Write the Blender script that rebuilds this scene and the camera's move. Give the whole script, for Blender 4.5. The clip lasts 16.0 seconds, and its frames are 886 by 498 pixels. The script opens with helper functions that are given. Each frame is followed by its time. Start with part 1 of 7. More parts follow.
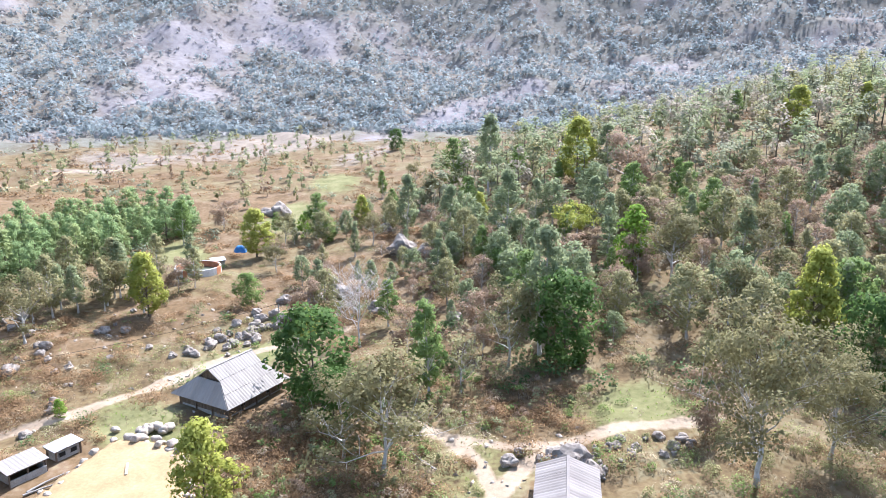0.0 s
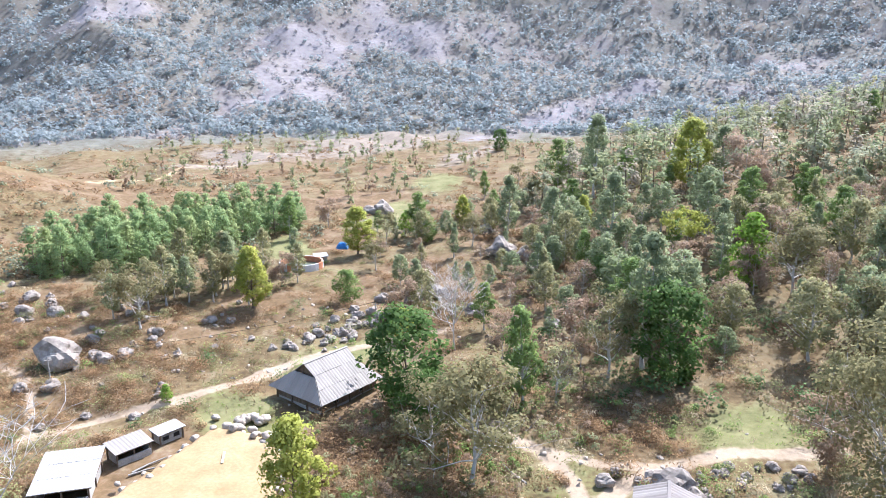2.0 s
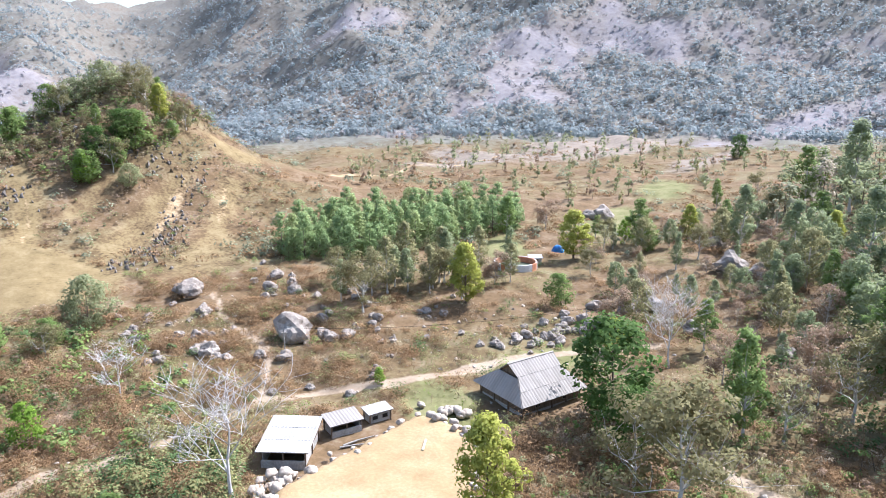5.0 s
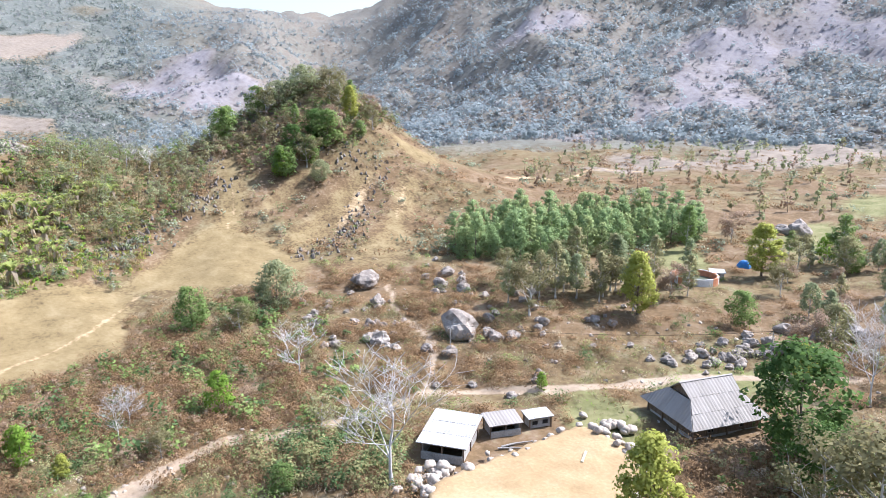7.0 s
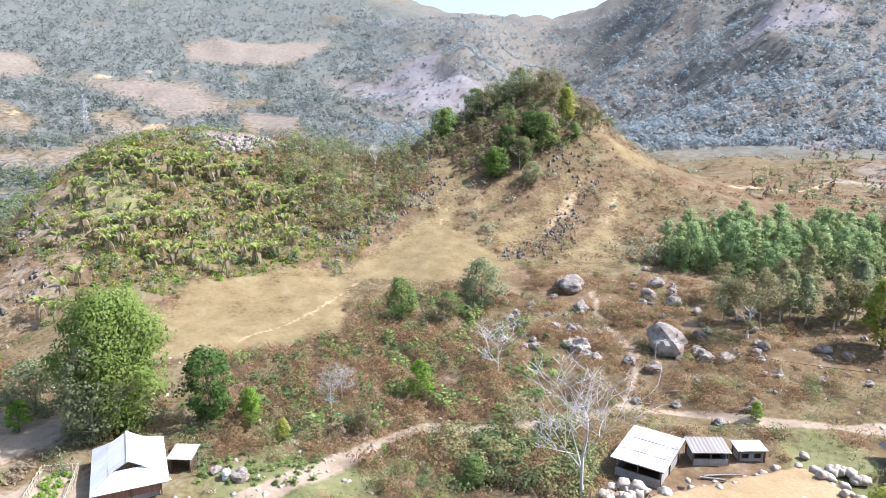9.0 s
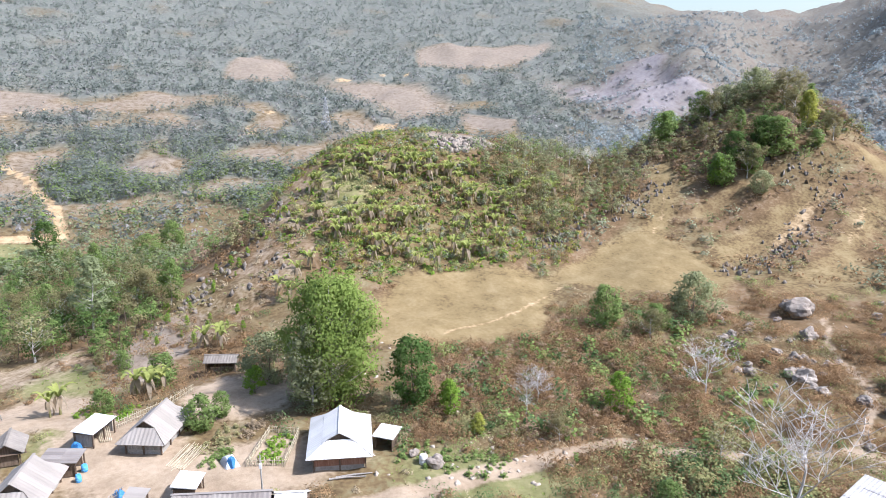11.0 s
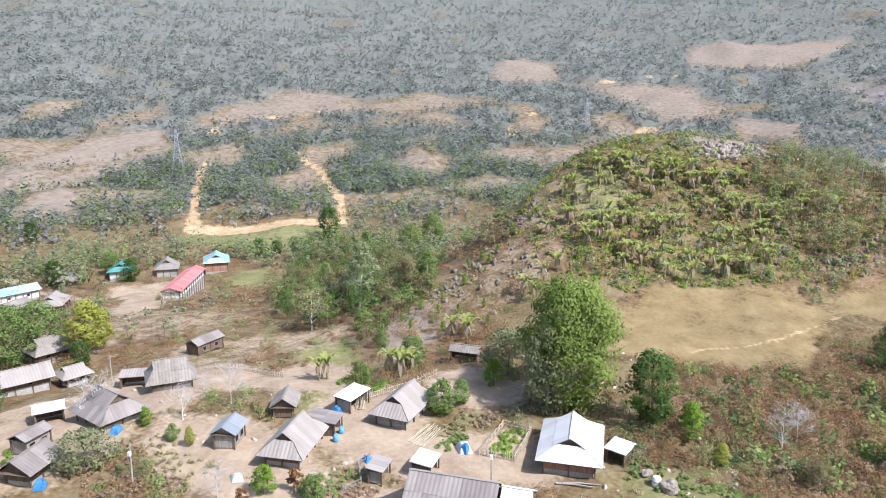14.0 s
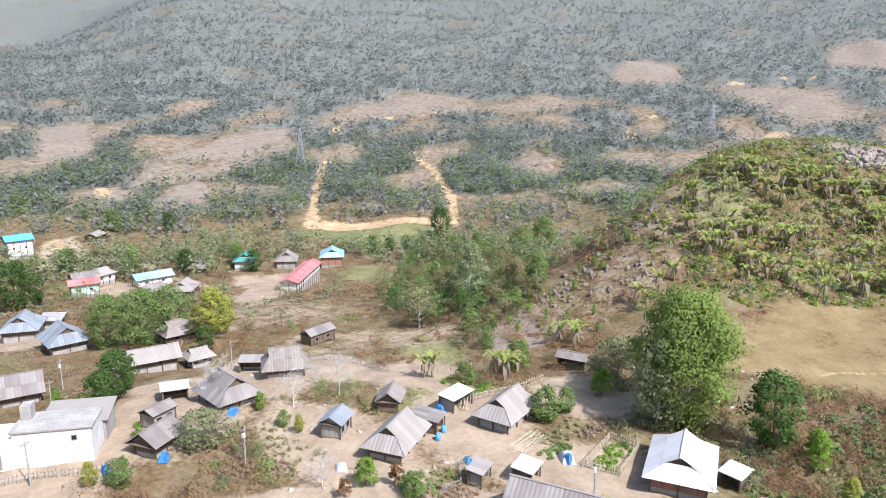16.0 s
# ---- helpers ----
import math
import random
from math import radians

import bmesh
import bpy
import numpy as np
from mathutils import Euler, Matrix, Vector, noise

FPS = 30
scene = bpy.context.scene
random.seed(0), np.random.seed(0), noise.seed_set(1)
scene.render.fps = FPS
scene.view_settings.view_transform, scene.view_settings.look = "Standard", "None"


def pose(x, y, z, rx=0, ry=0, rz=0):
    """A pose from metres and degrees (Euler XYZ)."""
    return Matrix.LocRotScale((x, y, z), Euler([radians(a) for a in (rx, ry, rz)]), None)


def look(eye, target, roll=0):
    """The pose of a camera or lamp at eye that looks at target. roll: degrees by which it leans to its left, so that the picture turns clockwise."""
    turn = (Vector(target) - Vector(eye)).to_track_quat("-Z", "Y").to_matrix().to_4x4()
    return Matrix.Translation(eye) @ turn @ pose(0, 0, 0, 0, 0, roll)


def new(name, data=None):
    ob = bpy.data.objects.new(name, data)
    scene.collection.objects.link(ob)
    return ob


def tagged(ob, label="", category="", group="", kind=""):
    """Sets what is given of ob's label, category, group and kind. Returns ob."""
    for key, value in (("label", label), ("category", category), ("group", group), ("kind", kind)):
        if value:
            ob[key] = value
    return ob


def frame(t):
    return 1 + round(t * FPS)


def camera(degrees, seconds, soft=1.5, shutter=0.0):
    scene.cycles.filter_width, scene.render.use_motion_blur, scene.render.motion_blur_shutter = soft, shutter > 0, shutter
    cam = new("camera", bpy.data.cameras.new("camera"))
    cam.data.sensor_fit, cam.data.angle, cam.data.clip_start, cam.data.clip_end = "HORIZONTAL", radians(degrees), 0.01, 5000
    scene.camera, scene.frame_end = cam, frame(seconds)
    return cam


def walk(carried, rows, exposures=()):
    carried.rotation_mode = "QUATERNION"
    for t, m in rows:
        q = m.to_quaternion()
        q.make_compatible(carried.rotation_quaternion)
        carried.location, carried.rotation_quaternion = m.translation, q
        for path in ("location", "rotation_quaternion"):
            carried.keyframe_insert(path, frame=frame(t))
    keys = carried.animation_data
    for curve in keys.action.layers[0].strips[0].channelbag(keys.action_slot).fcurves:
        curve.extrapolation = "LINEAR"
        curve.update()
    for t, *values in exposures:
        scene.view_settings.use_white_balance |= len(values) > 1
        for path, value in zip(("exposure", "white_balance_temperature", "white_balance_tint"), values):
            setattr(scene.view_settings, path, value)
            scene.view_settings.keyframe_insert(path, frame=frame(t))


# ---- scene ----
cam = camera(65.4, 16.0, soft=0.9)
# seconds, x, y, z, pitch, turn to the left, roll
FLIGHT = [
    (0, -0.00, 0.00, 44.00, -13.41, 0.00, 0.20),
    (0.5, 0.19, 0.68, 43.98, -13.41, 1.25, 0.22),
    (1, 0.31, 1.34, 43.96, -13.42, 2.54, 0.25),
    (1.5, 0.35, 1.96, 43.91, -13.43, 5.38, 0.22),
    (2, 0.35, 2.48, 43.78, -13.41, 8.66, 0.17),
    (2.5, 0.40, 2.91, 43.63, -13.35, 12.21, 0.11),
    (3, 0.45, 3.30, 43.55, -13.33, 15.43, 0.09),
    (3.5, 0.51, 3.56, 43.48, -13.29, 18.47, 0.02),
    (4, 0.67, 3.82, 43.43, -13.26, 21.50, -0.01),
    (6.5, 0.25, 4.71, 42.94, -12.98, 37.16, 0.19),
    (7, 0.24, 4.82, 42.90, -12.91, 41.58, 0.22),
    (7.5, 0.20, 4.89, 42.91, -12.88, 45.96, 0.23),
    (8, 0.11, 5.00, 42.95, -12.86, 50.31, 0.23),
    (8.5, 0.06, 5.08, 42.91, -12.83, 54.68, 0.25),
    (9, -0.00, 5.17, 42.92, -12.82, 59.06, 0.26),
    (11.5, 0.42, 5.51, 43.24, -12.71, 81.05, 0.12),
    (12, 0.42, 5.62, 43.19, -12.68, 85.43, 0.03),
    (12.5, 0.33, 5.74, 43.20, -12.66, 89.72, 0.03),
    (13, 0.25, 5.81, 43.28, -12.69, 92.93, 0.09),
    (13.5, 0.28, 5.84, 43.40, -12.69, 95.36, 0.13),
    (14, 0.33, 5.85, 43.45, -12.69, 97.73, 0.23),
    (14.5, 0.22, 5.87, 43.46, -12.69, 100.13, 0.26),
    (15, -0.01, 5.86, 43.40, -12.67, 102.50, 0.28),
    (15.5, -0.21, 5.83, 43.35, -12.65, 104.86, 0.39),
    (16, -0.38, 5.79, 43.33, -12.63, 107.08, 0.47),
]
walk(cam, [(t, pose(x, y, z, 90 + pitch, 0, turn) @ pose(0, 0, 0, 0, 0, roll)) for t, x, y, z, pitch, turn, roll in FLIGHT], exposures=[(0, 1.47, 5450, 16), (4, 1.33, 5480, 16), (9, 1.1, 5520, 16), (13, 0.8, 5650, 16), (16, 0.78, 5650, 16)])

# ---------------------------------------------------------------- light
SUN_TURN, SUN_HEIGHT = -28.0, 50.0  # degrees left of north, and above the horizon
world = bpy.data.worlds.new("sky")
scene.world = world
world.use_nodes = True
wn = world.node_tree.nodes
sky = wn.new("ShaderNodeTexSky")
sky.sky_type, sky.sun_disc = "NISHITA", False
sky.sun_elevation, sky.sun_rotation = radians(SUN_HEIGHT), radians(-SUN_TURN)
sky.air_density, sky.dust_density, sky.altitude = 1.5, 4.0, 400
wn["Background"].inputs["Strength"].default_value = 0.125
world.node_tree.links.new(sky.outputs["Color"], wn["Background"].inputs["Color"])
sun = new("sun", bpy.data.lights.new("sun", "SUN"))
sun.data.energy, sun.data.angle, sun.data.color = 4.8, radians(0.6), (1.0, 0.96, 0.9)
sun_from = Vector((-math.sin(radians(SUN_TURN)) * math.cos(radians(SUN_HEIGHT)), math.cos(radians(SUN_TURN)) * math.cos(radians(SUN_HEIGHT)), math.sin(radians(SUN_HEIGHT))))
sun.matrix_world = look(sun_from * 300, (0, 0, 0))
# ---------------------------------------------------------------- materials
def material(name, tones, scale=1.0, rough=0.85, bump=0.0, bump_scale=None, metal=0.0, stretch=(1, 1, 1), fine=0.5, pick="noise", leaf=0.0, spec=0.25, gaps=None):
    """Tones mixed by noise at two scales (and, with pick, by object or by island)."""
    m = bpy.data.materials.new(name)
    m.use_nodes = True
    n, l = m.node_tree.nodes, m.node_tree.links
    b = n["Principled BSDF"]
    b.inputs["Roughness"].default_value, b.inputs["Metallic"].default_value = rough, metal
    b.inputs["Specular IOR Level"].default_value = spec
    co, mp = n.new("ShaderNodeTexCoord"), n.new("ShaderNodeMapping")
    mp.inputs["Scale"].default_value = stretch
    l.new(co.outputs["Object"], mp.inputs["Vector"])
    big, small = n.new("ShaderNodeTexNoise"), n.new("ShaderNodeTexNoise")
    big.inputs["Scale"].default_value, big.inputs["Detail"].default_value = scale, 4
    small.inputs["Scale"].default_value, small.inputs["Detail"].default_value = scale * 9, 5
    for t in (big, small):
        l.new(mp.outputs["Vector"], t.inputs["Vector"])
    mixer = n.new("ShaderNodeMix")
    mixer.data_type = "FLOAT"
    mixer.inputs["Factor"].default_value = fine
    if pick == "island":
        g = n.new("ShaderNodeNewGeometry")
        l.new(g.outputs["Random Per Island"], mixer.inputs["A"])
    elif pick == "object":
        g = n.new("ShaderNodeObjectInfo")
        l.new(g.outputs["Random"], mixer.inputs["A"])
    else:
        l.new(big.outputs["Fac"], mixer.inputs["A"])
    l.new(small.outputs["Fac"] if pick == "noise" else big.outputs["Fac"], mixer.inputs["B"])
    tone = mixer.outputs["Result"]
    if pick == "island":
        speck, blend = n.new("ShaderNodeTexNoise"), n.new("ShaderNodeMix")
        speck.inputs["Scale"].default_value, speck.inputs["Detail"].default_value = 3.5, 5
        l.new(mp.outputs["Vector"], speck.inputs["Vector"])
        blend.data_type = "FLOAT"
        blend.inputs["Factor"].default_value = 0.4
        l.new(tone, blend.inputs["A"])
        l.new(speck.outputs["Fac"], blend.inputs["B"])
        tone = blend.outputs["Result"]
    ramp = n.new("ShaderNodeValToRGB")
    lo, hi = (0.33, 0.67) if pick == "noise" else (0.27, 0.73) if pick == "island" else (0.15, 0.85)
    e = ramp.color_ramp.elements
    while len(e) < len(tones):
        e.new(0.5)
    for k, c in enumerate(tones):
        e[k].position, e[k].color = lo + (hi - lo) * k / max(1, len(tones) - 1), (*c, 1)
    l.new(tone, ramp.inputs["Fac"])
    l.new(ramp.outputs["Color"], b.inputs["Base Color"])
    if bump:
        bn = n.new("ShaderNodeBump")
        bn.inputs["Strength"].default_value, bn.inputs["Distance"].default_value = 1.0, bump
        tx = n.new("ShaderNodeTexNoise")
        tx.inputs["Scale"].default_value, tx.inputs["Detail"].default_value = bump_scale or scale * 6, 4
        l.new(mp.outputs["Vector"], tx.inputs["Vector"])
        l.new(tx.outputs["Fac"], bn.inputs["Height"])
        l.new(bn.outputs["Normal"], b.inputs["Normal"])
    if leaf:
        tr, mx = n.new("ShaderNodeBsdfTranslucent"), n.new("ShaderNodeMixShader")
        l.new(ramp.outputs["Color"], tr.inputs["Color"])
        mx.inputs["Fac"].default_value = leaf
        l.new(b.outputs["BSDF"], mx.inputs[1])
        l.new(tr.outputs["BSDF"], mx.inputs[2])
        l.new(mx.outputs["Shader"], n["Material Output"].inputs["Surface"])
        if gaps:
            # open spaces between the single leaves or twigs of a clump
            holes, cut = n.new("ShaderNodeTexNoise"), n.new("ShaderNodeMath")
            holes.inputs["Scale"].default_value, holes.inputs["Detail"].default_value = gaps[0], 1.0
            cut.operation, cut.inputs[1].default_value = "GREATER_THAN", gaps[1]
            l.new(mp.outputs["Vector"], holes.inputs["Vector"])
            l.new(holes.outputs["Fac"], cut.inputs[0])
            clear, both = n.new("ShaderNodeBsdfTransparent"), n.new("ShaderNodeMixShader")
            l.new(cut.outputs[0], both.inputs["Fac"])
            l.new(clear.outputs["BSDF"], both.inputs[1])
            l.new(mx.outputs["Shader"], both.inputs[2])
            l.new(both.outputs["Shader"], n["Material Output"].inputs["Surface"])
    return m


def leaves(name, *tones, gaps=None):
    return material(name, tones, scale=0.3, rough=0.75, pick="island", fine=0.68, leaf=0.5, spec=0.1, gaps=gaps)


M_DARK = leaves("dark glossy leaves", (0.05, 0.092, 0.022), (0.088, 0.148, 0.036), (0.15, 0.215, 0.07))
M_GREEN = leaves("mid green leaves", (0.115, 0.167, 0.046), (0.19, 0.259, 0.0747), (0.276, 0.356, 0.121))
M_BRIGHT = leaves("bright green leaves", (0.13, 0.21, 0.03), (0.2, 0.31, 0.04), (0.28, 0.4, 0.07))
M_LIME = leaves("lime young leaves", (0.25, 0.272, 0.05), (0.365, 0.378, 0.075), (0.48, 0.465, 0.12))
M_OLIVE = leaves("olive dry leaves", (0.202, 0.193, 0.0874), (0.314, 0.293, 0.14), (0.437, 0.405, 0.211))
M_GREY = leaves("grey green leaves", (0.178, 0.193, 0.092), (0.276, 0.294, 0.147), (0.391, 0.408, 0.218))
M_BAMBOO = leaves("bamboo leaves", (0.14, 0.2, 0.085), (0.25, 0.33, 0.135), (0.38, 0.45, 0.2))
M_PALEPLUME = leaves("yellowish plantation leaves", (0.19, 0.23, 0.09), (0.3, 0.35, 0.14), (0.42, 0.47, 0.21))
M_PALEBAMBOO = leaves("pale drooping leaves", (0.17, 0.185, 0.085), (0.26, 0.275, 0.135), (0.35, 0.36, 0.195))
M_GREATLEAF = leaves("sunlit yellow green leaves", (0.15, 0.208, 0.045), (0.22, 0.288, 0.066), (0.3, 0.37, 0.105))
M_DUSTY = leaves("dusty green leaves", (0.176, 0.205, 0.0975), (0.267, 0.302, 0.153), (0.37, 0.406, 0.224))
# next two tones are lifted to stand in for haze on the upper slope
M_HAZELEAF = leaves("leaves paled for haze", (0.2, 0.21, 0.125), (0.285, 0.292, 0.18), (0.375, 0.378, 0.245))
M_HAZESTRAW = leaves("straw twigs paled for haze", (0.299, 0.259, 0.184), (0.402, 0.351, 0.259), (0.506, 0.448, 0.339))
M_OLIVEDARK = leaves("dull olive leaves", (0.15, 0.134, 0.058), (0.228, 0.205, 0.095), (0.32, 0.286, 0.142))
M_RUST = leaves("rust dry twigs", (0.23, 0.155, 0.0978), (0.333, 0.236, 0.155), (0.443, 0.328, 0.224))
M_TAN = leaves("tan dry twigs", (0.24, 0.18, 0.115), (0.35, 0.275, 0.18), (0.46, 0.375, 0.26))
M_BROWNLEAF = leaves("copper leaves", (0.16, 0.085, 0.04), (0.25, 0.135, 0.06), (0.32, 0.19, 0.09))
M_BANANA = leaves("banana leaves", (0.2, 0.23, 0.06), (0.31, 0.34, 0.098), (0.44, 0.46, 0.155), gaps=None)
M_DEADLEAF = leaves("dead banana leaves", (0.27, 0.21, 0.14), (0.38, 0.31, 0.22), (0.48, 0.41, 0.3), gaps=None)
# paled and blued: the haze of distance is put into the leaf colour
M_HAZEFAR = leaves("far woodland blued for haze", (0.212, 0.243, 0.238), (0.272, 0.306, 0.3), (0.34, 0.374, 0.368), gaps=(0.9, 0.46))
# less pale than the north, yet greyed to imitate haze in the colour
M_HAZEWEST = leaves("western forest leaves greyed for haze", (0.128, 0.148, 0.12), (0.176, 0.197, 0.162), (0.235, 0.252, 0.212), gaps=(0.9, 0.46))
M_VALLEY = leaves("dusty valley leaves", (0.137, 0.173, 0.084), (0.221, 0.257, 0.131), (0.304, 0.336, 0.194), gaps=(0.9, 0.46))
# grey leafless twigs, with distance haze painted in as extra paleness
M_HAZEDRY = leaves("far leafless scrub paled for haze", (0.204, 0.192, 0.182), (0.276, 0.262, 0.25), (0.36, 0.344, 0.33), gaps=(0.9, 0.46))


def bush(name, *tones):
    return material(name, tones, scale=0.22, rough=0.85, fine=0.72, pick="island", spec=0.08, leaf=0.36)


M_BUSH_RUST = bush("rust brown twigs", (0.195, 0.118, 0.058), (0.27, 0.17, 0.086), (0.36, 0.242, 0.13))
M_BUSH_TAN = bush("tan twigs and straw", (0.3, 0.235, 0.14), (0.42, 0.345, 0.22), (0.54, 0.46, 0.31))
M_BUSH_STRAW = bush("yellow straw grass", (0.3, 0.28, 0.12), (0.4, 0.375, 0.17), (0.5, 0.465, 0.23))
M_BUSH_OLIVE = bush("olive bush leaves", (0.165, 0.162, 0.063), (0.255, 0.247, 0.103), (0.36, 0.342, 0.155))
M_BUSH_GREEN = bush("green bush leaves", (0.12, 0.175, 0.045), (0.2, 0.265, 0.075), (0.28, 0.35, 0.12))
M_BUSH_DARK = bush("dark bush leaves", (0.06, 0.095, 0.035), (0.11, 0.165, 0.06), (0.18, 0.24, 0.1))
M_BUSH_GREY = bush("grey green bush leaves", (0.17, 0.19, 0.12), (0.25, 0.27, 0.17), (0.34, 0.355, 0.235))
M_BARK = material("brown bark", [(0.06, 0.045, 0.03), (0.13, 0.1, 0.07), (0.2, 0.16, 0.12)], 2.0, 0.9, 0.02)
M_PALE = material("pale bark", [(0.34, 0.31, 0.265), (0.48, 0.45, 0.4), (0.6, 0.57, 0.52)], 1.5, 0.9, 0.02)
M_WHITEBARK = material("bleached white bark", [(0.38, 0.35, 0.31), (0.48, 0.45, 0.41), (0.58, 0.55, 0.51)], 1.5, 0.9, 0.02)
M_ROCK = material("weathered granite", [(0.135, 0.11, 0.087), (0.25, 0.21, 0.17), (0.4, 0.35, 0.29)], 0.9, 0.9, 0.12, 2.5, fine=0.45)
M_PALEROCK = material("pale quarried stone", [(0.26, 0.21, 0.16), (0.37, 0.31, 0.242), (0.47, 0.405, 0.325)], 0.7, 0.9, 0.06, 3.0)
M_KARST = material("grey karst limestone", [(0.1, 0.084, 0.068), (0.16, 0.137, 0.112), (0.235, 0.205, 0.172)], 0.9, 0.9, 0.15, 2.0)
M_FIBRO = material("grey fibre cement sheet", [(0.215, 0.19, 0.162), (0.26, 0.232, 0.2), (0.305, 0.275, 0.24)], 0.5, 0.85, 0.015, 9.0, stretch=(1, 1, 1), pick="object", fine=0.6)
M_FIBRO2 = material("brown weathered roof sheet", [(0.14, 0.12, 0.105), (0.2, 0.175, 0.155), (0.265, 0.24, 0.21)], 0.5, 0.85, 0.015, 9.0, pick="object", fine=0.6)
M_WHITE = material("new white roof sheet", [(0.4, 0.39, 0.365), (0.5, 0.485, 0.46), (0.57, 0.56, 0.53)], 0.5, 0.5, 0.01, 9.0, pick="object", fine=0.6)
M_PALESHEET = material("stained pale roof sheet", [(0.25, 0.235, 0.215), (0.37, 0.355, 0.335), (0.47, 0.455, 0.435)], 0.5, 0.7, 0.01, 9.0, fine=0.45)
M_BLUEGREY = material("blue grey roof tile", [(0.145, 0.16, 0.17), (0.195, 0.212, 0.223), (0.255, 0.272, 0.283)], 0.7, 0.7, 0.02, 8.0, pick="object", fine=0.6)
M_TURQ = material("turquoise metal roof", [(0.17, 0.29, 0.32), (0.25, 0.38, 0.41), (0.33, 0.45, 0.48)], 0.6, 0.45, 0.0, pick="object")
M_TEAL = material("dark green metal roof", [(0.04, 0.15, 0.13), (0.07, 0.22, 0.19), (0.1, 0.28, 0.24)], 0.6, 0.5, 0.0, pick="object")
M_RED = material("red metal roof", [(0.33, 0.105, 0.095), (0.42, 0.15, 0.135), (0.49, 0.22, 0.2)], 0.6, 0.5, 0.0, pick="object")
M_BLUE = material("bright blue sheet", [(0.05, 0.22, 0.5), (0.1, 0.33, 0.65), (0.2, 0.45, 0.75)], 1.5, 0.5, 0.02, 4.0)
M_THATCH = material("grey straw thatch", [(0.14, 0.12, 0.1), (0.21, 0.185, 0.155), (0.28, 0.25, 0.215)], 1.2, 0.95, 0.06, 14.0, pick="object", fine=0.7)
M_WOOD = material("weathered brown boards", [(0.07, 0.048, 0.032), (0.13, 0.092, 0.062), (0.21, 0.16, 0.115)], 1.0, 0.85, 0.02, 8.0, stretch=(6, 6, 0.6))
M_GREYWOOD = material("grey weathered boards", [(0.14, 0.125, 0.11), (0.25, 0.23, 0.2), (0.36, 0.335, 0.3)], 1.0, 0.85, 0.02, 8.0, stretch=(6, 6, 0.6))
M_REDWOOD = material("reddish plank wall", [(0.18, 0.08, 0.05), (0.28, 0.15, 0.1), (0.38, 0.24, 0.17)], 1.0, 0.75, 0.02, 8.0, stretch=(7, 7, 0.5))
M_PLASTER = material("whitewashed plaster", [(0.42, 0.4, 0.37), (0.55, 0.53, 0.5), (0.64, 0.62, 0.59)], 0.5, 0.85, 0.005, 6.0)
M_CEMENT = material("bare grey cement", [(0.22, 0.2, 0.175), (0.31, 0.29, 0.255), (0.4, 0.38, 0.34)], 0.6, 0.9, 0.01, 7.0)
M_GREENWALL = material("pale green plaster", [(0.35, 0.55, 0.45), (0.42, 0.62, 0.52), (0.5, 0.68, 0.58)], 0.6, 0.85)
# near-black: shade of openings put into the colour; also the black cable
M_SHADE = material("near-black shade panel", [(0.012, 0.011, 0.01), (0.02, 0.018, 0.016)], 1.0, 0.9)
M_BAMBOOPOLE = material("dry bamboo poles", [(0.3, 0.25, 0.16), (0.42, 0.36, 0.25), (0.52, 0.46, 0.34)], 2.0, 0.7, 0.01)
M_STEEL = material("galvanised steel", [(0.35, 0.36, 0.37), (0.45, 0.46, 0.47)], 1.0, 0.5, metal=0.6)
M_TARP = material("white plastic sheeting", [(0.6, 0.62, 0.64), (0.75, 0.77, 0.78)], 2.0, 0.5, 0.03, 5.0)
# ---------------------------------------------------------------- terrain
def waves(x, y, scale, seed):
    """Smooth rolling noise, about -1 to 1, with features of the given size."""
    rs = np.random.RandomState(seed)
    out = np.zeros_like(x)
    for k in range(9):
        a = rs.uniform(0, 2 * np.pi)
        f = 2 * np.pi / scale * rs.uniform(0.6, 1.7)
        out = out + np.sin(f * (x * np.cos(a) + y * np.sin(a)) + rs.uniform(0, 6.28)) * rs.uniform(0.6, 1.0)
    return out / 3.2


def step(v, a, b):
    u = np.clip((v - a) / (b - a), 0, 1)
    return u * u * (3 - 2 * u)


# height of the land at these distances, for a few bearings (degrees left of north)
REACH = [0, 95, 180, 250, 330, 480, 640, 900, 1200, 1600, 2100, 3000, 5000]
NORTH = [0, 0, 3, 6, 9, 13, 62, 195, 330, 440, 480, 500, 500]
NOTCH = [0, 0, 3, 6, 6, 4, 8, 40, 110, 190, 235, 240, 240]
SPUR = [0, 0, 3, 2, -4, -4, 10, 75, 150, 195, 250, 300, 320]
WEST = [0, 0, 0, -2, -20, -16, 4, 52, 130, 245, 340, 380, 380]
VILLAGE = [0, 0, -14, -25, -27, -16, 6, 54, 130, 245, 340, 380, 380]
SOUTHWEST = [0, 0, -12, -23, -26, -18, 4, 40, 80, 118, 120, 420, 520]
BEHIND = [0, 0, 0, 2, 8, 30, 60, 110, 160, 220, 260, 300, 300]
BEARINGS = [(-130, BEHIND), (-55, NORTH), (31, NORTH), (51, NOTCH), (57, SPUR), (66, WEST), (82, WEST), (96, VILLAGE), (125, VILLAGE), (139, SOUTHWEST), (175, BEHIND), (230, BEHIND)]


def mound(x, y, cx, cy, h, sx, sy=None, turn=0.0):
    c, s = math.cos(radians(turn)), math.sin(radians(turn))
    u, v = (x - cx) * c + (y - cy) * s, (y - cy) * c - (x - cx) * s
    return h * np.exp(-0.5 * ((u / sx) ** 2 + (v / (sy or sx)) ** 2))


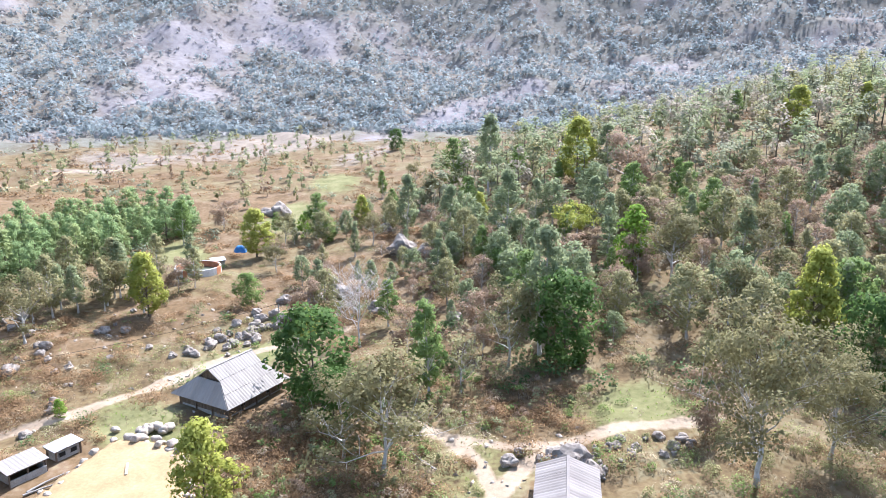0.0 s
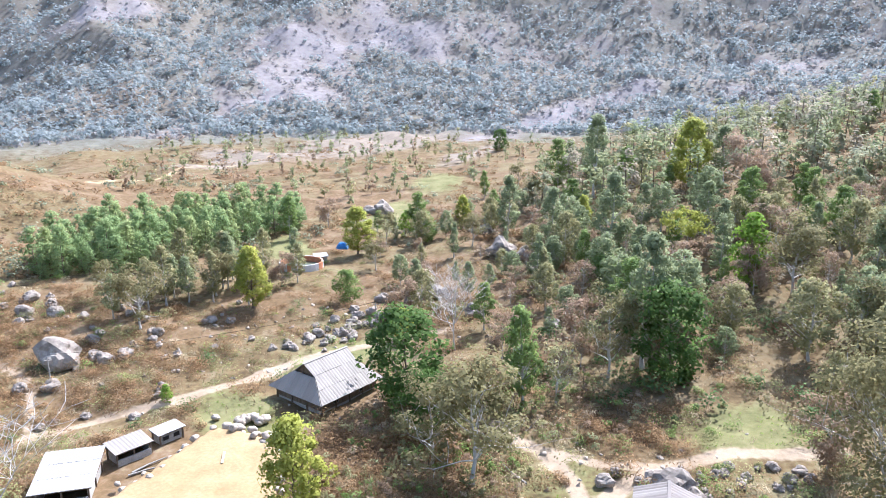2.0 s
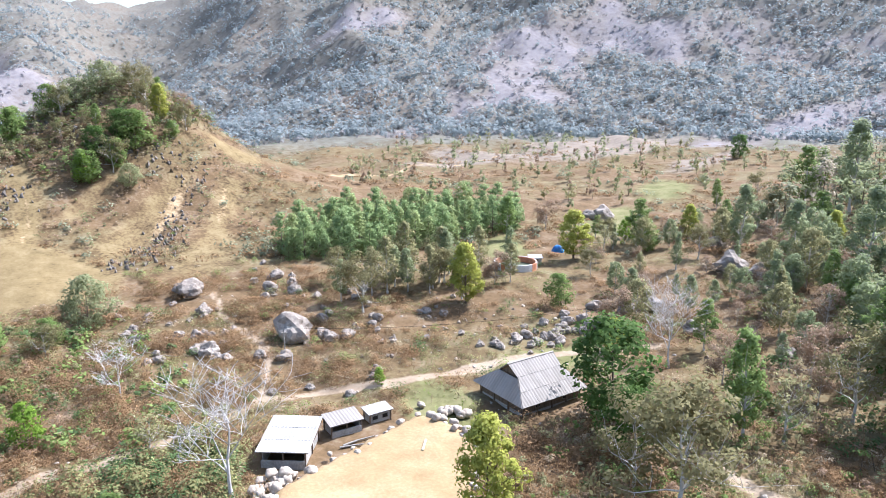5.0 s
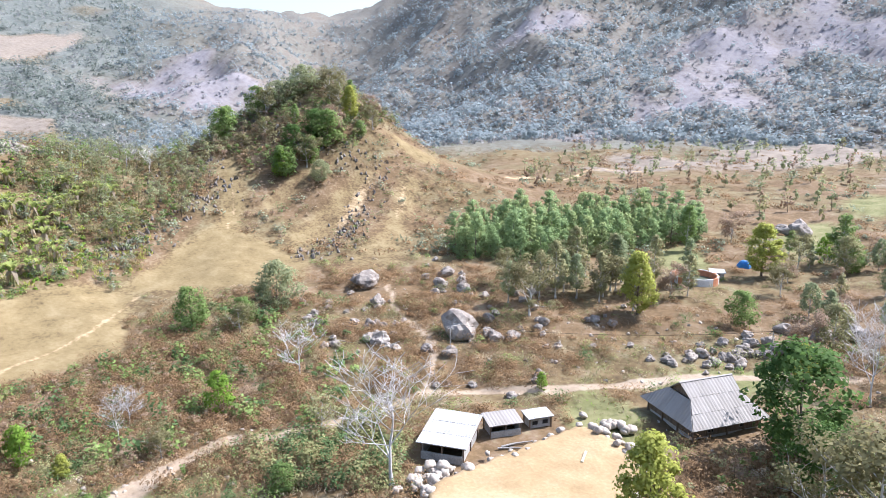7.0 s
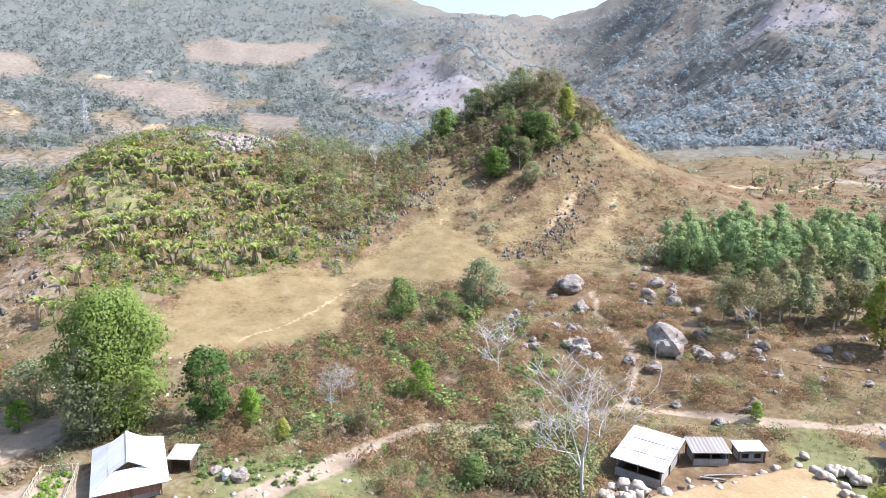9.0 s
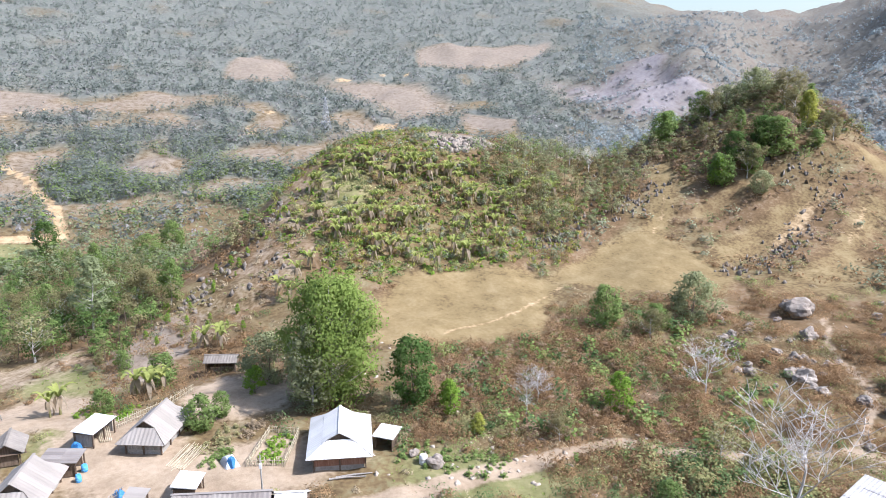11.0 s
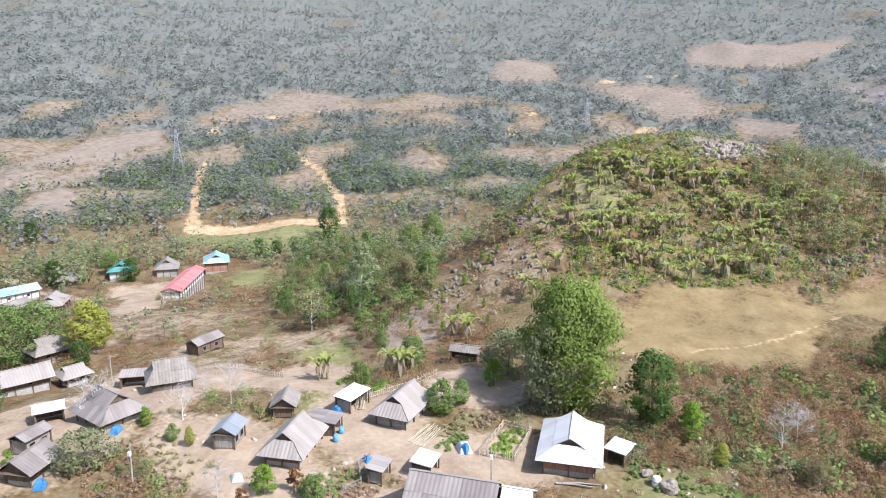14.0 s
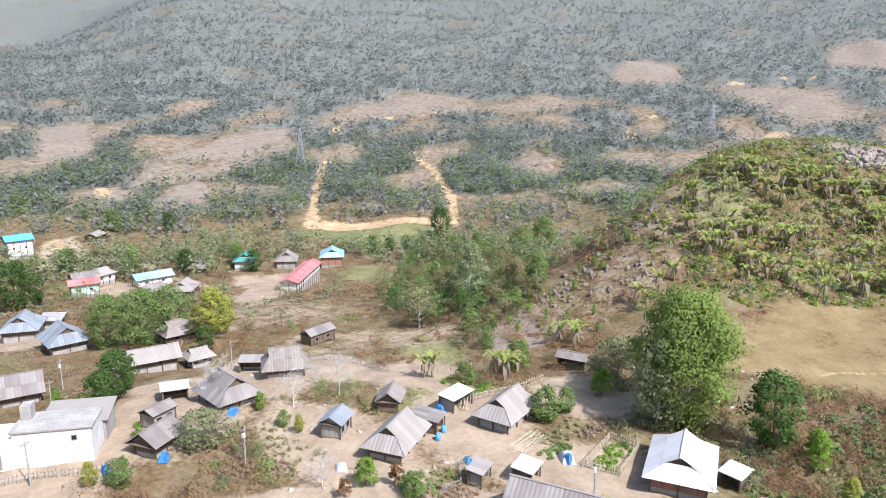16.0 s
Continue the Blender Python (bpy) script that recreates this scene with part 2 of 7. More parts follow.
def land(x, y):
    """Height of the ground at x, y (numpy arrays)."""
    x, y = np.asarray(x, float), np.asarray(y, float)
    r = np.hypot(x, y)
    az = np.degrees(np.arctan2(-x, y))
    az = np.where(az < -130, az + 360, az)
    z = np.zeros_like(r)
    for (a, pa), (b, pb) in zip(BEARINGS[:-1], BEARINGS[1:]):
        w = step(az, a, b)
        inside = (az >= a) & (az < b)
        z = np.where(inside, np.interp(r, REACH, pa) * (1 - w) + np.interp(r, REACH, pb) * w, z)
    # the steep karst hill, its skirt and the saddle to the banana hill
    z = z + mound(x, y, -193, 157, 25, 24, 28, 40) + mound(x, y, -172, 162, 12, 50, 30, 40)
    z = z + mound(x, y, -208, 128, 6, 26)
    z = z + mound(x, y, -213, 42, 28, 33, 36, -10) + mound(x, y, -208, 82, 9, 26) + mound(x, y, -192, 4, 8, 24) + mound(x, y, -160, -8, 7, 24, 20)
    # wooded slope in the north-east, low rise under the boulders
    z = z + mound(x, y, 185, 240, 37, 92, 110) + mound(x, y, 40, 190, 5, 40, 60)
    z = z + mound(x, y, -78, 118, 2.5, 30, 18, 30)
    # gullies and spurs on the mountains, sharper in the north
    far = step(r, 420, 900) * (0.35 + 0.65 * step(az, 70, 52))
    z = z + far * (24 * (0.6 - 1.3 * np.abs(waves(x, y, 420, 3))) + 9 * (0.5 - np.abs(waves(x, y, 150, 5))) + 2 * waves(x, y, 45, 6))
    z = z + step(r, 150, 420) * 2.2 * waves(x, y, 60, 7)
    z = z + 0.5 * waves(x, y, 22, 11) * step(r, 60, 120) + 0.16 * waves(x, y, 7, 12)
    return z


def ground_z(x, y):
    return float(land(np.array([x]), np.array([y]))[0])
# ---------------------------------------------------------------- ground cover
def near_line(x, y, pts, half):
    """1 on a polyline, falling to 0 at twice half its width."""
    best = np.full_like(x, 1e9)
    for (ax, ay), (bx, by) in zip(pts[:-1], pts[1:]):
        dx, dy = bx - ax, by - ay
        u = np.clip(((x - ax) * dx + (y - ay) * dy) / (dx * dx + dy * dy), 0, 1)
        best = np.minimum(best, np.hypot(x - ax - u * dx, y - ay - u * dy))
    return np.clip(1.5 - best / half, 0, 1)


def blob(x, y, cx, cy, a, b, turn=0.0, soft=0.35):
    """1 inside a turned ellipse, 0 outside."""
    c, s = math.cos(radians(turn)), math.sin(radians(turn))
    u, v = ((x - cx) * c + (y - cy) * s) / a, ((y - cy) * c - (x - cx) * s) / b
    return np.clip((1 + soft - np.hypot(u, v)) / (2 * soft), 0, 1)


def patch(x, y, poly, soft):
    """1 inside an outline, 0 outside, softened over a width in metres."""
    hit, best = np.zeros(x.shape, bool), np.full(x.shape, 1e9)
    for (ax, ay), (bx, by) in zip(poly, poly[1:] + poly[:1]):
        dx, dy = bx - ax, by - ay
        if dy:
            hit ^= ((ay > y) != (by > y)) & (x < dx * (y - ay) / dy + ax)
        u = np.clip(((x - ax) * dx + (y - ay) * dy) / (dx * dx + dy * dy), 0, 1)
        best = np.minimum(best, np.hypot(x - ax - u * dx, y - ay - u * dy))
    return np.clip(0.5 + np.where(hit, best, -best) / soft, 0, 1)


LOWER_FIELD = [(-112, 18), (-128, 22), (-145, 30), (-144, 37), (-146, 47), (-146, 59), (-136, 64), (-126, 57), (-108, 50), (-112, 36)]
UPPER_FIELD = [(-140, 63), (-146, 70), (-154, 84), (-157, 92), (-155, 99), (-140, 101), (-126, 100), (-119, 93), (-123, 81), (-131, 72)]
SLOPE_STRIP = [(-134, 100), (-135, 112), (-144, 132), (-151, 147), (-154, 140), (-150, 123), (-142, 104)]
SLOPE_STRIP_EAST = [(-118, 102), (-106, 110), (-130, 139), (-142, 157), (-147, 153), (-136, 135), (-127, 118)]
SCREE = [(-245, 405), (-206, 450), (-158, 499), (-172, 555), (-140, 612), (-60, 640), (60, 652), (75, 705), (-80, 720), (-200, 765), (-238, 690), (-290, 640), (-252, 520)]
SPUR_SCREE = [(-840, 350), (-820, 480), (-640, 445), (-612, 385), (-655, 315)]
WEST_FIELDS = [[(-487, -520), (-521, -495), (-441, -417), (-407, -388), (-373, -401)], [(-422, -353), (-493, -357), (-551, -341), (-580, -323), (-535, -296), (-487, -302), (-438, -323)], [(-301, -288), (-339, -319), (-369, -331), (-349, -303), (-318, -281)], [(-314, -263), (-360, -286), (-389, -283), (-381, -267), (-328, -239)], [(-989, 201), (-1104, 227), (-1092, 444), (-968, 364), (-935, 290)], [(-934, -56), (-983, -55), (-1062, -22), (-1024, 19), (-913, 28)], [(-712, 189), (-648, 232), (-612, 215), (-657, 186)]]
HEATH = [(-557, -300), (-627, -289), (-670, -228), (-710, -183), (-798, -207), (-774, -292), (-674, -310)]
LOWER_HEATH = [(-357, -312), (-412, -355), (-437, -317), (-537, -294), (-517, -273), (-449, -279), (-400, -278)]
UPPER_HEATH = [(-902, 60), (-875, 179), (-720, 191), (-705, 129), (-751, 112)]
SCREE_RIDGE = [(-45, 403), (-16, 480), (25, 526), (71, 562)]
ROAD = [(-16, 112), (-27, 106), (-36, 100), (-42.3, 92), (-48.9, 84.3), (-57, 78.9), (-63, 73.3), (-64, 60), (-68, 51), (-72.5, 46), (-70, 30), (-68, 20)]
FOOTPATH = [(-99, 100), (-89.4, 92.3), (-80.3, 89), (-72.2, 84.9), (-69.7, 81.1), (-64, 74)]
TRACK = [(-5, 82), (-3, 79.2), (1.2, 75.7), (4.3, 70.2), (5.9, 64), (6, 50)]
TRACK_EAST = [(34, 78), (29.5, 77.2), (21.9, 77.3), (15.9, 74.3), (9.4, 70.2), (5.5, 64)]
TRACK_MID = [(1.2, 76.2), (7.8, 73.8), (14.5, 73.8)]
FIELD_PATH = [(-116, 34), (-123, 50), (-135, 64)]
SADDLE_PATH = [(-155, 97), (-164, 105), (-174, 110), (-180, 114)]
LANE = [(-64, 5), (-66, -8), (-66, -18), (-60, -30), (-52, -42), (-44, -56)]
LANE_NORTH = [(-64, 5), (-66, 14), (-68, 24), (-70, 34)]
LANE_FAR = [(-88, -14), (-95, -26), (-96, -40), (-92, -56), (-84, -66), (-72, -74)]
ORANGE_ROAD = [(-485, -237), (-415, -210), (-325, -167), (-323, -164)]
DAM = [(-323, -166), (-352, -107)]
ORANGE_CUT = [(-531, -186), (-505, -165), (-473, -143), (-406, -113), (-357, -98), (-352, -104)]
VALLEY_ROAD = [(-205, -220), (-225, -242), (-241, -254), (-248, -252), (-240, -238), (-230, -225), (-227, -190), (-216, -171), (-200, -140)]
STEEP_TRACK = [(-700, 252), (-618, 221)]
HILL_TRACKS = [[(-595, -332), (-632, -300), (-653, -252), (-673, -229), (-734, -190)], [(-763, -56), (-717, -36), (-732, 12)], [(-696, -29), (-657, -15), (-624, -29)], [(-900, 30), (-905, 105), (-927, 180), (-956, 242)], [(-141, 198), (-152, 281), (-130, 315)], STEEP_TRACK]


def mats_of(scale, seed, bias, gain=2.6):
    """Thick mats of growth with open ground between."""
    return lambda x, y: np.clip(bias + gain * (0.7 * waves(x, y, scale, seed) + 0.4 * waves(x, y, scale * 0.35, seed + 50)), 0.02, 1)


def brush(x, y):
    """How thickly rust brown brush covers the land."""
    wide = mats_of(40, 61, 0.62)(x, y) * (1 - 0.85 * blob(x, y, -80, -30, 26, 40)) * (1 - 0.6 * step(x, 0, 25))
    return np.maximum(wide, mats_of(18, 71, 0.6)(x, y) * blob(x, y, -80, 75, 45, 34, 130))


def ground_cover(x, y):
    r = np.hypot(x, y)
    az = np.degrees(np.arctan2(-x, y))
    az = np.where(az < -130, az + 360, az)
    dirt = np.maximum.reduce([near_line(x, y, p, w) for p, w in ((ROAD, 1.1), (FOOTPATH, 0.6), (TRACK, 1.0), (TRACK_EAST, 1.1), (TRACK_MID, 0.8), (LANE, 2.4), (LANE_NORTH, 1.8), (LANE_FAR, 2.0), (VALLEY_ROAD, 2.2))])
    for e in ((-76, 0, 13, 7, 100), (-84, -16, 12, 8, 20), (-73, -31, 15, 8, 60), (-101, -46, 12, 7, 60), (-98, -2, 9, 8, 0), (-92, -54, 14, 9, 40), (-74, -56, 13, 10, 40), (-58, -60, 12, 9, 40), (-100, -30, 9, 8, 0), (-113, -126, 16, 8, 40), (-197, -116, 30, 9, 20), (-214, -127, 16, 10, 60), (-186, -168, 18, 7, 40)):
        dirt = np.maximum(dirt, blob(x, y, *e))
    ochre = np.maximum.reduce([patch(x, y, LOWER_FIELD, 4.0), patch(x, y, UPPER_FIELD, 4.0), 0.62 * patch(x, y, SLOPE_STRIP, 4.0), 0.6 * patch(x, y, SLOPE_STRIP_EAST, 5.0), 0.8 * near_line(x, y, SADDLE_PATH, 3.0), 0.5 * blob(x, y, -160, 122, 18, 3.0, 100), 0.8 * blob(x, y, -156, 167, 9, 5, 40), blob(x, y, -225, 52, 14, 9, 90)])
    orange = np.maximum.reduce([near_line(x, y, ORANGE_ROAD, 3.2), near_line(x, y, ORANGE_CUT, 2.8), near_line(x, y, DAM, 5.5), *[0.8 * near_line(x, y, p, 1.8) for p in HILL_TRACKS], 0.5 * blob(x, y, -144, 130, 15, 2.4, 118), 0.47 * blob(x, y, -138, 143, 12, 1.4, 128), 0.55 * near_line(x, y, FIELD_PATH, 0.6), 0.5 * near_line(x, y, SADDLE_PATH, 0.7), blob(x, y, -240, -250, 9, 7, 40), blob(x, y, -345, -322, 14, 5, 40), blob(x, y, -592, -282, 9, 6, 0), blob(x, y, -690, 108, 16, 7, 100)])
    grass = np.maximum.reduce([blob(x, y, 24.5, 82, 7, 5, 30), blob(x, y, -38, 80, 11, 5, 140), blob(x, y, -30, 103, 9, 4, 40), blob(x, y, -62, 160, 15, 6, 120), blob(x, y, -45, 200, 20, 8, 100), blob(x, y, -40, 255, 25, 9, 100), 0.6 * blob(x, y, 4, 68, 9, 5, 60), blob(x, y, -68, 26, 10, 6, 60), blob(x, y, -88, -22, 6, 5, 0), blob(x, y, -318, -128, 40, 19, 109, 0.15), blob(x, y, -115, -30, 12, 6, 20), 0.3 * blob(x, y, -176, 42, 36, 24, 90), blob(x, y, -178, 21, 12, 7, 0), blob(x, y, -240, -98, 16, 10, 30)])
    # far open fields, and bare screes on the northern mountain, lilac partly for haze
    field = np.maximum.reduce([blob(x, y, -140, 325, 30, 18, 0), blob(x, y, -98, 390, 78, 32, 75), blob(x, y, -36, 348, 44, 10, 80), blob(x, y, -135, 305, 40, 12, 60), *[patch(x, y, f, 16.0) for f in WEST_FIELDS], 0.72 * patch(x, y, HEATH, 30.0), 0.72 * patch(x, y, LOWER_HEATH, 24.0), 0.8 * patch(x, y, UPPER_HEATH, 40.0), blob(x, y, -500, 205, 60, 22, 105), blob(x, y, -202, 58, 14, 8, 90), blob(x, y, -125, -20, 18, 8, 160)])
    dirt = np.maximum(dirt, 0.42 * blob(x, y, -152, 2, 22, 10, 150))
    ragged = 0.5 * waves(x, y, 140, 41) + 0.4 * waves(x, y, 50, 42)
    belt = lambda a, b, soft: np.clip(step(az, a - soft, a + soft) - step(az, b - soft, b + soft), 0, 1)
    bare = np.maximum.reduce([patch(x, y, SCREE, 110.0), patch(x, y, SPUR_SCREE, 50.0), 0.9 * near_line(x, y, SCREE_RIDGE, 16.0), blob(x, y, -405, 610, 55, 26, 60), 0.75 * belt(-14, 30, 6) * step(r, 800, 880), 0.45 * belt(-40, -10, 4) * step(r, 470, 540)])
    scree_haze = step(r, 395, 430) * np.clip(bare * 1.15 + 0.55 * ragged - 0.12, 0, 1)
    # lilac lift over the whole northern side, haze painted on the ground
    scree_haze = np.maximum(scree_haze, 0.42 * step(az, 66, 56) * step(r, 430, 520))
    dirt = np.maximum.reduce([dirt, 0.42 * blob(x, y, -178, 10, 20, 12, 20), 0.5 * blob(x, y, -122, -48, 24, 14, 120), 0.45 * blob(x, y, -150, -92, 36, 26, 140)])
    wood = step(r, 330, 480) * (0.8 + 0.2 * step(az, 62, 74)) * np.clip(1.05 + 0.35 * waves(x, y, 130, 44), 0, 1) * (1 - 0.95 * scree_haze)
    # brown heath left open between the valley woods
    open_land = np.maximum.reduce([field * (az > 70), *[blob(x, y, *e, 0.5) for e in ((-762, -123, 90, 40, 120), (-560, 60, 90, 36, 100), (-470, -20, 40, 20, 100))]])
    wood = wood * (1 - 0.92 * open_land)
    wood = wood * np.clip(0.75 + 0.9 * waves(x, y, 120, 46) + step(r, 650, 950) + step(az, 72, 60), 0.1, 1)
    field = np.maximum(field, 0.68 * step(r, 380, 450) * step(az, 68, 76) * np.clip(1 - 1.6 * wood, 0, 1))
    return dirt, ochre, orange, grass, field, scree_haze, wood


def build_ground():
    # a fan of rings round the middle of the place, finest where the camera flies
    az = np.concatenate([np.linspace(-40, 146, 400), np.linspace(146, 320, 40)[1:-1]])
    rings = np.concatenate([np.linspace(1.0, 16, 10), np.geomspace(18, 60, 40)[:-1], np.geomspace(60, 300, 190)[:-1], np.geomspace(300, 4700, 150)])
    a, r = np.meshgrid(np.radians(az), rings)
    x, y = -r * np.sin(a), r * np.cos(a)
    z = land(x, y)
    nr, na = x.shape
    verts = np.stack([x, y, z], -1).reshape(-1, 3)
    verts = np.vstack([verts, [[0, 0, ground_z(0, 0)]]])
    i, j = np.meshgrid(np.arange(nr - 1), np.arange(na), indexing="ij")
    k = (j + 1) % na
    quads = np.stack([i * na + j, i * na + k, (i + 1) * na + k, (i + 1) * na + j], -1).reshape(-1, 4)
    quads = quads[:, ::-1]
    hub = len(verts) - 1
    faces = quads.tolist() + [(hub, c, (c + 1) % na) for c in range(na)]
    me = bpy.data.meshes.new("ground")
    me.from_pydata(verts.tolist(), [], faces)
    me.polygons.foreach_set("use_smooth", np.ones(len(me.polygons), bool))
    for name, v in zip(("dirt", "ochre", "orange", "grass", "field", "scree_haze", "wood", "brush"), (*ground_cover(verts[:, 0], verts[:, 1]), 0.75 * brush(verts[:, 0], verts[:, 1]) * step(np.hypot(verts[:, 0], verts[:, 1]), 420, 300))):
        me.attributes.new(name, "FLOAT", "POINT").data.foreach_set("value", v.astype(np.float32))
    return tagged(new("ground", me), "dry hilly valley floor with dirt tracks and fields", "ground", kind="structure")


def ground_material():
    m = bpy.data.materials.new("valley ground")
    m.use_nodes = True
    n, l = m.node_tree.nodes, m.node_tree.links
    b = n["Principled BSDF"]
    b.inputs["Roughness"].default_value, b.inputs["Specular IOR Level"].default_value = 0.95, 0.1
    co = n.new("ShaderNodeTexCoord")

    def noise_tex(scale, detail=6):
        t = n.new("ShaderNodeTexNoise")
        t.inputs["Scale"].default_value, t.inputs["Detail"].default_value = scale, detail
        l.new(co.outputs["Object"], t.inputs["Vector"])
        return t.outputs["Fac"]

    def ramp(fac, *stops):
        r = n.new("ShaderNodeValToRGB")
        e = r.color_ramp.elements
        while len(e) < len(stops):
            e.new(0.5)
        for k, (p, c) in enumerate(stops):
            e[k].position, e[k].color = p, (*c, 1)
        l.new(fac, r.inputs["Fac"])
        return r.outputs["Color"]

    def math_node(op, a, c):
        t = n.new("ShaderNodeMath")
        t.operation = op
        for s, v in zip(t.inputs, (a, c)):
            if isinstance(v, float):
                s.default_value = v
            else:
                l.new(v, s)
        return t.outputs[0]

    big, mid, small, grain = noise_tex(0.03), noise_tex(0.22), noise_tex(1.3), noise_tex(7.0, 3)
    both = math_node("ADD", math_node("MULTIPLY", mid, 0.5), math_node("MULTIPLY", small, 0.5))
    colour = ramp(both, (0.34, (0.07, 0.048, 0.024)), (0.45, (0.125, 0.086, 0.042)), (0.54, (0.16, 0.12, 0.057)), (0.66, (0.125, 0.112, 0.044)))

    def cover(colour, name, tones, sharp, rag=1.3):
        a = n.new("ShaderNodeAttribute")
        a.attribute_name = name
        edge = math_node("ADD", a.outputs["Fac"], math_node("MULTIPLY", math_node("SUBTRACT", both, 0.5), rag))
        f = n.new("ShaderNodeMapRange")
        f.inputs["From Min"].default_value, f.inputs["From Max"].default_value = 0.5 - sharp, 0.5 + sharp
        l.new(edge, f.inputs["Value"])
        top = ramp(math_node("ADD", math_node("MULTIPLY", mid, 0.5), math_node("ADD", math_node("MULTIPLY", small, 0.3), math_node("MULTIPLY", grain, 0.2))), *[(0.38 + 0.26 * k / (len(tones) - 1), c) for k, c in enumerate(tones)])
        x = n.new("ShaderNodeMix")
        x.data_type = "RGBA"
        l.new(f.outputs["Result"], x.inputs["Factor"])
        l.new(colour, x.inputs["A"])
        l.new(top, x.inputs["B"])
        return x.outputs["Result"]

    colour = cover(colour, "brush", [(0.1, 0.064, 0.032), (0.15, 0.097, 0.05), (0.2, 0.135, 0.074)], 0.35, 1.6)
    # tones of screes and far woodland floor are greyed, haze mixed into the colour
    colour = cover(colour, "scree_haze", [(0.175, 0.157, 0.154), (0.212, 0.191, 0.187), (0.255, 0.231, 0.227)], 0.5)
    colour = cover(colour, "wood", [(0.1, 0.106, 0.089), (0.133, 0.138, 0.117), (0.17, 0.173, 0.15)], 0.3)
    colour = cover(colour, "field", [(0.16, 0.128, 0.095), (0.205, 0.166, 0.126), (0.255, 0.212, 0.166)], 0.25, 2.2)
    colour = cover(colour, "grass", [(0.112, 0.112, 0.042), (0.158, 0.15, 0.062), (0.215, 0.195, 0.095)], 0.3, 2.6)
    colour = cover(colour, "ochre", [(0.148, 0.108, 0.049), (0.196, 0.144, 0.068), (0.245, 0.186, 0.096)], 0.25, 3.0)
    colour = cover(colour, "orange", [(0.27, 0.185, 0.1), (0.36, 0.255, 0.14), (0.43, 0.325, 0.2)], 0.16)
    colour = cover(colour, "dirt", [(0.225, 0.166, 0.108), (0.295, 0.226, 0.152), (0.365, 0.285, 0.2)], 0.2)
    l.new(colour, b.inputs["Base Color"])
    bn = n.new("ShaderNodeBump")
    bn.inputs["Distance"].default_value = 0.1
    l.new(both, bn.inputs["Height"])
    l.new(bn.outputs["Normal"], b.inputs["Normal"])
    return m


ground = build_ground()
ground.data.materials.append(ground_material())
# ---------------------------------------------------------------- builders
def mesh_from(name, verts, quads, mat, smooth=False):
    """A mesh from rows of x, y, z, or of x, y, z and the normal that the foliage is shaded by."""
    me = bpy.data.meshes.new(name)
    verts, quads = np.asarray(verts, np.float32), np.asarray(quads, np.int32)
    normals = verts[:, 3:] if verts.ndim == 2 and verts.shape[1] == 6 else None
    verts = np.ascontiguousarray(verts[:, :3] if normals is not None else verts.reshape(-1, 3))
    me.vertices.add(len(verts))
    me.vertices.foreach_set("co", verts.ravel())
    k = quads.shape[1]
    me.loops.add(quads.size)
    me.loops.foreach_set("vertex_index", quads.ravel())
    me.polygons.add(len(quads))
    me.polygons.foreach_set("loop_start", np.arange(0, quads.size, k, dtype=np.int32))
    if smooth or normals is not None:
        me.polygons.foreach_set("use_smooth", np.ones(len(quads), bool))
    me.update(calc_edges=True)
    if normals is not None:
        me.normals_split_custom_set_from_vertices(normals)
    me.materials.append(mat)
    return me


def part(name, bm, mat, parent, label="", smooth=False):
    """Links a bmesh (or a finished mesh) as one mesh object under a thing or a part."""
    if isinstance(bm, bpy.types.Mesh):
        me = bm
    else:
        me = bpy.data.meshes.new(name)
        bm.to_mesh(me)
        bm.free()
        me.materials.append(mat)
        if smooth:
            me.polygons.foreach_set("use_smooth", np.ones(len(me.polygons), bool))
    ob = new(name, me)
    ob.parent = parent
    if label:
        tagged(ob, label)
    return ob


def thing(name, label, category, m=None, group="", kind=""):
    e = new(name)
    if m is not None:
        e.matrix_basis = m
    return tagged(e, label, category, group, kind)


def box(bm, cx, cy, cz, sx, sy, sz, turn=0.0, tilt=0.0, bevel=0.0):
    """A box centred at c; turn about z, tilt about its own x."""
    g = bmesh.ops.create_cube(bm, size=1.0)
    bmesh.ops.scale(bm, vec=(sx, sy, sz), verts=g["verts"])
    if bevel:
        edges = list({e for v in g["verts"] for e in v.link_edges})
        out = bmesh.ops.bevel(bm, geom=edges, offset=bevel, segments=1, affect="EDGES")
        g = {"verts": list({v for f in out["faces"] for v in f.verts} | {v for v in g["verts"] if v.is_valid})}
    bmesh.ops.transform(bm, matrix=pose(cx, cy, cz, tilt, 0, turn), verts=g["verts"])


def a_box(*args, **kw):
    bm = bmesh.new()
    box(bm, *args, **kw)
    return bm


def leaf_quads(rs, centres, size, flat=0.35, long=1.5, out=None, lift=0.55):
    """A leaf-clump quad at each centre; out is the way it faces, roughly (default: up)."""
    c = np.asarray(centres, float)
    n = len(c)
    if out is None:
        out = np.zeros((n, 3))
    else:
        out = out / (np.linalg.norm(out, axis=1, keepdims=True) + 1e-6)
    nrm = out * 0.9 + [0, 0, lift] + rs.normal(0, flat, (n, 3))
    nrm /= np.linalg.norm(nrm, axis=1, keepdims=True) + 1e-9
    return leaf_rows(rs, c, nrm, out * 0.8 + [0, 0, 0.4] + nrm * 0.25, size, long)


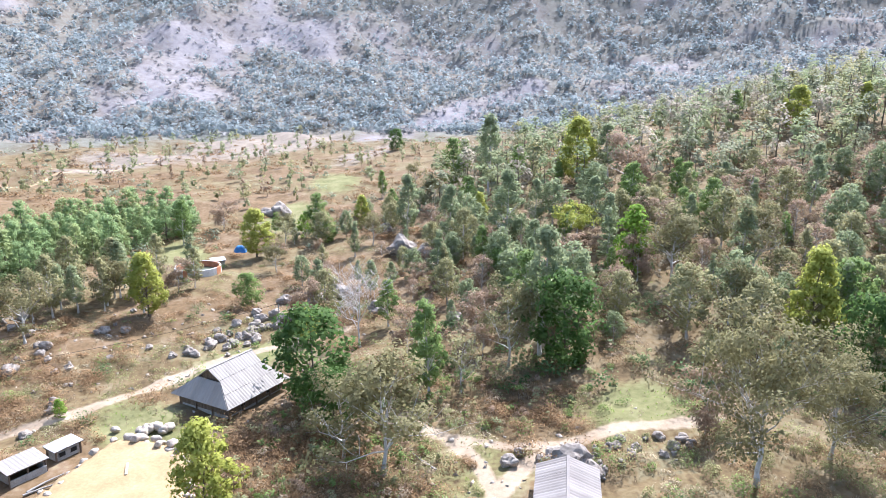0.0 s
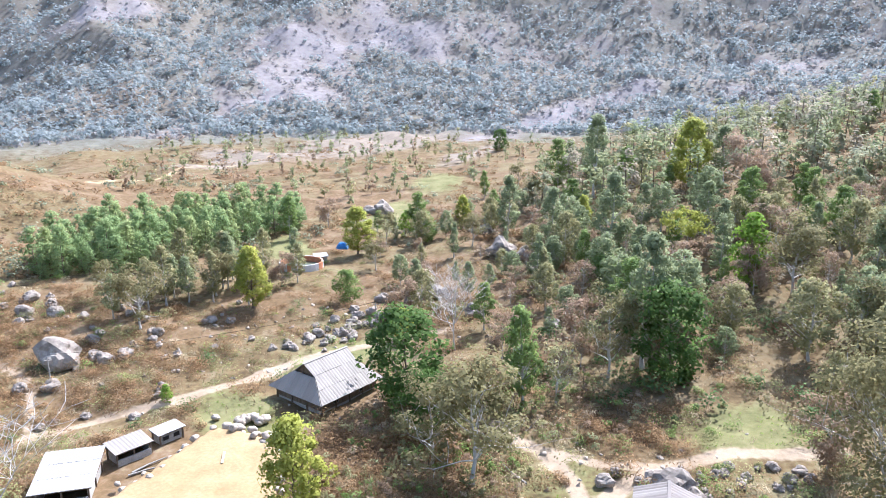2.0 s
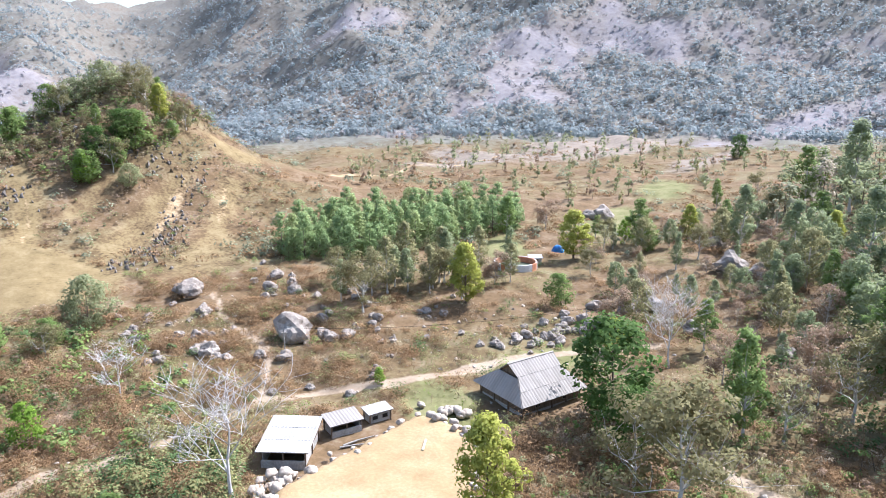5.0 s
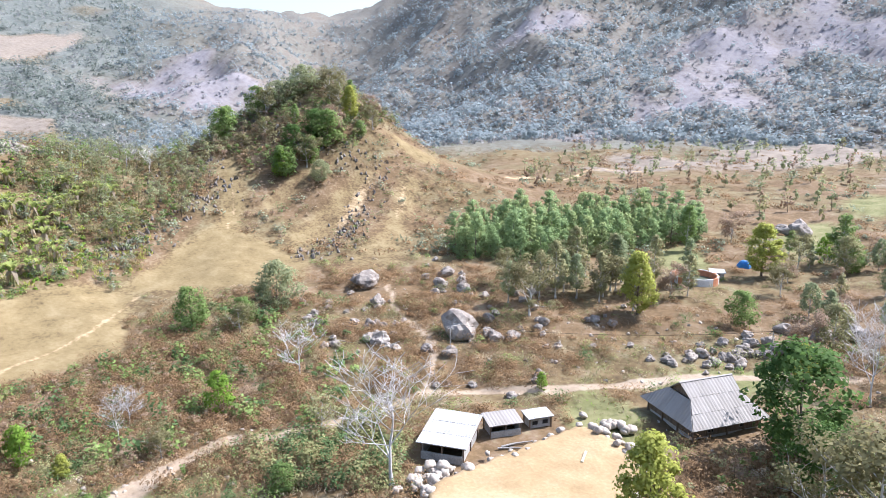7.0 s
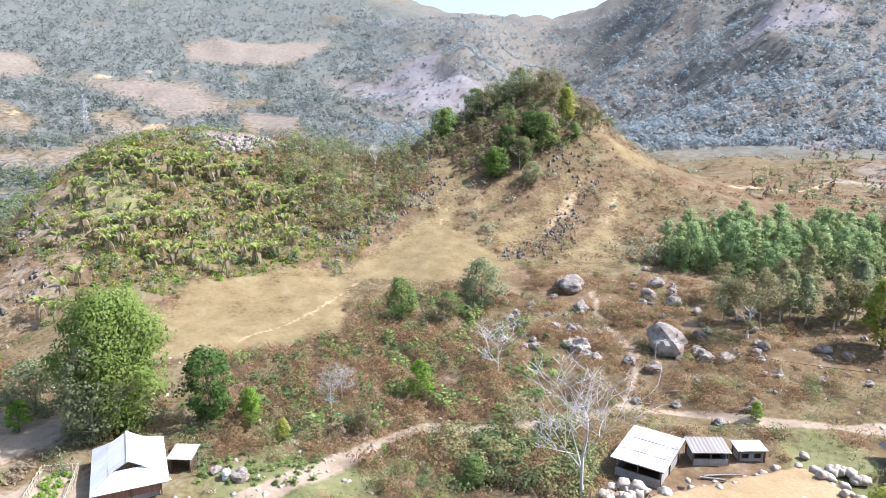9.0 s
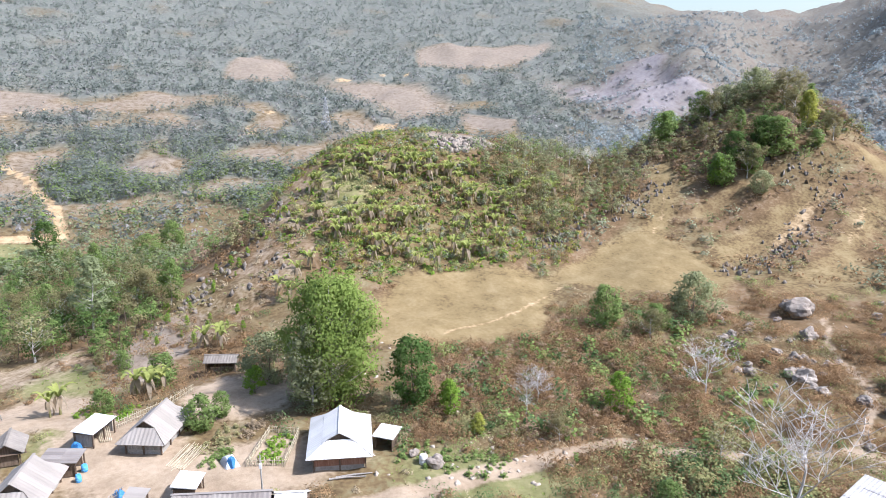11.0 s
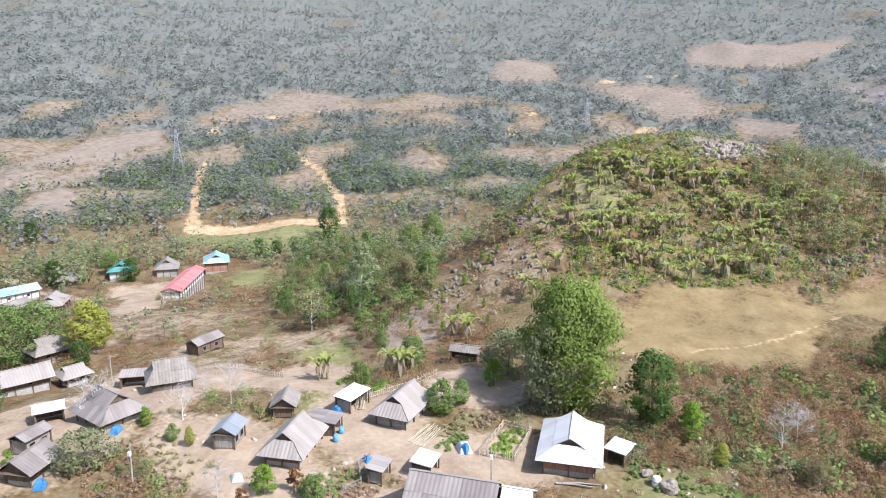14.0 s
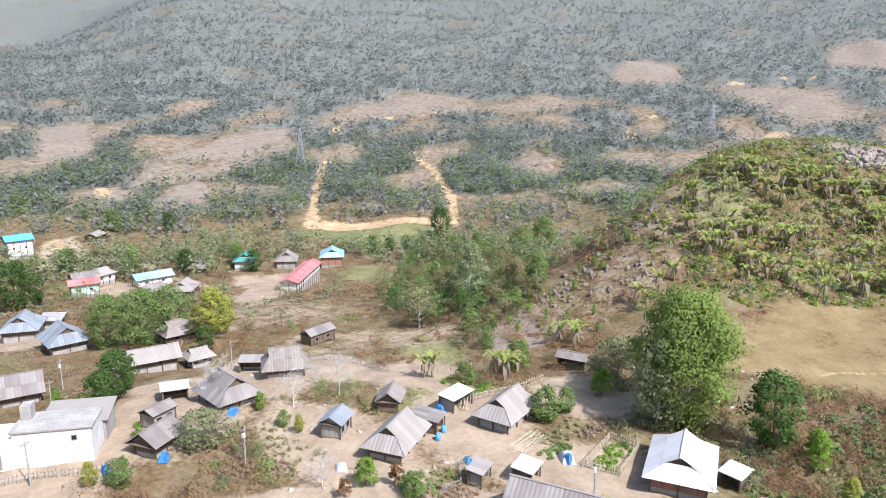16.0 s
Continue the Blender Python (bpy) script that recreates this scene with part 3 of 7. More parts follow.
def leaf_rows(rs, c, nrm, shade, size, long):
    """Leaf quads that face nrm, shaded as the skin of their clump."""
    n = len(c)
    shade = shade / (np.linalg.norm(shade, axis=1, keepdims=True) + 1e-9)
    nrm = nrm * np.where(np.sum(nrm * shade, 1, keepdims=True) < 0, -1.0, 1.0)
    d = np.cross(nrm, rs.normal(0, 1, (n, 3)))
    d /= np.linalg.norm(d, axis=1, keepdims=True) + 1e-9
    s = np.cross(nrm, d)
    w = (size * rs.uniform(0.6, 1.35, n))[:, None]
    v = np.stack([c - d * w * long * 0.5, c - s * w * 0.5, c + d * w * long * 0.5, c + s * w * 0.5], 1)
    return np.concatenate([v, np.repeat(shade[:, None], 4, 1)], 2).reshape(-1, 6)


def quad_ids(n):
    return np.arange(n * 4, dtype=np.int32).reshape(-1, 4)


def tubes(segments, sides=0):
    """Tapered limbs, each (p0, p1, r0, r1), as rings of quads; thin ones have fewer sides."""
    vs, fs, k = [], [], 0
    for p0, p1, r0, r1 in segments:
        n = sides or (6 if r0 > 0.12 else 4 if r0 > 0.05 else 3)
        d = p1 - p0
        d = d / (np.linalg.norm(d) + 1e-9)
        u = np.cross(d, [0.31, 0.95, 0.05])
        u /= np.linalg.norm(u) + 1e-9
        w = np.cross(d, u)
        ang = np.linspace(0, 2 * np.pi, n, endpoint=False)
        ring = np.cos(ang)[:, None] * u + np.sin(ang)[:, None] * w
        vs += [p0 + ring * r0, p1 + ring * r1]
        for j in range(n):
            fs.append((k + j, k + (j + 1) % n, k + n + (j + 1) % n, k + n + j))
        k += 2 * n
    return np.vstack(vs), fs


def limbs(rs, p, d, length, radius, depth, spread, segs, tips, up=0.25, kids=(2, 4), bend=0.18):
    """Grows a limb with side limbs; tips are where leaves sit."""
    steps = 3
    for s in range(steps):
        d = d + rs.normal(0, bend, 3) + [0, 0, up * 0.15]
        d /= np.linalg.norm(d)
        q = p + d * length / steps
        r1 = radius * (1 - 0.22)
        segs.append((p, q, radius, r1))
        if depth > 0 and s >= 1:
            for _ in range(rs.randint(*kids)):
                a = rs.uniform(0, 2 * np.pi)
                side = np.array([np.cos(a), np.sin(a), rs.uniform(-0.1, 0.5) + up])
                nd = d * (1 - spread) + side * spread
                limbs(rs, q, nd / np.linalg.norm(nd), length * rs.uniform(0.5, 0.75), r1 * 0.6, depth - 1, spread, segs, tips, up, kids, bend)
        p, radius = q, r1
        if depth == 0 and s >= 1:
            tips.append(p)
    tips.append(p)


def tree_meshes(seed, height, crown, quads, leaf, mat, bark=None, clear=0.3, spread=0.55, depth=2, radius=None, clump=0.06, up=0.2, kids=(2, 4), flat=0.35, skirt=0.0, clumps=60, twigs=160, thin=0.0):
    """A trunk-and-limbs mesh and a crown of clumps of leaves, fitted to a height and a crown width."""
    rs = np.random.RandomState(seed)
    segs, tips = [], []
    radius = radius or height * 0.016
    p, d = np.zeros(3), np.array([0, 0, 1.0])
    n = 7
    for k in range(n):
        q = p + (d + rs.normal(0, 0.07, 3)) * height * 0.86 / n
        r1 = radius * (1 - 0.78 * (k + 1) / n)
        segs.append((p, q, radius * (1 - 0.78 * k / n) * (1.5 if k == 0 else 1.0), r1))
        frac = (k + 1) / n
        if frac >= clear:
            for _ in range(rs.randint(*kids)):
                a = rs.uniform(0, 2 * np.pi)
                nd = np.array([np.cos(a) * spread, np.sin(a) * spread, 1 - spread + up])
                limbs(rs, q, nd / np.linalg.norm(nd), crown * rs.uniform(0.22, 0.52) * (1.1 - 0.5 * max(0, frac - clear - 0.2)), r1 * 0.6, depth - 1, spread, segs, tips, up, kids)
        p = q
    tips.append(p)
    tips = np.array(tips)
    w = np.percentile(np.hypot(tips[:, 0], tips[:, 1]), 92)
    s = np.array([crown * 0.45 / w, crown * 0.45 / w, 1.0])
    tips = tips * s
    top = tips[:, 2].max()
    segs = [(a * s, b * s, max(r0, thin), max(r1, thin)) for a, b, r0, r1 in segs]
    # keep the stem and the stoutest limbs; the rest is hidden in the leaves
    stem, rest = segs[:n], sorted(segs[n:], key=lambda g: -g[2])[:twigs]
    tv, tf = tubes(stem + rest)
    tv[:, 2] *= height / top
    trunk = mesh_from("trunk", tv, tf, bark or M_BARK, True)
    if not quads:
        return trunk, None
    tips[:, 2] *= height / top
    if len(tips) > clumps:
        tips = tips[rs.choice(len(tips), clumps, replace=False)]
    share = rs.uniform(0.4, 1.6, len(tips))
    per = np.maximum(3, (quads * share / share.sum()).astype(int))
    core = np.repeat(tips, per, 0)
    c = core
    big = np.repeat(0.7 + 0.5 * np.sqrt(share), per)[:, None]
    face = rs.normal(0, 1, c.shape) + [0, 0, 0.3]
    face /= np.linalg.norm(face, axis=1, keepdims=True)
    c = c + face * rs.uniform(0.5, 1.05, (len(c), 1)) * crown * clump * 1.75 * big * np.array([1, 1, 0.7])
    if skirt:
        k = rs.uniform(size=len(c)) < 0.35
        c[k, 2] -= rs.uniform(0, skirt, k.sum()) * height
    c[:, 2] = np.maximum(c[:, 2], 0.25)
    axis = np.stack([core[:, 0], core[:, 1], core[:, 2] - height * 0.55], 1) / crown
    v = leaf_quads(rs, c, leaf * 1.15, flat, out=(c - core) / (crown * clump) + axis * 1.5)
    return trunk, mesh_from("crown", v, quad_ids(len(c)), mat)


def crown_meshes(seed, height, width, clumps, per, leaf, mat, bark=None, base=0.2, belly=0.4, sharp=1.0, size=0.13, limb=24, lean=0.05):
    """A tree with a shaped crown: clumps of leaves set round a stem, widest at belly, closing towards the top."""
    rs = np.random.RandomState(seed)
    bark = bark or M_BARK
    n = 8
    stem = [np.zeros(3)]
    for k in range(n):
        stem.append(stem[-1] + np.array([rs.normal(0, lean * height / n), rs.normal(0, lean * height / n), height * 0.94 / n]))
    stem = np.array(stem)
    r0 = height * 0.015
    thick = lambda k: max(0.03, r0 * (1 - 0.85 * k / n))
    segs = [(stem[k], stem[k + 1], thick(k) * (1.5 if k == 0 else 1), thick(k + 1)) for k in range(n)]
    t = rs.beta(1.15, 1.15, clumps)
    prof = np.where(t < belly, np.sin(0.5 * np.pi * (0.25 + 0.75 * t / belly)), np.clip(1 - (t - belly) / (1 - belly), 0, 1) ** (0.62 * sharp))
    a = rs.uniform(0, 2 * np.pi, clumps)
    lobe = 1 + 0.22 * np.sin(2 * a + rs.uniform(0, 6)) + 0.14 * np.sin(5 * t * 3 + 3 * a + rs.uniform(0, 6))
    rad = 0.5 * width * (1 - size) * prof * lobe * np.sqrt(rs.uniform(0.25, 1.0, clumps))
    z = height * (base + (1 - base) * t) * 0.97
    axis = np.stack([np.interp(z, stem[:, 2], stem[:, 0]), np.interp(z, stem[:, 2], stem[:, 1]), z], 1)
    out = np.stack([np.cos(a), np.sin(a), np.zeros(clumps)], 1)
    c = axis + out * rad[:, None]
    for k in np.argsort(-rad)[:limb]:
        foot = max(height * 0.12, z[k] - rad[k] * rs.uniform(0.5, 1.1))
        p = np.array([np.interp(foot, stem[:, 2], stem[:, 0]), np.interp(foot, stem[:, 2], stem[:, 1]), foot])
        mid = p + (c[k] - p) * 0.55 + [0, 0, -0.06 * rad[k]]
        w = max(0.025, r0 * 0.32 * (1 - 0.5 * foot / height))
        segs += [(p, mid, w, w * 0.7), (mid, c[k], w * 0.7, w * 0.35)]
    tv, tf = tubes(segs)
    cr = width * size * rs.uniform(0.65, 1.35, clumps)
    d = rs.normal(0, 1, (clumps, per, 3)) + [0, 0, 0.25]
    d /= np.linalg.norm(d, axis=2, keepdims=True)
    pos = c[:, None] + d * (cr[:, None] * rs.uniform(0.55, 1.05, (clumps, per)))[..., None] * [1, 1, 0.72]
    side = (out * (rad / (0.5 * width))[:, None] + np.stack([np.zeros(clumps), np.zeros(clumps), (t - 0.45) * 0.9], 1))[:, None]
    shade = (side * 0.75 + d * 0.6 + [0, 0, 0.25]).reshape(-1, 3)
    pos, d = pos.reshape(-1, 3), d.reshape(-1, 3)
    pos[:, 2] = np.maximum(pos[:, 2], 0.2)
    nrm = d + [0, 0, 0.4] + rs.normal(0, 0.4, d.shape)
    nrm /= np.linalg.norm(nrm, axis=1, keepdims=True)
    rows = leaf_rows(rs, pos, nrm, shade, leaf, 1.5)
    return mesh_from("trunk", tv, tf, bark, True), mesh_from("crown", rows, quad_ids(len(pos)), mat)


TREES = {}


def define_crown(kind, words, height, *args, **kw):
    t, c = crown_meshes(abs(sum(ord(ch) * (k + 3) for k, ch in enumerate(kind))) % 9999, height, *args, **kw)
    TREES[kind] = (t, c, height, words)



def tree(kind, x, y, height, turn=0.0, wide=1.0, label="", group=""):
    """Sets one tree of a kind on the ground, scaled to its height."""
    trunk, crown, base_h, words = TREES[kind]
    s = height / base_h
    z = ground_z(x, y) - 0.15
    e = thing("tree", label or words, "tree", Matrix.Translation((x, y, z)) @ Matrix.Rotation(radians(turn), 4, "Z") @ Matrix.Diagonal((s * wide, s * wide, s, 1)), group)
    part("trunk", trunk, None, e)
    if crown:
        part("crown", crown, None, e)
    return e


def define_tree(kind, words, height, crown, *args, **kw):
    t, c = tree_meshes(abs(sum(ord(ch) * (k + 3) for k, ch in enumerate(kind))) % 9999, height, crown, *args, **kw)
    TREES[kind] = (t, c, height, words)


def bush_quads(rs, x, y, z, w, h, n, leaf, upright=0.0):
    """Leaf quads of one low bush, denser at its skin."""
    a, u = rs.uniform(0, 2 * np.pi, n), rs.uniform(0, 1, n) ** 0.6
    t = rs.uniform(0.05, 1, n)
    rad = w * 0.5 * u * np.sqrt(np.clip(1.05 - t ** 2, 0, 1))
    c = np.stack([x + rad * np.cos(a), y + rad * np.sin(a), z + t * h], 1)
    if not upright:
        return leaf_quads(rs, c, leaf, out=c - [x, y, z])
    d = np.stack([np.cos(a) * 0.5 * u, np.sin(a) * 0.5 * u, np.full(n, 1.0)], 1) + rs.normal(0, 0.3, (n, 3))
    d /= np.linalg.norm(d, axis=1, keepdims=True)
    s = np.cross(d, rs.normal(0, 1, (n, 3)))
    s /= np.linalg.norm(s, axis=1, keepdims=True) + 1e-9
    ln = (leaf * rs.uniform(1.2, 2.6, n))[:, None]
    wd = (leaf * rs.uniform(0.2, 0.45, n))[:, None]
    up = d * 0.3 + [0, 0, 0.8]
    v = np.stack([c - d * ln * 0.5, c - s * wd * 0.5, c + d * ln * 0.5, c + s * wd * 0.5], 1)
    return np.concatenate([v, np.repeat(up[:, None], 4, 1)], 2).reshape(-1, 6)


def rock_mesh(name, seed, mat, rough=0.22, flat=0.75, subdiv=3, smooth=False):
    bm = bmesh.new()
    bmesh.ops.create_icosphere(bm, subdivisions=subdiv, radius=0.5)
    off = Vector((seed * 7.3, seed * 3.1, seed * 1.7))
    for v in bm.verts:
        p = v.co.copy()
        k = 1 + rough * (noise.noise(p * 2.2 + off) * 1.4 + noise.noise(p * 5.5 + off) * 0.55)
        c = noise.cell(p * 2.0 + off) * 0.08
        v.co = Vector((p.x * (k + c), p.y * (k - c), p.z * k * flat))
    me = bpy.data.meshes.new(name)
    bm.to_mesh(me)
    bm.free()
    me.materials.append(mat)
    if smooth:
        me.polygons.foreach_set("use_smooth", np.ones(len(me.polygons), bool))
    return me


# ---------------------------------------------------------------- buildings
def clip_poly(poly, axis, limit, keep_less):
    out = []
    for k, a in enumerate(poly):
        b = poly[(k + 1) % len(poly)]
        ina, inb = (a[axis] <= limit) == keep_less, (b[axis] <= limit) == keep_less
        if ina:
            out.append(a)
        if ina != inb:
            f = (limit - a[axis]) / (b[axis] - a[axis])
            out.append((a[0] + f * (b[0] - a[0]), a[1] + f * (b[1] - a[1])))
    return out


def roof_face(parent, corners, mat, rs, wide=0.95, deep=2.6, thick=0.035, ribbed=True):
    """Lays overlapping sheets over a flat polygon. The first edge is the eave, left to right as seen from outside."""
    o = Vector(corners[0])
    u = (Vector(corners[1]) - o).normalized()
    nrm = u.cross(Vector(corners[-1]) - o).normalized()
    v = nrm.cross(u)
    flat = [((Vector(c) - o).dot(u), (Vector(c) - o).dot(v)) for c in corners]
    u0, u1 = min(p[0] for p in flat), max(p[0] for p in flat)
    v1 = max(p[1] for p in flat)
    ncol, nrow = max(1, round((u1 - u0) / wide)), max(1, round(v1 / deep))
    for i in range(ncol):
        a, b = u0 + (u1 - u0) * i / ncol, u0 + (u1 - u0) * (i + 1) / ncol
        col = clip_poly(clip_poly(flat, 0, a, False), 0, b, True)
        if len(col) < 3:
            continue
        for j in range(nrow):
            c, d = v1 * j / nrow - (0.08 if j else 0), v1 * (j + 1) / nrow
            cell = clip_poly(clip_poly(col, 1, c, False), 1, d, True)
            if len(cell) < 3:
                continue
            bm = bmesh.new()
            lift, tilt = 0.03 + rs.uniform(0, 0.02), rs.uniform(0.02, 0.05)
            span = b - a
            ribs = 4 if ribbed else 1
            for q in range(ribs):
                lo, hi = a + span * q / ribs, a + span * (q + 1) / ribs
                strip = clip_poly(clip_poly(cell, 0, lo, False), 0, hi, True)
                if len(strip) < 3:
                    continue
                top = []
                for p in strip:
                    # valleys and crests take turns across the sheet; its lower end lies on the one below
                    crest = (0.036 if round((p[0] - a) / span * ribs) % 2 else 0.0) if ribbed else 0.0
                    top.append(bm.verts.new(o + u * p[0] + v * p[1] + nrm * (lift + tilt * (d - p[1]) / max(0.2, d - c) + crest + thick)))
                bm.faces.new(top)
                low = [bm.verts.new(w.co - nrm * (thick + 0.05)) for w in top]
                for k in range(len(top)):
                    bm.faces.new((top[k], low[k], low[(k + 1) % len(top)], top[(k + 1) % len(top)]))
            part("roof_sheet", bm, mat, parent)


def prism(points, down=0.06):
    """A closed slab under a flat polygon."""
    bm = bmesh.new()
    a = [bm.verts.new(p) for p in points]
    b = [bm.verts.new(Vector(p) - Vector((0, 0, down))) for p in points]
    bm.faces.new(a)
    bm.faces.new(b[::-1])
    for k in range(len(a)):
        bm.faces.new((a[k], b[k], b[(k + 1) % len(a)], a[(k + 1) % len(a)]))
    return bm


def house(name, label, x, y, yaw, L, W, eave, rise, roof=None, wall=None, style="dutch", stilt=0.6, joined=False, seed=1, open_front=False, wall_label="", z=None, wall_in=0.8, low_wall=0.0):
    """A village house on its plot: posts, floor, walls, door, windows and a sheeted roof. The ridge runs along its own x."""
    rs = np.random.RandomState(seed)
    roof, wall = roof or M_FIBRO, wall or M_WOOD
    gz = ground_z(x, y) if z is None else z
    lo = gz
    if z is None:
        c, s = math.cos(radians(yaw)), math.sin(radians(yaw))
        hs = [ground_z(x + c * a - s * b, y + s * a + c * b) for a in (-L / 2, L / 2) for b in (-W / 2, W / 2)]
        gz, lo = max(hs + [gz]), min(hs + [gz])
    e = thing(name, label, "house" if L > 5.5 else "shed", pose(x, y, gz, 0, 0, yaw))
    he, hr = eave, eave + rise
    X, Y = L / 2, W / 2
    r = part("roof", prism([(-X + 0.1, -Y + 0.1, he - 0.02), (X - 0.1, -Y + 0.1, he - 0.02), (X - 0.1, Y - 0.1, he - 0.02), (-X + 0.1, Y - 0.1, he - 0.02)], 0.05), M_WOOD, e)
    kw = dict(ribbed=False, wide=2.2, deep=20) if joined else {}
    if style == "dutch":
        f = 0.62
        hv, wv, b, ce = he + rise * f, Y * (1 - f), L * 0.17, L * 0.155
        for s in (1, -1):
            roof_face(r, [(-X * s, -Y * s, he), (X * s, -Y * s, he), ((X - b) * s, -wv * s, hv), ((X - ce) * s, 0, hr), (-(X - ce) * s, 0, hr), (-(X - b) * s, -wv * s, hv)], roof, rs, **kw)
            roof_face(r, [(X * s, -Y * s, he), (X * s, Y * s, he), ((X - b) * s, wv * s, hv), ((X - b) * s, -wv * s, hv)], roof, rs, **kw)
            g = (X - b - 0.25) * s
            bm = bmesh.new()
            vs = [bm.verts.new(p) for q in (g, g - 0.1 * s) for p in ((q, -wv, hv - 0.05), (q, wv, hv - 0.05), (q, 0, hr - 0.05))]
            for q in ((0, 1, 2), (5, 4, 3), (0, 3, 4, 1), (1, 4, 5, 2), (2, 5, 3, 0)):
                bm.faces.new([vs[k] for k in q])
            part("gable_vent", bm, M_WOOD, e, "dark boarded gable vent")
        ridge_len = 2 * (X - ce)
    elif style == "gable":
        for s in (1, -1):
            roof_face(r, [(-X * s, -Y * s, he), (X * s, -Y * s, he), (X * s, 0, hr), (-X * s, 0, hr)], roof, rs, **kw)
            g = (X - 0.6) * s
            bm = bmesh.new()
            vs = [bm.verts.new(p) for q in (g, g - 0.08 * s) for p in ((q, -Y + 0.5, he - 0.05), (q, Y - 0.5, he - 0.05), (q, 0, hr - 0.1))]
            for q in ((0, 1, 2), (5, 4, 3), (0, 3, 4, 1), (1, 4, 5, 2), (2, 5, 3, 0)):
                bm.faces.new([vs[k] for k in q])
            part("gable_wall", bm, wall, e)
        ridge_len = L
    elif style == "hip":
        b = min(Y, X * 0.7)
        for s in (1, -1):
            roof_face(r, [(-X * s, -Y * s, he), (X * s, -Y * s, he), ((X - b) * s, 0, hr), (-(X - b) * s, 0, hr)], roof, rs, **kw)
            roof_face(r, [(X * s, -Y * s, he), (X * s, Y * s, he), ((X - b) * s, 0, hr)], roof, rs, **kw)
        ridge_len = 2 * (X - b)
    else:  # one slope, high at +y
        roof_face(r, [(-X, -Y, he), (X, -Y, he), (X, Y, hr), (-X, Y, hr)], roof, rs, **kw)
        ridge_len = 0
    if ridge_len:
        part("ridge_cap", a_box(0, 0, hr + 0.1, ridge_len + 0.2, 0.34, 0.07, bevel=0.03), roof, r)
    if low_wall:
        part("low_wall", a_box(0, -Y + wall_in, low_wall / 2 - 0.1, L - 2 * wall_in, 0.22, low_wall + 0.2, bevel=0.02), M_CEMENT, e, "low rendered wall")
    # posts and raised floor
    wx, wy = X - wall_in, Y - wall_in
    nx, ny = max(2, round(2 * wx / 2.6) + 1), max(2, round(2 * wy / 2.8) + 1)
    for i in range(nx):
        for j in range(ny):
            if i in (0, nx - 1) or j in (0, ny - 1):
                px, py = -wx + 2 * wx * i / (nx - 1), -wy + 2 * wy * j / (ny - 1)
                top = he + 0.1 if style != "shed" else he + rise * (py + Y) / W
                low = lo - gz - 0.3
                part("post", a_box(px, py, (top + low) / 2, 0.16, 0.16, top - low, turn=rs.uniform(-5, 5)), M_WOOD, e)
    if stilt > 0:
        part("plinth", a_box(0, 0, (stilt + lo - gz - 0.3) / 2, 2 * wx - 0.3, 2 * wy - 0.3, stilt - (lo - gz) + 0.3, bevel=0.04), M_CEMENT, e)
    t = 0.09
    wall_h = he - 0.12 - stilt
    zc = stilt + wall_h / 2
    for s in (1, -1):
        if not (open_front and s == -1):
            part("wall", a_box(0, s * (wy - 0.12), zc, 2 * wx - 0.2, t, wall_h), wall, e, wall_label)
        part("wall", a_box(s * (wx - 0.12), 0, zc, t, 2 * wy - 0.34, wall_h), wall, e, wall_label)
    # door and shutters, a little proud of the boards
    if not open_front:
        dz = min(1.9, wall_h * 0.9)
        part("door", a_box(wx - 0.05, wy * 0.3, stilt + dz / 2, 0.07, 0.95, dz, bevel=0.01), M_GREYWOOD, e, "grey boarded door")
        for s in (1, -1):
            for k in (-0.5, 0.45):
                fr = part("window", a_box(k * wx, s * (wy - 0.05), zc + 0.1, 0.9, 0.06, min(0.9, wall_h * 0.5)), M_GREYWOOD, e)
                # solid near-black panel painted as the shaded inside of the opening
                part("pane", a_box(k * wx, s * (wy - 0.01), zc + 0.1, 0.72, 0.04, min(0.72, wall_h * 0.4)), M_SHADE, fr, "near-black panel as shade of an unglazed opening")
    return e
# ---------------------------------------------------------------- kinds of tree
define_crown("broad", "dense dark green broadleaf tree", 11.0, 9.0, 120, 34, 0.3, M_DARK, base=0.08, belly=0.5, sharp=0.55, size=0.12)
define_crown("mango", "round mid green fruit tree", 6.0, 5.6, 75, 34, 0.22, M_GREEN, base=0.08, belly=0.5, sharp=0.55, size=0.14)
define_crown("bright", "bright green leafy young tree", 5.0, 3.6, 45, 34, 0.18, M_BRIGHT, base=0.08, belly=0.4, sharp=0.9, size=0.15)
define_crown("lime", "lime green slender tree", 11.0, 6.8, 130, 52, 0.23, M_LIME, base=0.12, belly=0.36, sharp=0.9, size=0.11)
define_crown("tall", "tall slender dusty green tree", 15.0, 6.4, 120, 32, 0.26, M_DUSTY, M_PALE, base=0.22, belly=0.35, sharp=1.0, size=0.13)
define_crown("tall_green", "tall slender green tree", 13.0, 6.0, 110, 32, 0.26, M_GREEN, M_PALE, base=0.18, belly=0.35, sharp=1.0, size=0.13)
define_crown("spire", "narrow pointed dusty green tree", 13.0, 4.4, 80, 32, 0.24, M_DUSTY, M_PALE, base=0.15, belly=0.28, sharp=1.3, size=0.15)
define_crown("spire_olive", "narrow pointed olive tree", 12.0, 4.6, 80, 30, 0.24, M_OLIVE, M_PALE, base=0.2, belly=0.3, sharp=1.2, size=0.15)
define_crown("oval", "oval olive green woodland tree", 10.0, 6.6, 90, 30, 0.25, M_OLIVE, M_PALE, base=0.2, belly=0.45, sharp=0.8, size=0.12)
define_crown("oval_dusty", "oval dusty green woodland tree", 9.0, 6.4, 90, 30, 0.25, M_DUSTY, M_PALE, base=0.18, belly=0.45, sharp=0.8, size=0.12)
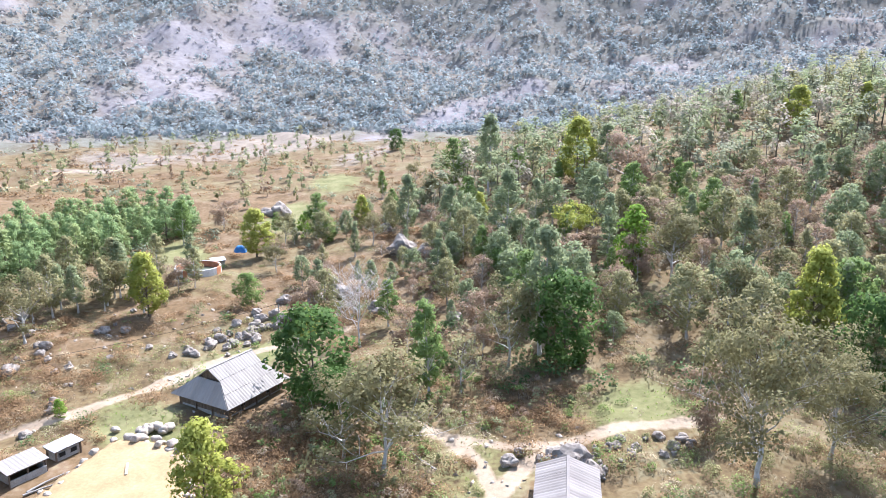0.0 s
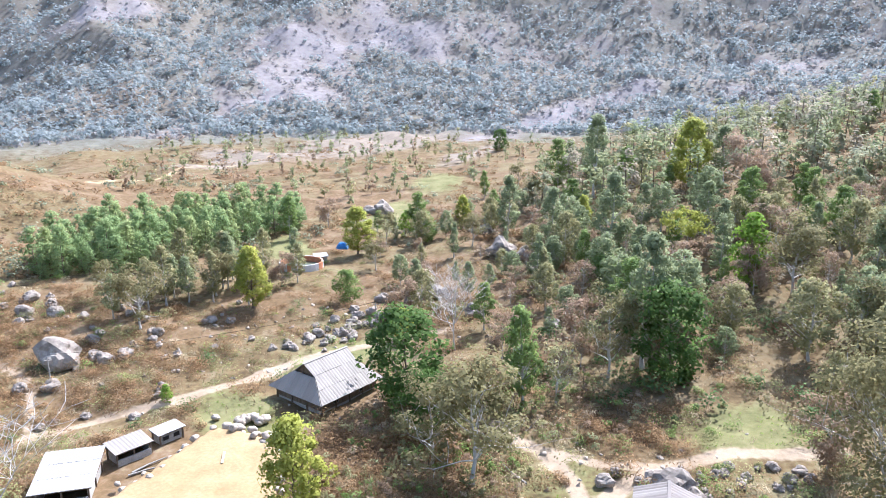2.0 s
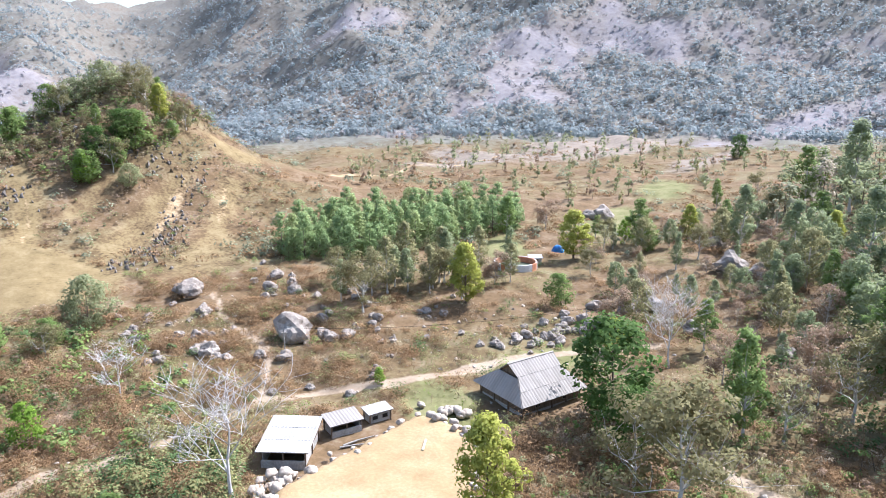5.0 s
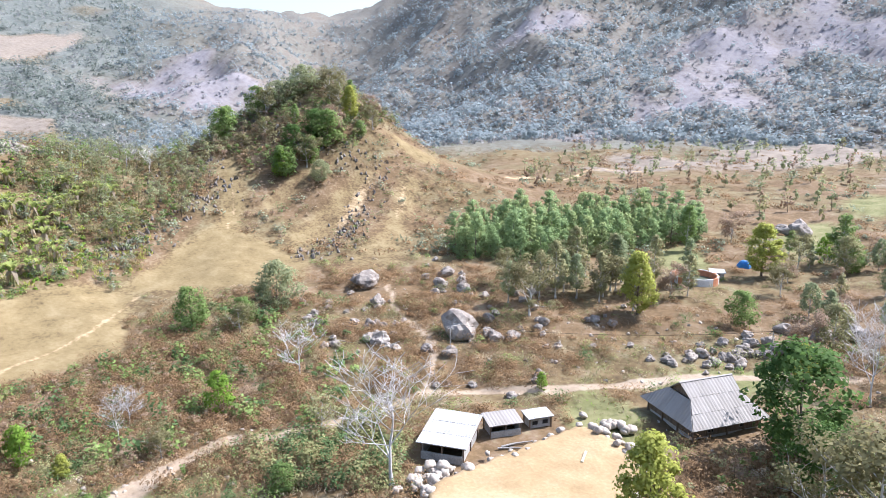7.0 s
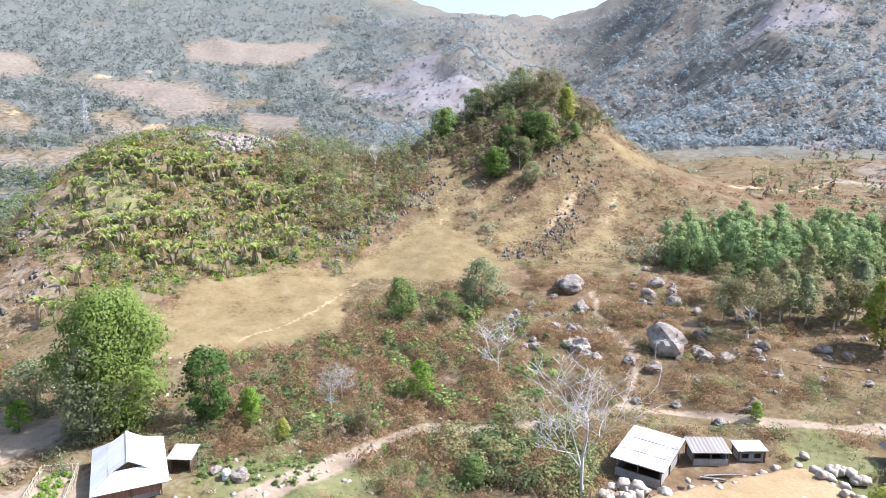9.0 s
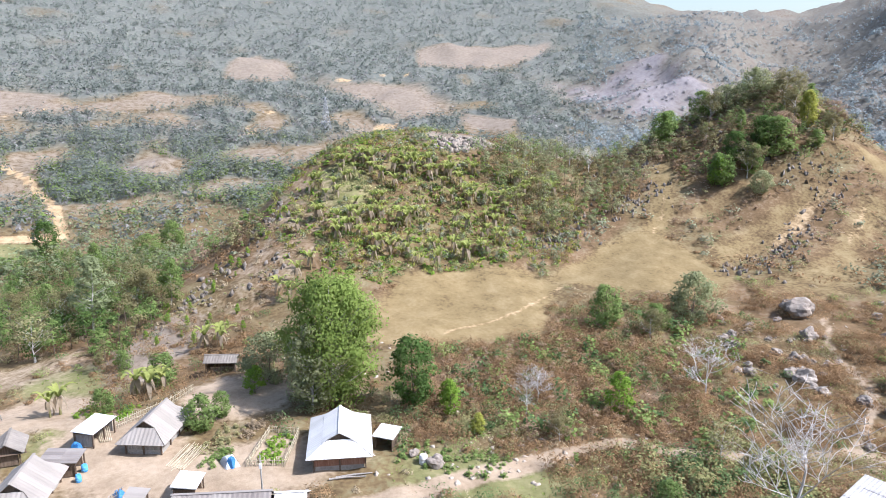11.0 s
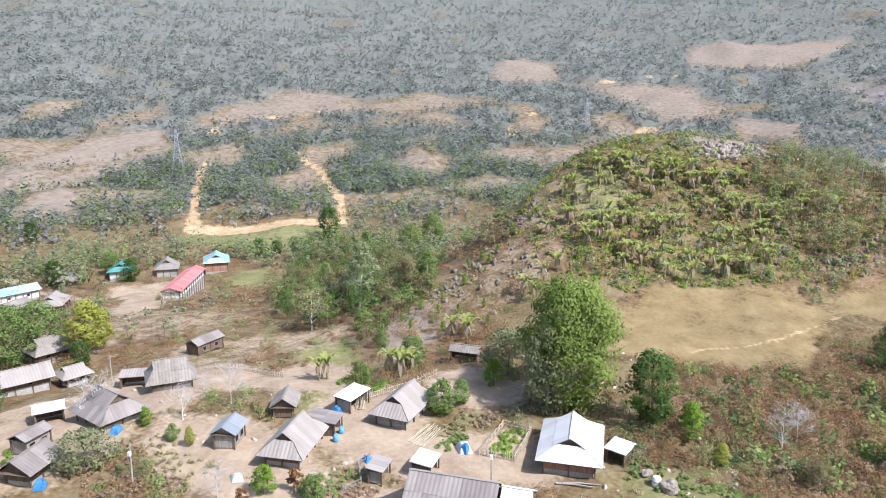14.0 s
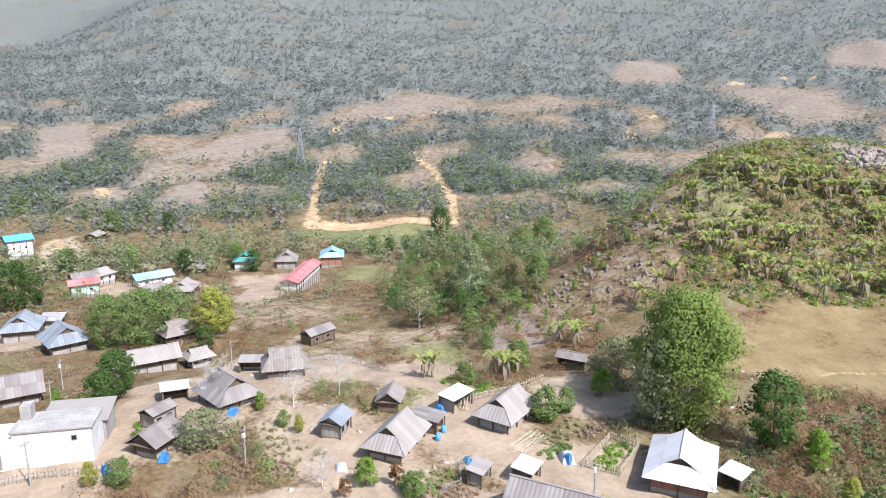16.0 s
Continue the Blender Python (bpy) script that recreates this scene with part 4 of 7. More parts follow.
define_crown("dry_oval", "dry woodland tree with tan and rust twigs", 8.0, 6.0, 70, 26, 0.17, M_RUST, M_PALE, base=0.22, belly=0.5, sharp=0.8, size=0.13, limb=50)
define_tree("olive", "half bare olive green tree", 11.0, 9.0, 3400, 0.19, M_OLIVEDARK, M_PALE, clear=0.25, clump=0.06, kids=(3, 4), clumps=90, twigs=260)
define_tree("sparse", "thin grey tree with few olive leaves", 9.0, 7.0, 500, 0.28, M_OLIVE, M_PALE, clear=0.2, clump=0.06, kids=(2, 4), twigs=300)
define_tree("rusty", "dry tree with rust brown foliage", 8.0, 7.0, 2600, 0.18, M_RUST, M_PALE, clear=0.2, clump=0.07, kids=(2, 4), twigs=260)
define_tree("bare", "leafless pale branching tree", 9.0, 7.0, 0, 0.3, M_TAN, M_WHITEBARK, clear=0.25, depth=3, up=0.45, kids=(2, 4), twigs=1000, radius=0.12, thin=0.016, spread=0.66)
define_crown("plume", "dense conical plantation tree", 8.0, 4.9, 52, 30, 0.24, M_BAMBOO, base=0.04, belly=0.42, sharp=0.85, size=0.15, limb=10)
define_crown("plume_pale", "yellowish conical plantation tree", 8.0, 4.6, 50, 30, 0.24, M_PALEPLUME, base=0.04, belly=0.4, sharp=0.9, size=0.15, limb=10)
define_tree("flat", "flat topped yellow green tree", 9.0, 13.0, 2600, 0.26, M_LIME, M_PALE, clear=0.7, clump=0.045, spread=0.9, up=-0.1, kids=(3, 5), clumps=50)
define_crown("great", "great spreading bright green tree", 18.0, 15.5, 130, 190, 0.28, M_GREATLEAF, M_PALE, base=0.05, belly=0.6, sharp=0.42, size=0.15, limb=60)
define_crown("clump", "tall arching bamboo clump", 13.0, 12.0, 190, 36, 0.27, M_GREEN, base=0.05, belly=0.5, sharp=0.7, size=0.1, limb=40)
define_tree("copper", "copper brown leafy young tree", 5.0, 3.4, 800, 0.26, M_BROWNLEAF, clear=0.15, clump=0.075, kids=(2, 4))
define_crown("grey_bush", "broad grey green bushy tree", 6.0, 7.6, 110, 34, 0.2, M_GREY, base=0.06, belly=0.45, sharp=0.7, size=0.11, limb=40)
define_crown("clump2", "drooping pale bamboo clump", 12.0, 8.6, 170, 40, 0.22, M_PALEBAMBOO, M_PALE, base=0.04, belly=0.5, sharp=0.75, size=0.1, limb=40)
define_tree("great_olive", "big half bare olive tree over the track", 18.0, 15.0, 9500, 0.2, M_OLIVEDARK, M_PALE, clear=0.2, clump=0.05, kids=(3, 5), clumps=150, twigs=420)
# ---------------------------------------------------------------- houses and sheds
house("farmhouse", "brown timber house with grey sheet roof beside dirt road", -29.4, 89.3, 61, 11.8, 10.7, 1.7, 3.9, seed=3, z=1.3, stilt=0.35)
house("shed", "open stone-walled shed with pale sheet roof", -50.0, 62.9, 24, 6.2, 7.6, 2.1, 0.8, M_PALESHEET, M_CEMENT, "shed", 0, seed=9, open_front=True, wall_in=0.5, low_wall=0.9)
house("shed", "low animal shed with grey sheet roof", -47.6, 70.2, 58, 4.6, 3.2, 1.5, 0.4, M_FIBRO, M_CEMENT, "shed", 0, seed=10, open_front=True, wall_in=0.3, low_wall=0.7)
house("shed", "low block shed with patched pale roof", -45.2, 74.6, 60, 3.6, 2.4, 1.4, 0.2, M_PALESHEET, M_CEMENT, "shed", 0, seed=11, wall_in=0.3)
house("shed", "small timber shed with grey gable roof", 12.7, 62.4, 80, 8.0, 6.6, 1.7, 1.3, M_FIBRO2, M_WOOD, "gable", 0.2, seed=12)
house("white_roofed_house", "timber house with new white sheet roof in dirt yard", -78.0, 11.1, 174, 10.7, 7.6, 1.9, 2.3, M_WHITE, M_REDWOOD, seed=4, z=0.1)
house("shed", "small lean-to shed with white sheet roof", -78.1, 16.9, 57, 2.9, 2.9, 1.5, 0.4, M_WHITE, M_WOOD, "shed", 0, seed=13, open_front=True, wall_in=0.3)
house("stilt_house", "grey boarded house with grey sheet roof in dirt yard", -86.0, -11.2, 164, 9.4, 6.0, 1.6, 2.4, wall=M_GREYWOOD, seed=5, z=0.2)
house("stilt_house", "timber house with long grey sheet roof and lean-to", -74.6, -22.8, 176, 9.0, 5.9, 1.5, 2.5, seed=6, z=0.0)
house("shed", "low grey-roofed lean-to behind the house", -80.2, -20.6, 176, 3.4, 4.2, 1.8, 0.4, M_FIBRO2, M_WOOD, "shed", 0, seed=14, open_front=True, wall_in=0.3)
house("stilt_house", "long house with ribbed grey sheet roof beside the lane", -63.6, -1.6, 82, 9.6, 7.2, 2.2, 2.6, M_FIBRO2, M_WOOD, "gable", seed=7, z=0.1)
house("shed", "annex with new white sheet roof beside the lane", -63.2, 5.0, 82, 3.2, 6.6, 2.2, 2.0, M_WHITE, M_WOOD, "gable", 0, seed=15, z=0.1, wall_in=0.4)
house("shed", "small open shed with white sheet roof", -72.0, -5.9, 168, 3.4, 2.8, 1.6, 0.3, M_WHITE, M_WOOD, "shed", 0, seed=16, open_front=True, wall_in=0.3)
house("shed", "raised grain store on stilts with grey metal roof", -75.4, -31.6, 182, 4.3, 3.4, 1.9, 1.0, M_BLUEGREY, M_GREYWOOD, "gable", 0, seed=17, wall_in=0.4)
house("shed", "open thatched timber shed", -84.6, -27.6, 190, 4.6, 3.6, 1.6, 1.3, M_THATCH, M_WOOD, "gable", 0, seed=18, open_front=True, wall_in=0.5)
house("shed", "open shed with white sheet roof and grey board walls", -87.6, -18.9, 160, 5.0, 2.9, 1.8, 0.3, M_TARP, M_GREYWOOD, "shed", 0, seed=19, open_front=True, wall_in=0.25)
house("shed", "low thatched shed beside the great tree", -110.5, -5.2, 80, 5.4, 3.0, 1.5, 0.9, M_THATCH, M_WOOD, "gable", 0, seed=20, open_front=True, wall_in=0.4)
house("shed", "flat grey-roofed woodshed by the garden", -70.0, -11.0, 170, 3.2, 2.2, 1.6, 0.3, M_FIBRO, M_GREYWOOD, "shed", 0, seed=21, open_front=True, wall_in=0.3)
house("thatched_house", "old house with grey thatched hip roof", -93.6, -49.6, 122, 7.4, 6.6, 1.4, 2.8, M_THATCH, M_WOOD, seed=22)
house("shed", "low shed with grey sheet roof", -97.0, -58.0, 110, 4.4, 2.8, 1.7, 0.4, M_FIBRO, M_WOOD, "shed", 0, seed=23, open_front=True, wall_in=0.3)
house("shed", "open shed with bright white sheet roof", -79.0, -59.4, 130, 4.0, 3.4, 1.8, 0.7, M_WHITE, M_WOOD, "gable", 0, seed=24, open_front=True, wall_in=0.3)
house("stilt_house", "house with sweeping brown grey hip roof", -79.6, -50.8, 62, 8.4, 7.0, 1.3, 2.9, M_FIBRO2, M_WOOD, seed=25)
house("shed", "small grey-roofed kitchen shed", -70.6, -55.4, 170, 4.2, 3.0, 1.9, 0.7, M_FIBRO2, M_GREYWOOD, "gable", 0, seed=26, wall_in=0.3)
house("stilt_house", "small timber house with brown sheet roof", -64.6, -50.8, 178, 5.6, 4.8, 1.5, 1.6, M_FIBRO2, M_WOOD, "gable", 0.3, seed=27)
house("stilt_house", "house with broad grey sheet roof beside the lane", -73.0, -84.0, 140, 9.0, 6.8, 1.5, 2.4, M_FIBRO2, M_WOOD, "gable", seed=28)
house("long_house", "long low house with weathered grey roof", -92.8, -76.6, 140, 11.5, 5.8, 1.5, 1.8, M_FIBRO, M_WOOD, "gable", seed=29)
house("shed", "annex with patched grey and white roof", -99.4, -70.6, 146, 5.0, 5.0, 1.5, 1.4, M_FIBRO, M_WOOD, seed=30)
house("thatched_house", "old house with grey thatched hip roof among trees", -116.2, -87.7, 150, 8.6, 7.0, 1.9, 2.4, M_THATCH, M_WOOD, seed=31)
house("tiled_house", "house with blue grey tiled roof", -104.4, -106.4, 60, 9.6, 8.0, 1.6, 3.0, M_BLUEGREY, M_WOOD, seed=32)
house("tiled_house", "house with blue grey tiled roof and wide porch", -113.6, -127.6, 215, 10.0, 8.0, 1.6, 2.8, M_BLUEGREY, M_WOOD, seed=33)
house("shed", "low shed with flat cement roof", -121.8, -127.9, 215, 7.0, 5.0, 2.0, 0.4, M_CEMENT, M_CEMENT, "shed", 0, seed=34)
house("shed", "brown-roofed hut at the terrace edge", -120.6, -57.7, 160, 7.0, 3.6, 1.9, 1.0, M_FIBRO2, M_WOOD, "gable", 0, seed=35, wall_in=0.3)
house("school_building", "long white school block with red metal roof", -208, -109.5, 192, 30.0, 7.0, 2.6, 1.3, M_RED, M_PLASTER, "gable", 0.3, True, 36)
house("big_house", "timber house with turquoise metal roof", -254.0, -120.4, 205, 13.0, 10.0, 4.0, 2.8, M_TURQ, M_REDWOOD, "dutch", 0.6, True, 37)
house("thatched_house", "grey thatched house by the school", -246, -137, 205, 11.0, 9.0, 2.8, 3.4, M_THATCH, M_CEMENT, "dutch", 0.3, True, 38)
house("big_house", "house with dark green metal roof", -236, -150, 205, 11.0, 9.0, 2.8, 2.6, M_TEAL, M_PLASTER, "dutch", 0.3, True, 39)
house("cottage", "cottage with grey sheet roof in the lower village", -180.4, -136.6, 200, 11.0, 8.0, 2.6, 2.4, M_FIBRO, M_WOOD, "dutch", 0.3, True, 40)
house("cottage", "cottage with pale green and white metal roof", -200.3, -165.6, 150, 14.0, 7.0, 2.8, 1.8, M_TURQ, M_PLASTER, "gable", 0.3, True, 41)
house("cottage", "pale green house with red metal roof", -179.1, -175.6, 140, 10.0, 7.0, 3.6, 1.4, M_RED, M_GREENWALL, "gable", 0.2, True, 42)
house("cottage", "cottage with weathered grey roof", -194.5, -183.1, 170, 9.0, 7.0, 2.6, 2.2, M_FIBRO, M_PLASTER, "dutch", 0.2, True, 43)
house("cottage", "cottage with weathered grey gable roof", -186.0, -183.0, 150, 8.0, 6.0, 2.6, 2.0, M_FIBRO2, M_PLASTER, "gable", 0.2, True, 44)
house("big_house", "tall white house with blue metal roof", -220.3, -250.1, 150, 11.0, 9.0, 6.5, 2.0, M_BLUE, M_PLASTER, "gable", 0.2, True, 45)
house("cottage", "hut with grey roof above the valley road", -253.2, -241.4, 200, 10.0, 7.0, 2.6, 1.6, M_FIBRO, M_WOOD, "gable", 0.2, True, 46)
house("cottage", "hut with grey thatch among the trees", -222.9, -162.8, 200, 9.0, 7.0, 2.2, 2.6, M_THATCH, M_WOOD, "dutch", 0.2, True, 47)
house("cottage", "cottage with grey roof behind the bamboo", -172.0, -142.0, 170, 8.0, 6.0, 2.4, 1.8, M_FIBRO2, M_WOOD, "gable", 0.2, True, 48)


def concrete_house():
    e = thing("concrete_house", "unfinished white concrete house with roof terrace", "house", pose(-60.0, -61.0, ground_z(-60, -61), 0, 0, 120))
    part("block", a_box(0, 0, 2.0, 8.6, 5.0, 4.6, bevel=0.03), M_PLASTER, e, "whitewashed wall")
    part("terrace", a_box(-6.0, -0.4, 1.4, 4.0, 4.6, 3.4, bevel=0.03), M_PLASTER, e, "lower whitewashed wing")
    for x, y, w, d in ((-6.0, 1.8, 4.0, 0.16), (-6.0, -2.6, 4.0, 0.16), (-7.9, -0.4, 0.16, 4.6)):
        part("parapet", a_box(x, y, 3.35, w, d, 0.6), M_PLASTER, e)
    part("slab", a_box(0, 0, 4.4, 9.0, 5.4, 0.22, bevel=0.02), M_CEMENT, e, "stained grey roof slab")
    part("stair_tower", a_box(-3.6, 1.4, 5.3, 1.2, 1.6, 1.8, bevel=0.02), M_CEMENT, e)
    for k in (2.4,):
        w = part("window", a_box(k, -2.53, 3.2, 0.7, 0.08, 0.7), M_CEMENT, e)
        # solid panel, its near-black colour stands for shade indoors
        part("pane", a_box(k, -2.58, 3.2, 0.5, 0.05, 0.5), M_SHADE, w, "near-black shade panel")
    part("door", a_box(-6.0, -2.73, 1.0, 1.0, 0.08, 2.0), M_GREYWOOD, e)
    r = part("back_roof", a_box(1.0, 5.0, 3.2, 8.0, 5.6, 0.1, tilt=8), M_FIBRO, e, "grey sheet roof behind")
    part("back_wall", a_box(1.0, 5.0, 1.4, 7.2, 4.8, 3.0), M_CEMENT, e)


concrete_house()
# ---------------------------------------------------------------- trees that stand out, as x, y, height
for k, (x, y, h) in enumerate([(33.1, 64.9, 20.2), (43.0, 69.1, 13.0)]):
    tree('great_olive', x, y, h, turn=31 + 67 * k, wide=0.9 + 0.25 * ((k * 7) % 5) / 4)
for k, (x, y, h) in enumerate([(31.2, 74.5, 8.5), (46.0, 171.6, 15.3), (42.9, 136.3, 10.3), (5.1, 103.1, 9.3), (-24.4, 116.3, 7.3), (-5.6, 102.0, 7.4), (79.9, 122.9, 8.2), (75.3, 153.5, 10.0), (95.7, 154.6, 10.0), (-59.6, 183.9, 8.8), (-51.3, 128.4, 7.0)]):
    tree('rusty', x, y, h, turn=62 + 67 * k, wide=0.9 + 0.25 * ((k * 7) % 5) / 4)
for k, (x, y, h) in enumerate([(52.1, 92.6, 15.9), (36.6, 189.3, 18.3), (-43.4, 156.4, 11.6), (8.9, 162.9, 8.9), (104.1, 207.2, 14.2), (120.1, 201.4, 12.4), (-21.6, 179.7, 9.1), (-22.3, 107.7, 5.8), (-23.4, 60.8, 12.0), (-52.4, 117.0, 12.0), (-168.5, 150.7, 11.3), (-77.8, 28.6, 3.4), (-116.4, -80.1, 11.6), (-130.0, -86.2, 9.4), (-55.3, -52.2, 3.1), (-74.1, -36.3, 2.8)]):
    tree('lime', x, y, h, turn=93 + 67 * k, wide=0.9 + 0.25 * ((k * 7) % 5) / 4)
for k, (x, y, h) in enumerate([(54.7, 81.4, 13.2), (17.8, 93.8, 14.4), (-17.2, 86.6, 14.1), (-13.5, 78.5, 9.0), (-23.8, 344.9, 11.0), (-12.9, 184.0, 5.4), (-168.7, 128.8, 8.5), (-168.6, 137.2, 9.0), (-87.9, 22.2, 10.5), (-108.4, -75.6, 5.2), (-77.0, -68.5, 7.6), (-71.5, -66.0, 6.4), (-81.0, -71.5, 6.8), (-144.5, -165.5, 14.7), (-153.0, -168.7, 10.3), (-282.9, -223.8, 9.9), (-229.3, -141.9, 9.1), (-224.9, -170.1, 9.2), (-288.6, -116.7, 6.7), (-280.3, -105.0, 6.5), (-322.5, -94.4, 15.7)]):
    tree('broad', x, y, h, turn=124 + 67 * k, wide=0.9 + 0.25 * ((k * 7) % 5) / 4)
for k, (x, y, h) in enumerate([(61.0, 98.8, 10.4), (-28.6, 166.9, 6.4), (10.8, 124.9, 7.6), (-36.5, 123.8, 6.6), (-164.6, 138.2, 11.0), (-163.0, 130.4, 8.0), (-193.0, 120.4, 9.4), (-57.5, 43.7, 3.4), (-110.0, 62.1, 8.0), (-106.0, 70.0, 5.0), (-196.3, 123.9, 8.2), (-107.5, -13.9, 6.0), (-87.2, -6.2, 4.9), (-90.5, -3.8, 3.7), (-97.9, -20.4, 3.7), (-117.6, -21.7, 3.8), (-67.5, -64.8, 3.9), (-56.6, -49.3, 3.5), (-75.4, -39.4, 2.4), (-64.6, -17.2, 3.1), (-274.7, -250.8, 11.3), (-236.6, -154.5, 9.4), (-204.9, -209.0, 8.9), (-217.3, -190.8, 8.0), (-293.1, -101.7, 6.6)]):
    tree('mango', x, y, h, turn=155 + 67 * k, wide=0.9 + 0.25 * ((k * 7) % 5) / 4)
for k, (x, y, h) in enumerate([(14.7, 98.1, 20.4), (12.9, 194.7, 22.8), (45.2, 189.9, 15.3), (2.0, 146.8, 15.2), (0.7, 130.9, 7.0), (30.0, 112.5, 6.4), (-8.7, 162.4, 16.3), (87.2, 160.0, 10.3), (28.2, 207.9, 12.6), (-65.4, 117.7, 9.1), (-61.5, 125.9, 11.8), (12.8, 140.1, 19.1), (-149.3, -33.8, 17.0)]):
    tree('tall', x, y, h, turn=186 + 67 * k, wide=0.9 + 0.25 * ((k * 7) % 5) / 4)
for k, (x, y, h) in enumerate([(9.8, 95.5, 13.9), (-39.2, 167.1, 8.5), (-9.4, 232.3, 8.0), (-2.3, 190.5, 9.8), (41.1, 119.3, 14.3), (44.4, 101.8, 11.1), (54.5, 117.8, 14.0), (-16.7, 160.4, 8.2), (24.7, 107.7, 8.6), (-36.1, 144.6, 7.5), (63.0, 105.8, 9.2), (-11.5, 72.6, 11.5), (-6.6, 69.1, 15.1), (-79.5, 113.9, 8.1), (-67.2, 104.5, 11.8), (-70.7, 121.5, 9.9), (-62.3, 122.4, 10.1), (-102.8, 67.2, 6.2), (-188.2, 132.9, 10.4), (-172.3, 149.4, 10.4), (-164.5, 156.6, 8.8), (-74.1, 38.4, 4.7), (-154.1, -25.6, 12.1), (-196.7, -66.3, 10.4), (-156.4, -41.7, 11.1)]):
    tree('olive', x, y, h, turn=217 + 67 * k, wide=0.9 + 0.25 * ((k * 7) % 5) / 4)
for k, (x, y, h) in enumerate([(-13.3, 104.4, 14.9), (-49.4, 52.4, 17.0), (-81.6, 64.1, 9.5), (-82.2, 36.8, 6.7), (-85.7, 39.8, 5.6), (-86.2, -36.4, 7.1), (-80.9, -40.9, 6.0), (-89.9, -42.0, 3.7), (-78.9, -52.6, 7.6), (-63.6, -27.7, 4.9), (-195, 91, 11.0), (-190, 95, 9.0)]):
    tree('bare', x, y, h, turn=248 + 67 * k, wide=0.9 + 0.25 * ((k * 7) % 5) / 4)
for k, (x, y, h) in enumerate([(-1.8, 86.8, 14.5), (3.5, 206.5, 17.4), (21.8, 203.0, 12.3), (54.7, 161.6, 10.5), (-32.3, 172.1, 12.0), (-19.2, 218.0, 9.0), (54.9, 138.1, 12.6), (96.3, 232.9, 11.8), (48.8, 140.5, 10.6), (13.3, 108.9, 12.5), (65.4, 128.9, 7.6), (31.6, 186.7, 7.6), (6.6, 173.4, 11.6), (-65.3, 169.4, 12.1), (-43.8, 176.8, 6.1), (7.1, 228.8, 13.7), (-151.3, -18.6, 10.6), (-275.7, -63.6, 14.2), (-176.9, -50.0, 11.6)]):
    tree('tall_green', x, y, h, turn=279 + 67 * k, wide=0.9 + 0.25 * ((k * 7) % 5) / 4)
for k, (x, y, h) in enumerate([(2.5, 88.0, 9.0), (-63.9, 54.3, 6.2), (-137.1, -41.5, 9.8)]):
    tree('sparse', x, y, h, turn=310 + 67 * k, wide=0.9 + 0.25 * ((k * 7) % 5) / 4)
for k, (x, y, h) in enumerate([(-35.5, 173.5, 6.8), (35.4, 124.5, 12.7), (-50.4, 83.4, 2.7), (-79.7, 49.4, 6.5), (-164.9, 121.6, 8.5), (-83.5, 26.4, 5.5), (-87.2, 26.9, 4.1), (-97.9, 0.3, 4.4), (-67.7, -23.6, 2.2), (-72.9, -75.3, 2.6), (-66.3, -55.1, 2.3), (-78.7, -45.0, 2.9), (-65.1, -23.0, 3.7)]):
    tree('bright', x, y, h, turn=341 + 67 * k, wide=0.9 + 0.25 * ((k * 7) % 5) / 4)
for k, (x, y, h) in enumerate([(28.1, 141.9, 9.0)]):
    tree('flat', x, y, h, turn=372 + 67 * k, wide=0.9 + 0.25 * ((k * 7) % 5) / 4)
for k, (x, y, h) in enumerate([(-108.4, 78.9, 9.3), (-102.7, 2.3, 7.6), (-67.1, -45.9, 5.0)]):
    tree('grey_bush', x, y, h, turn=403 + 67 * k, wide=0.9 + 0.25 * ((k * 7) % 5) / 4)
for k, (x, y, h) in enumerate([(-92.2, 11.4, 18.4)]):
    tree('great', x, y, h, turn=434 + 67 * k, wide=0.9 + 0.25 * ((k * 7) % 5) / 4)
for k, (x, y, h) in enumerate([(-89.8, 8.2, 13.0)]):
    tree('clump2', x, y, h, turn=465 + 67 * k, wide=0.9 + 0.25 * ((k * 7) % 5) / 4)
for k, (x, y, h) in enumerate([(-315.1, -41.4, 16.1), (-298.3, -49.0, 14.1), (-110.4, -92.8, 12.2), (-106.7, -97.9, 11.2), (-118.1, -92.1, 11.9)]):
    tree('clump', x, y, h, turn=496 + 67 * k, wide=0.9 + 0.25 * ((k * 7) % 5) / 4)
for k, (x, y, h) in enumerate([(-65.9, -19.7, 3.0), (-62.2, -24.3, 2.4)]):
    tree('copper', x, y, h, turn=527 + 67 * k, wide=0.9 + 0.25 * ((k * 7) % 5) / 4)
# ---------------------------------------------------------------- woods, plantation and scrub
def inside(x, y, poly):
    hit, n = False, len(poly)
    for k in range(n):
        (ax, ay), (bx, by) = poly[k], poly[(k + 1) % n]
        if (ay > y) != (by > y) and x < (bx - ax) * (y - ay) / (by - ay) + ax:
            hit = not hit
    return hit


def open_ground(x, y, margin=0.35):
    """True where dirt, fields and grass are kept clear, and round the houses."""
    d, o, g, s = (float(v[0]) for v in ground_cover(np.array([x]), np.array([y]))[:4])
    return max(d, o, g, s * 0.9) > margin or any((x - a) ** 2 + (y - b) ** 2 < c * c for a, b, c in CLEARINGS)


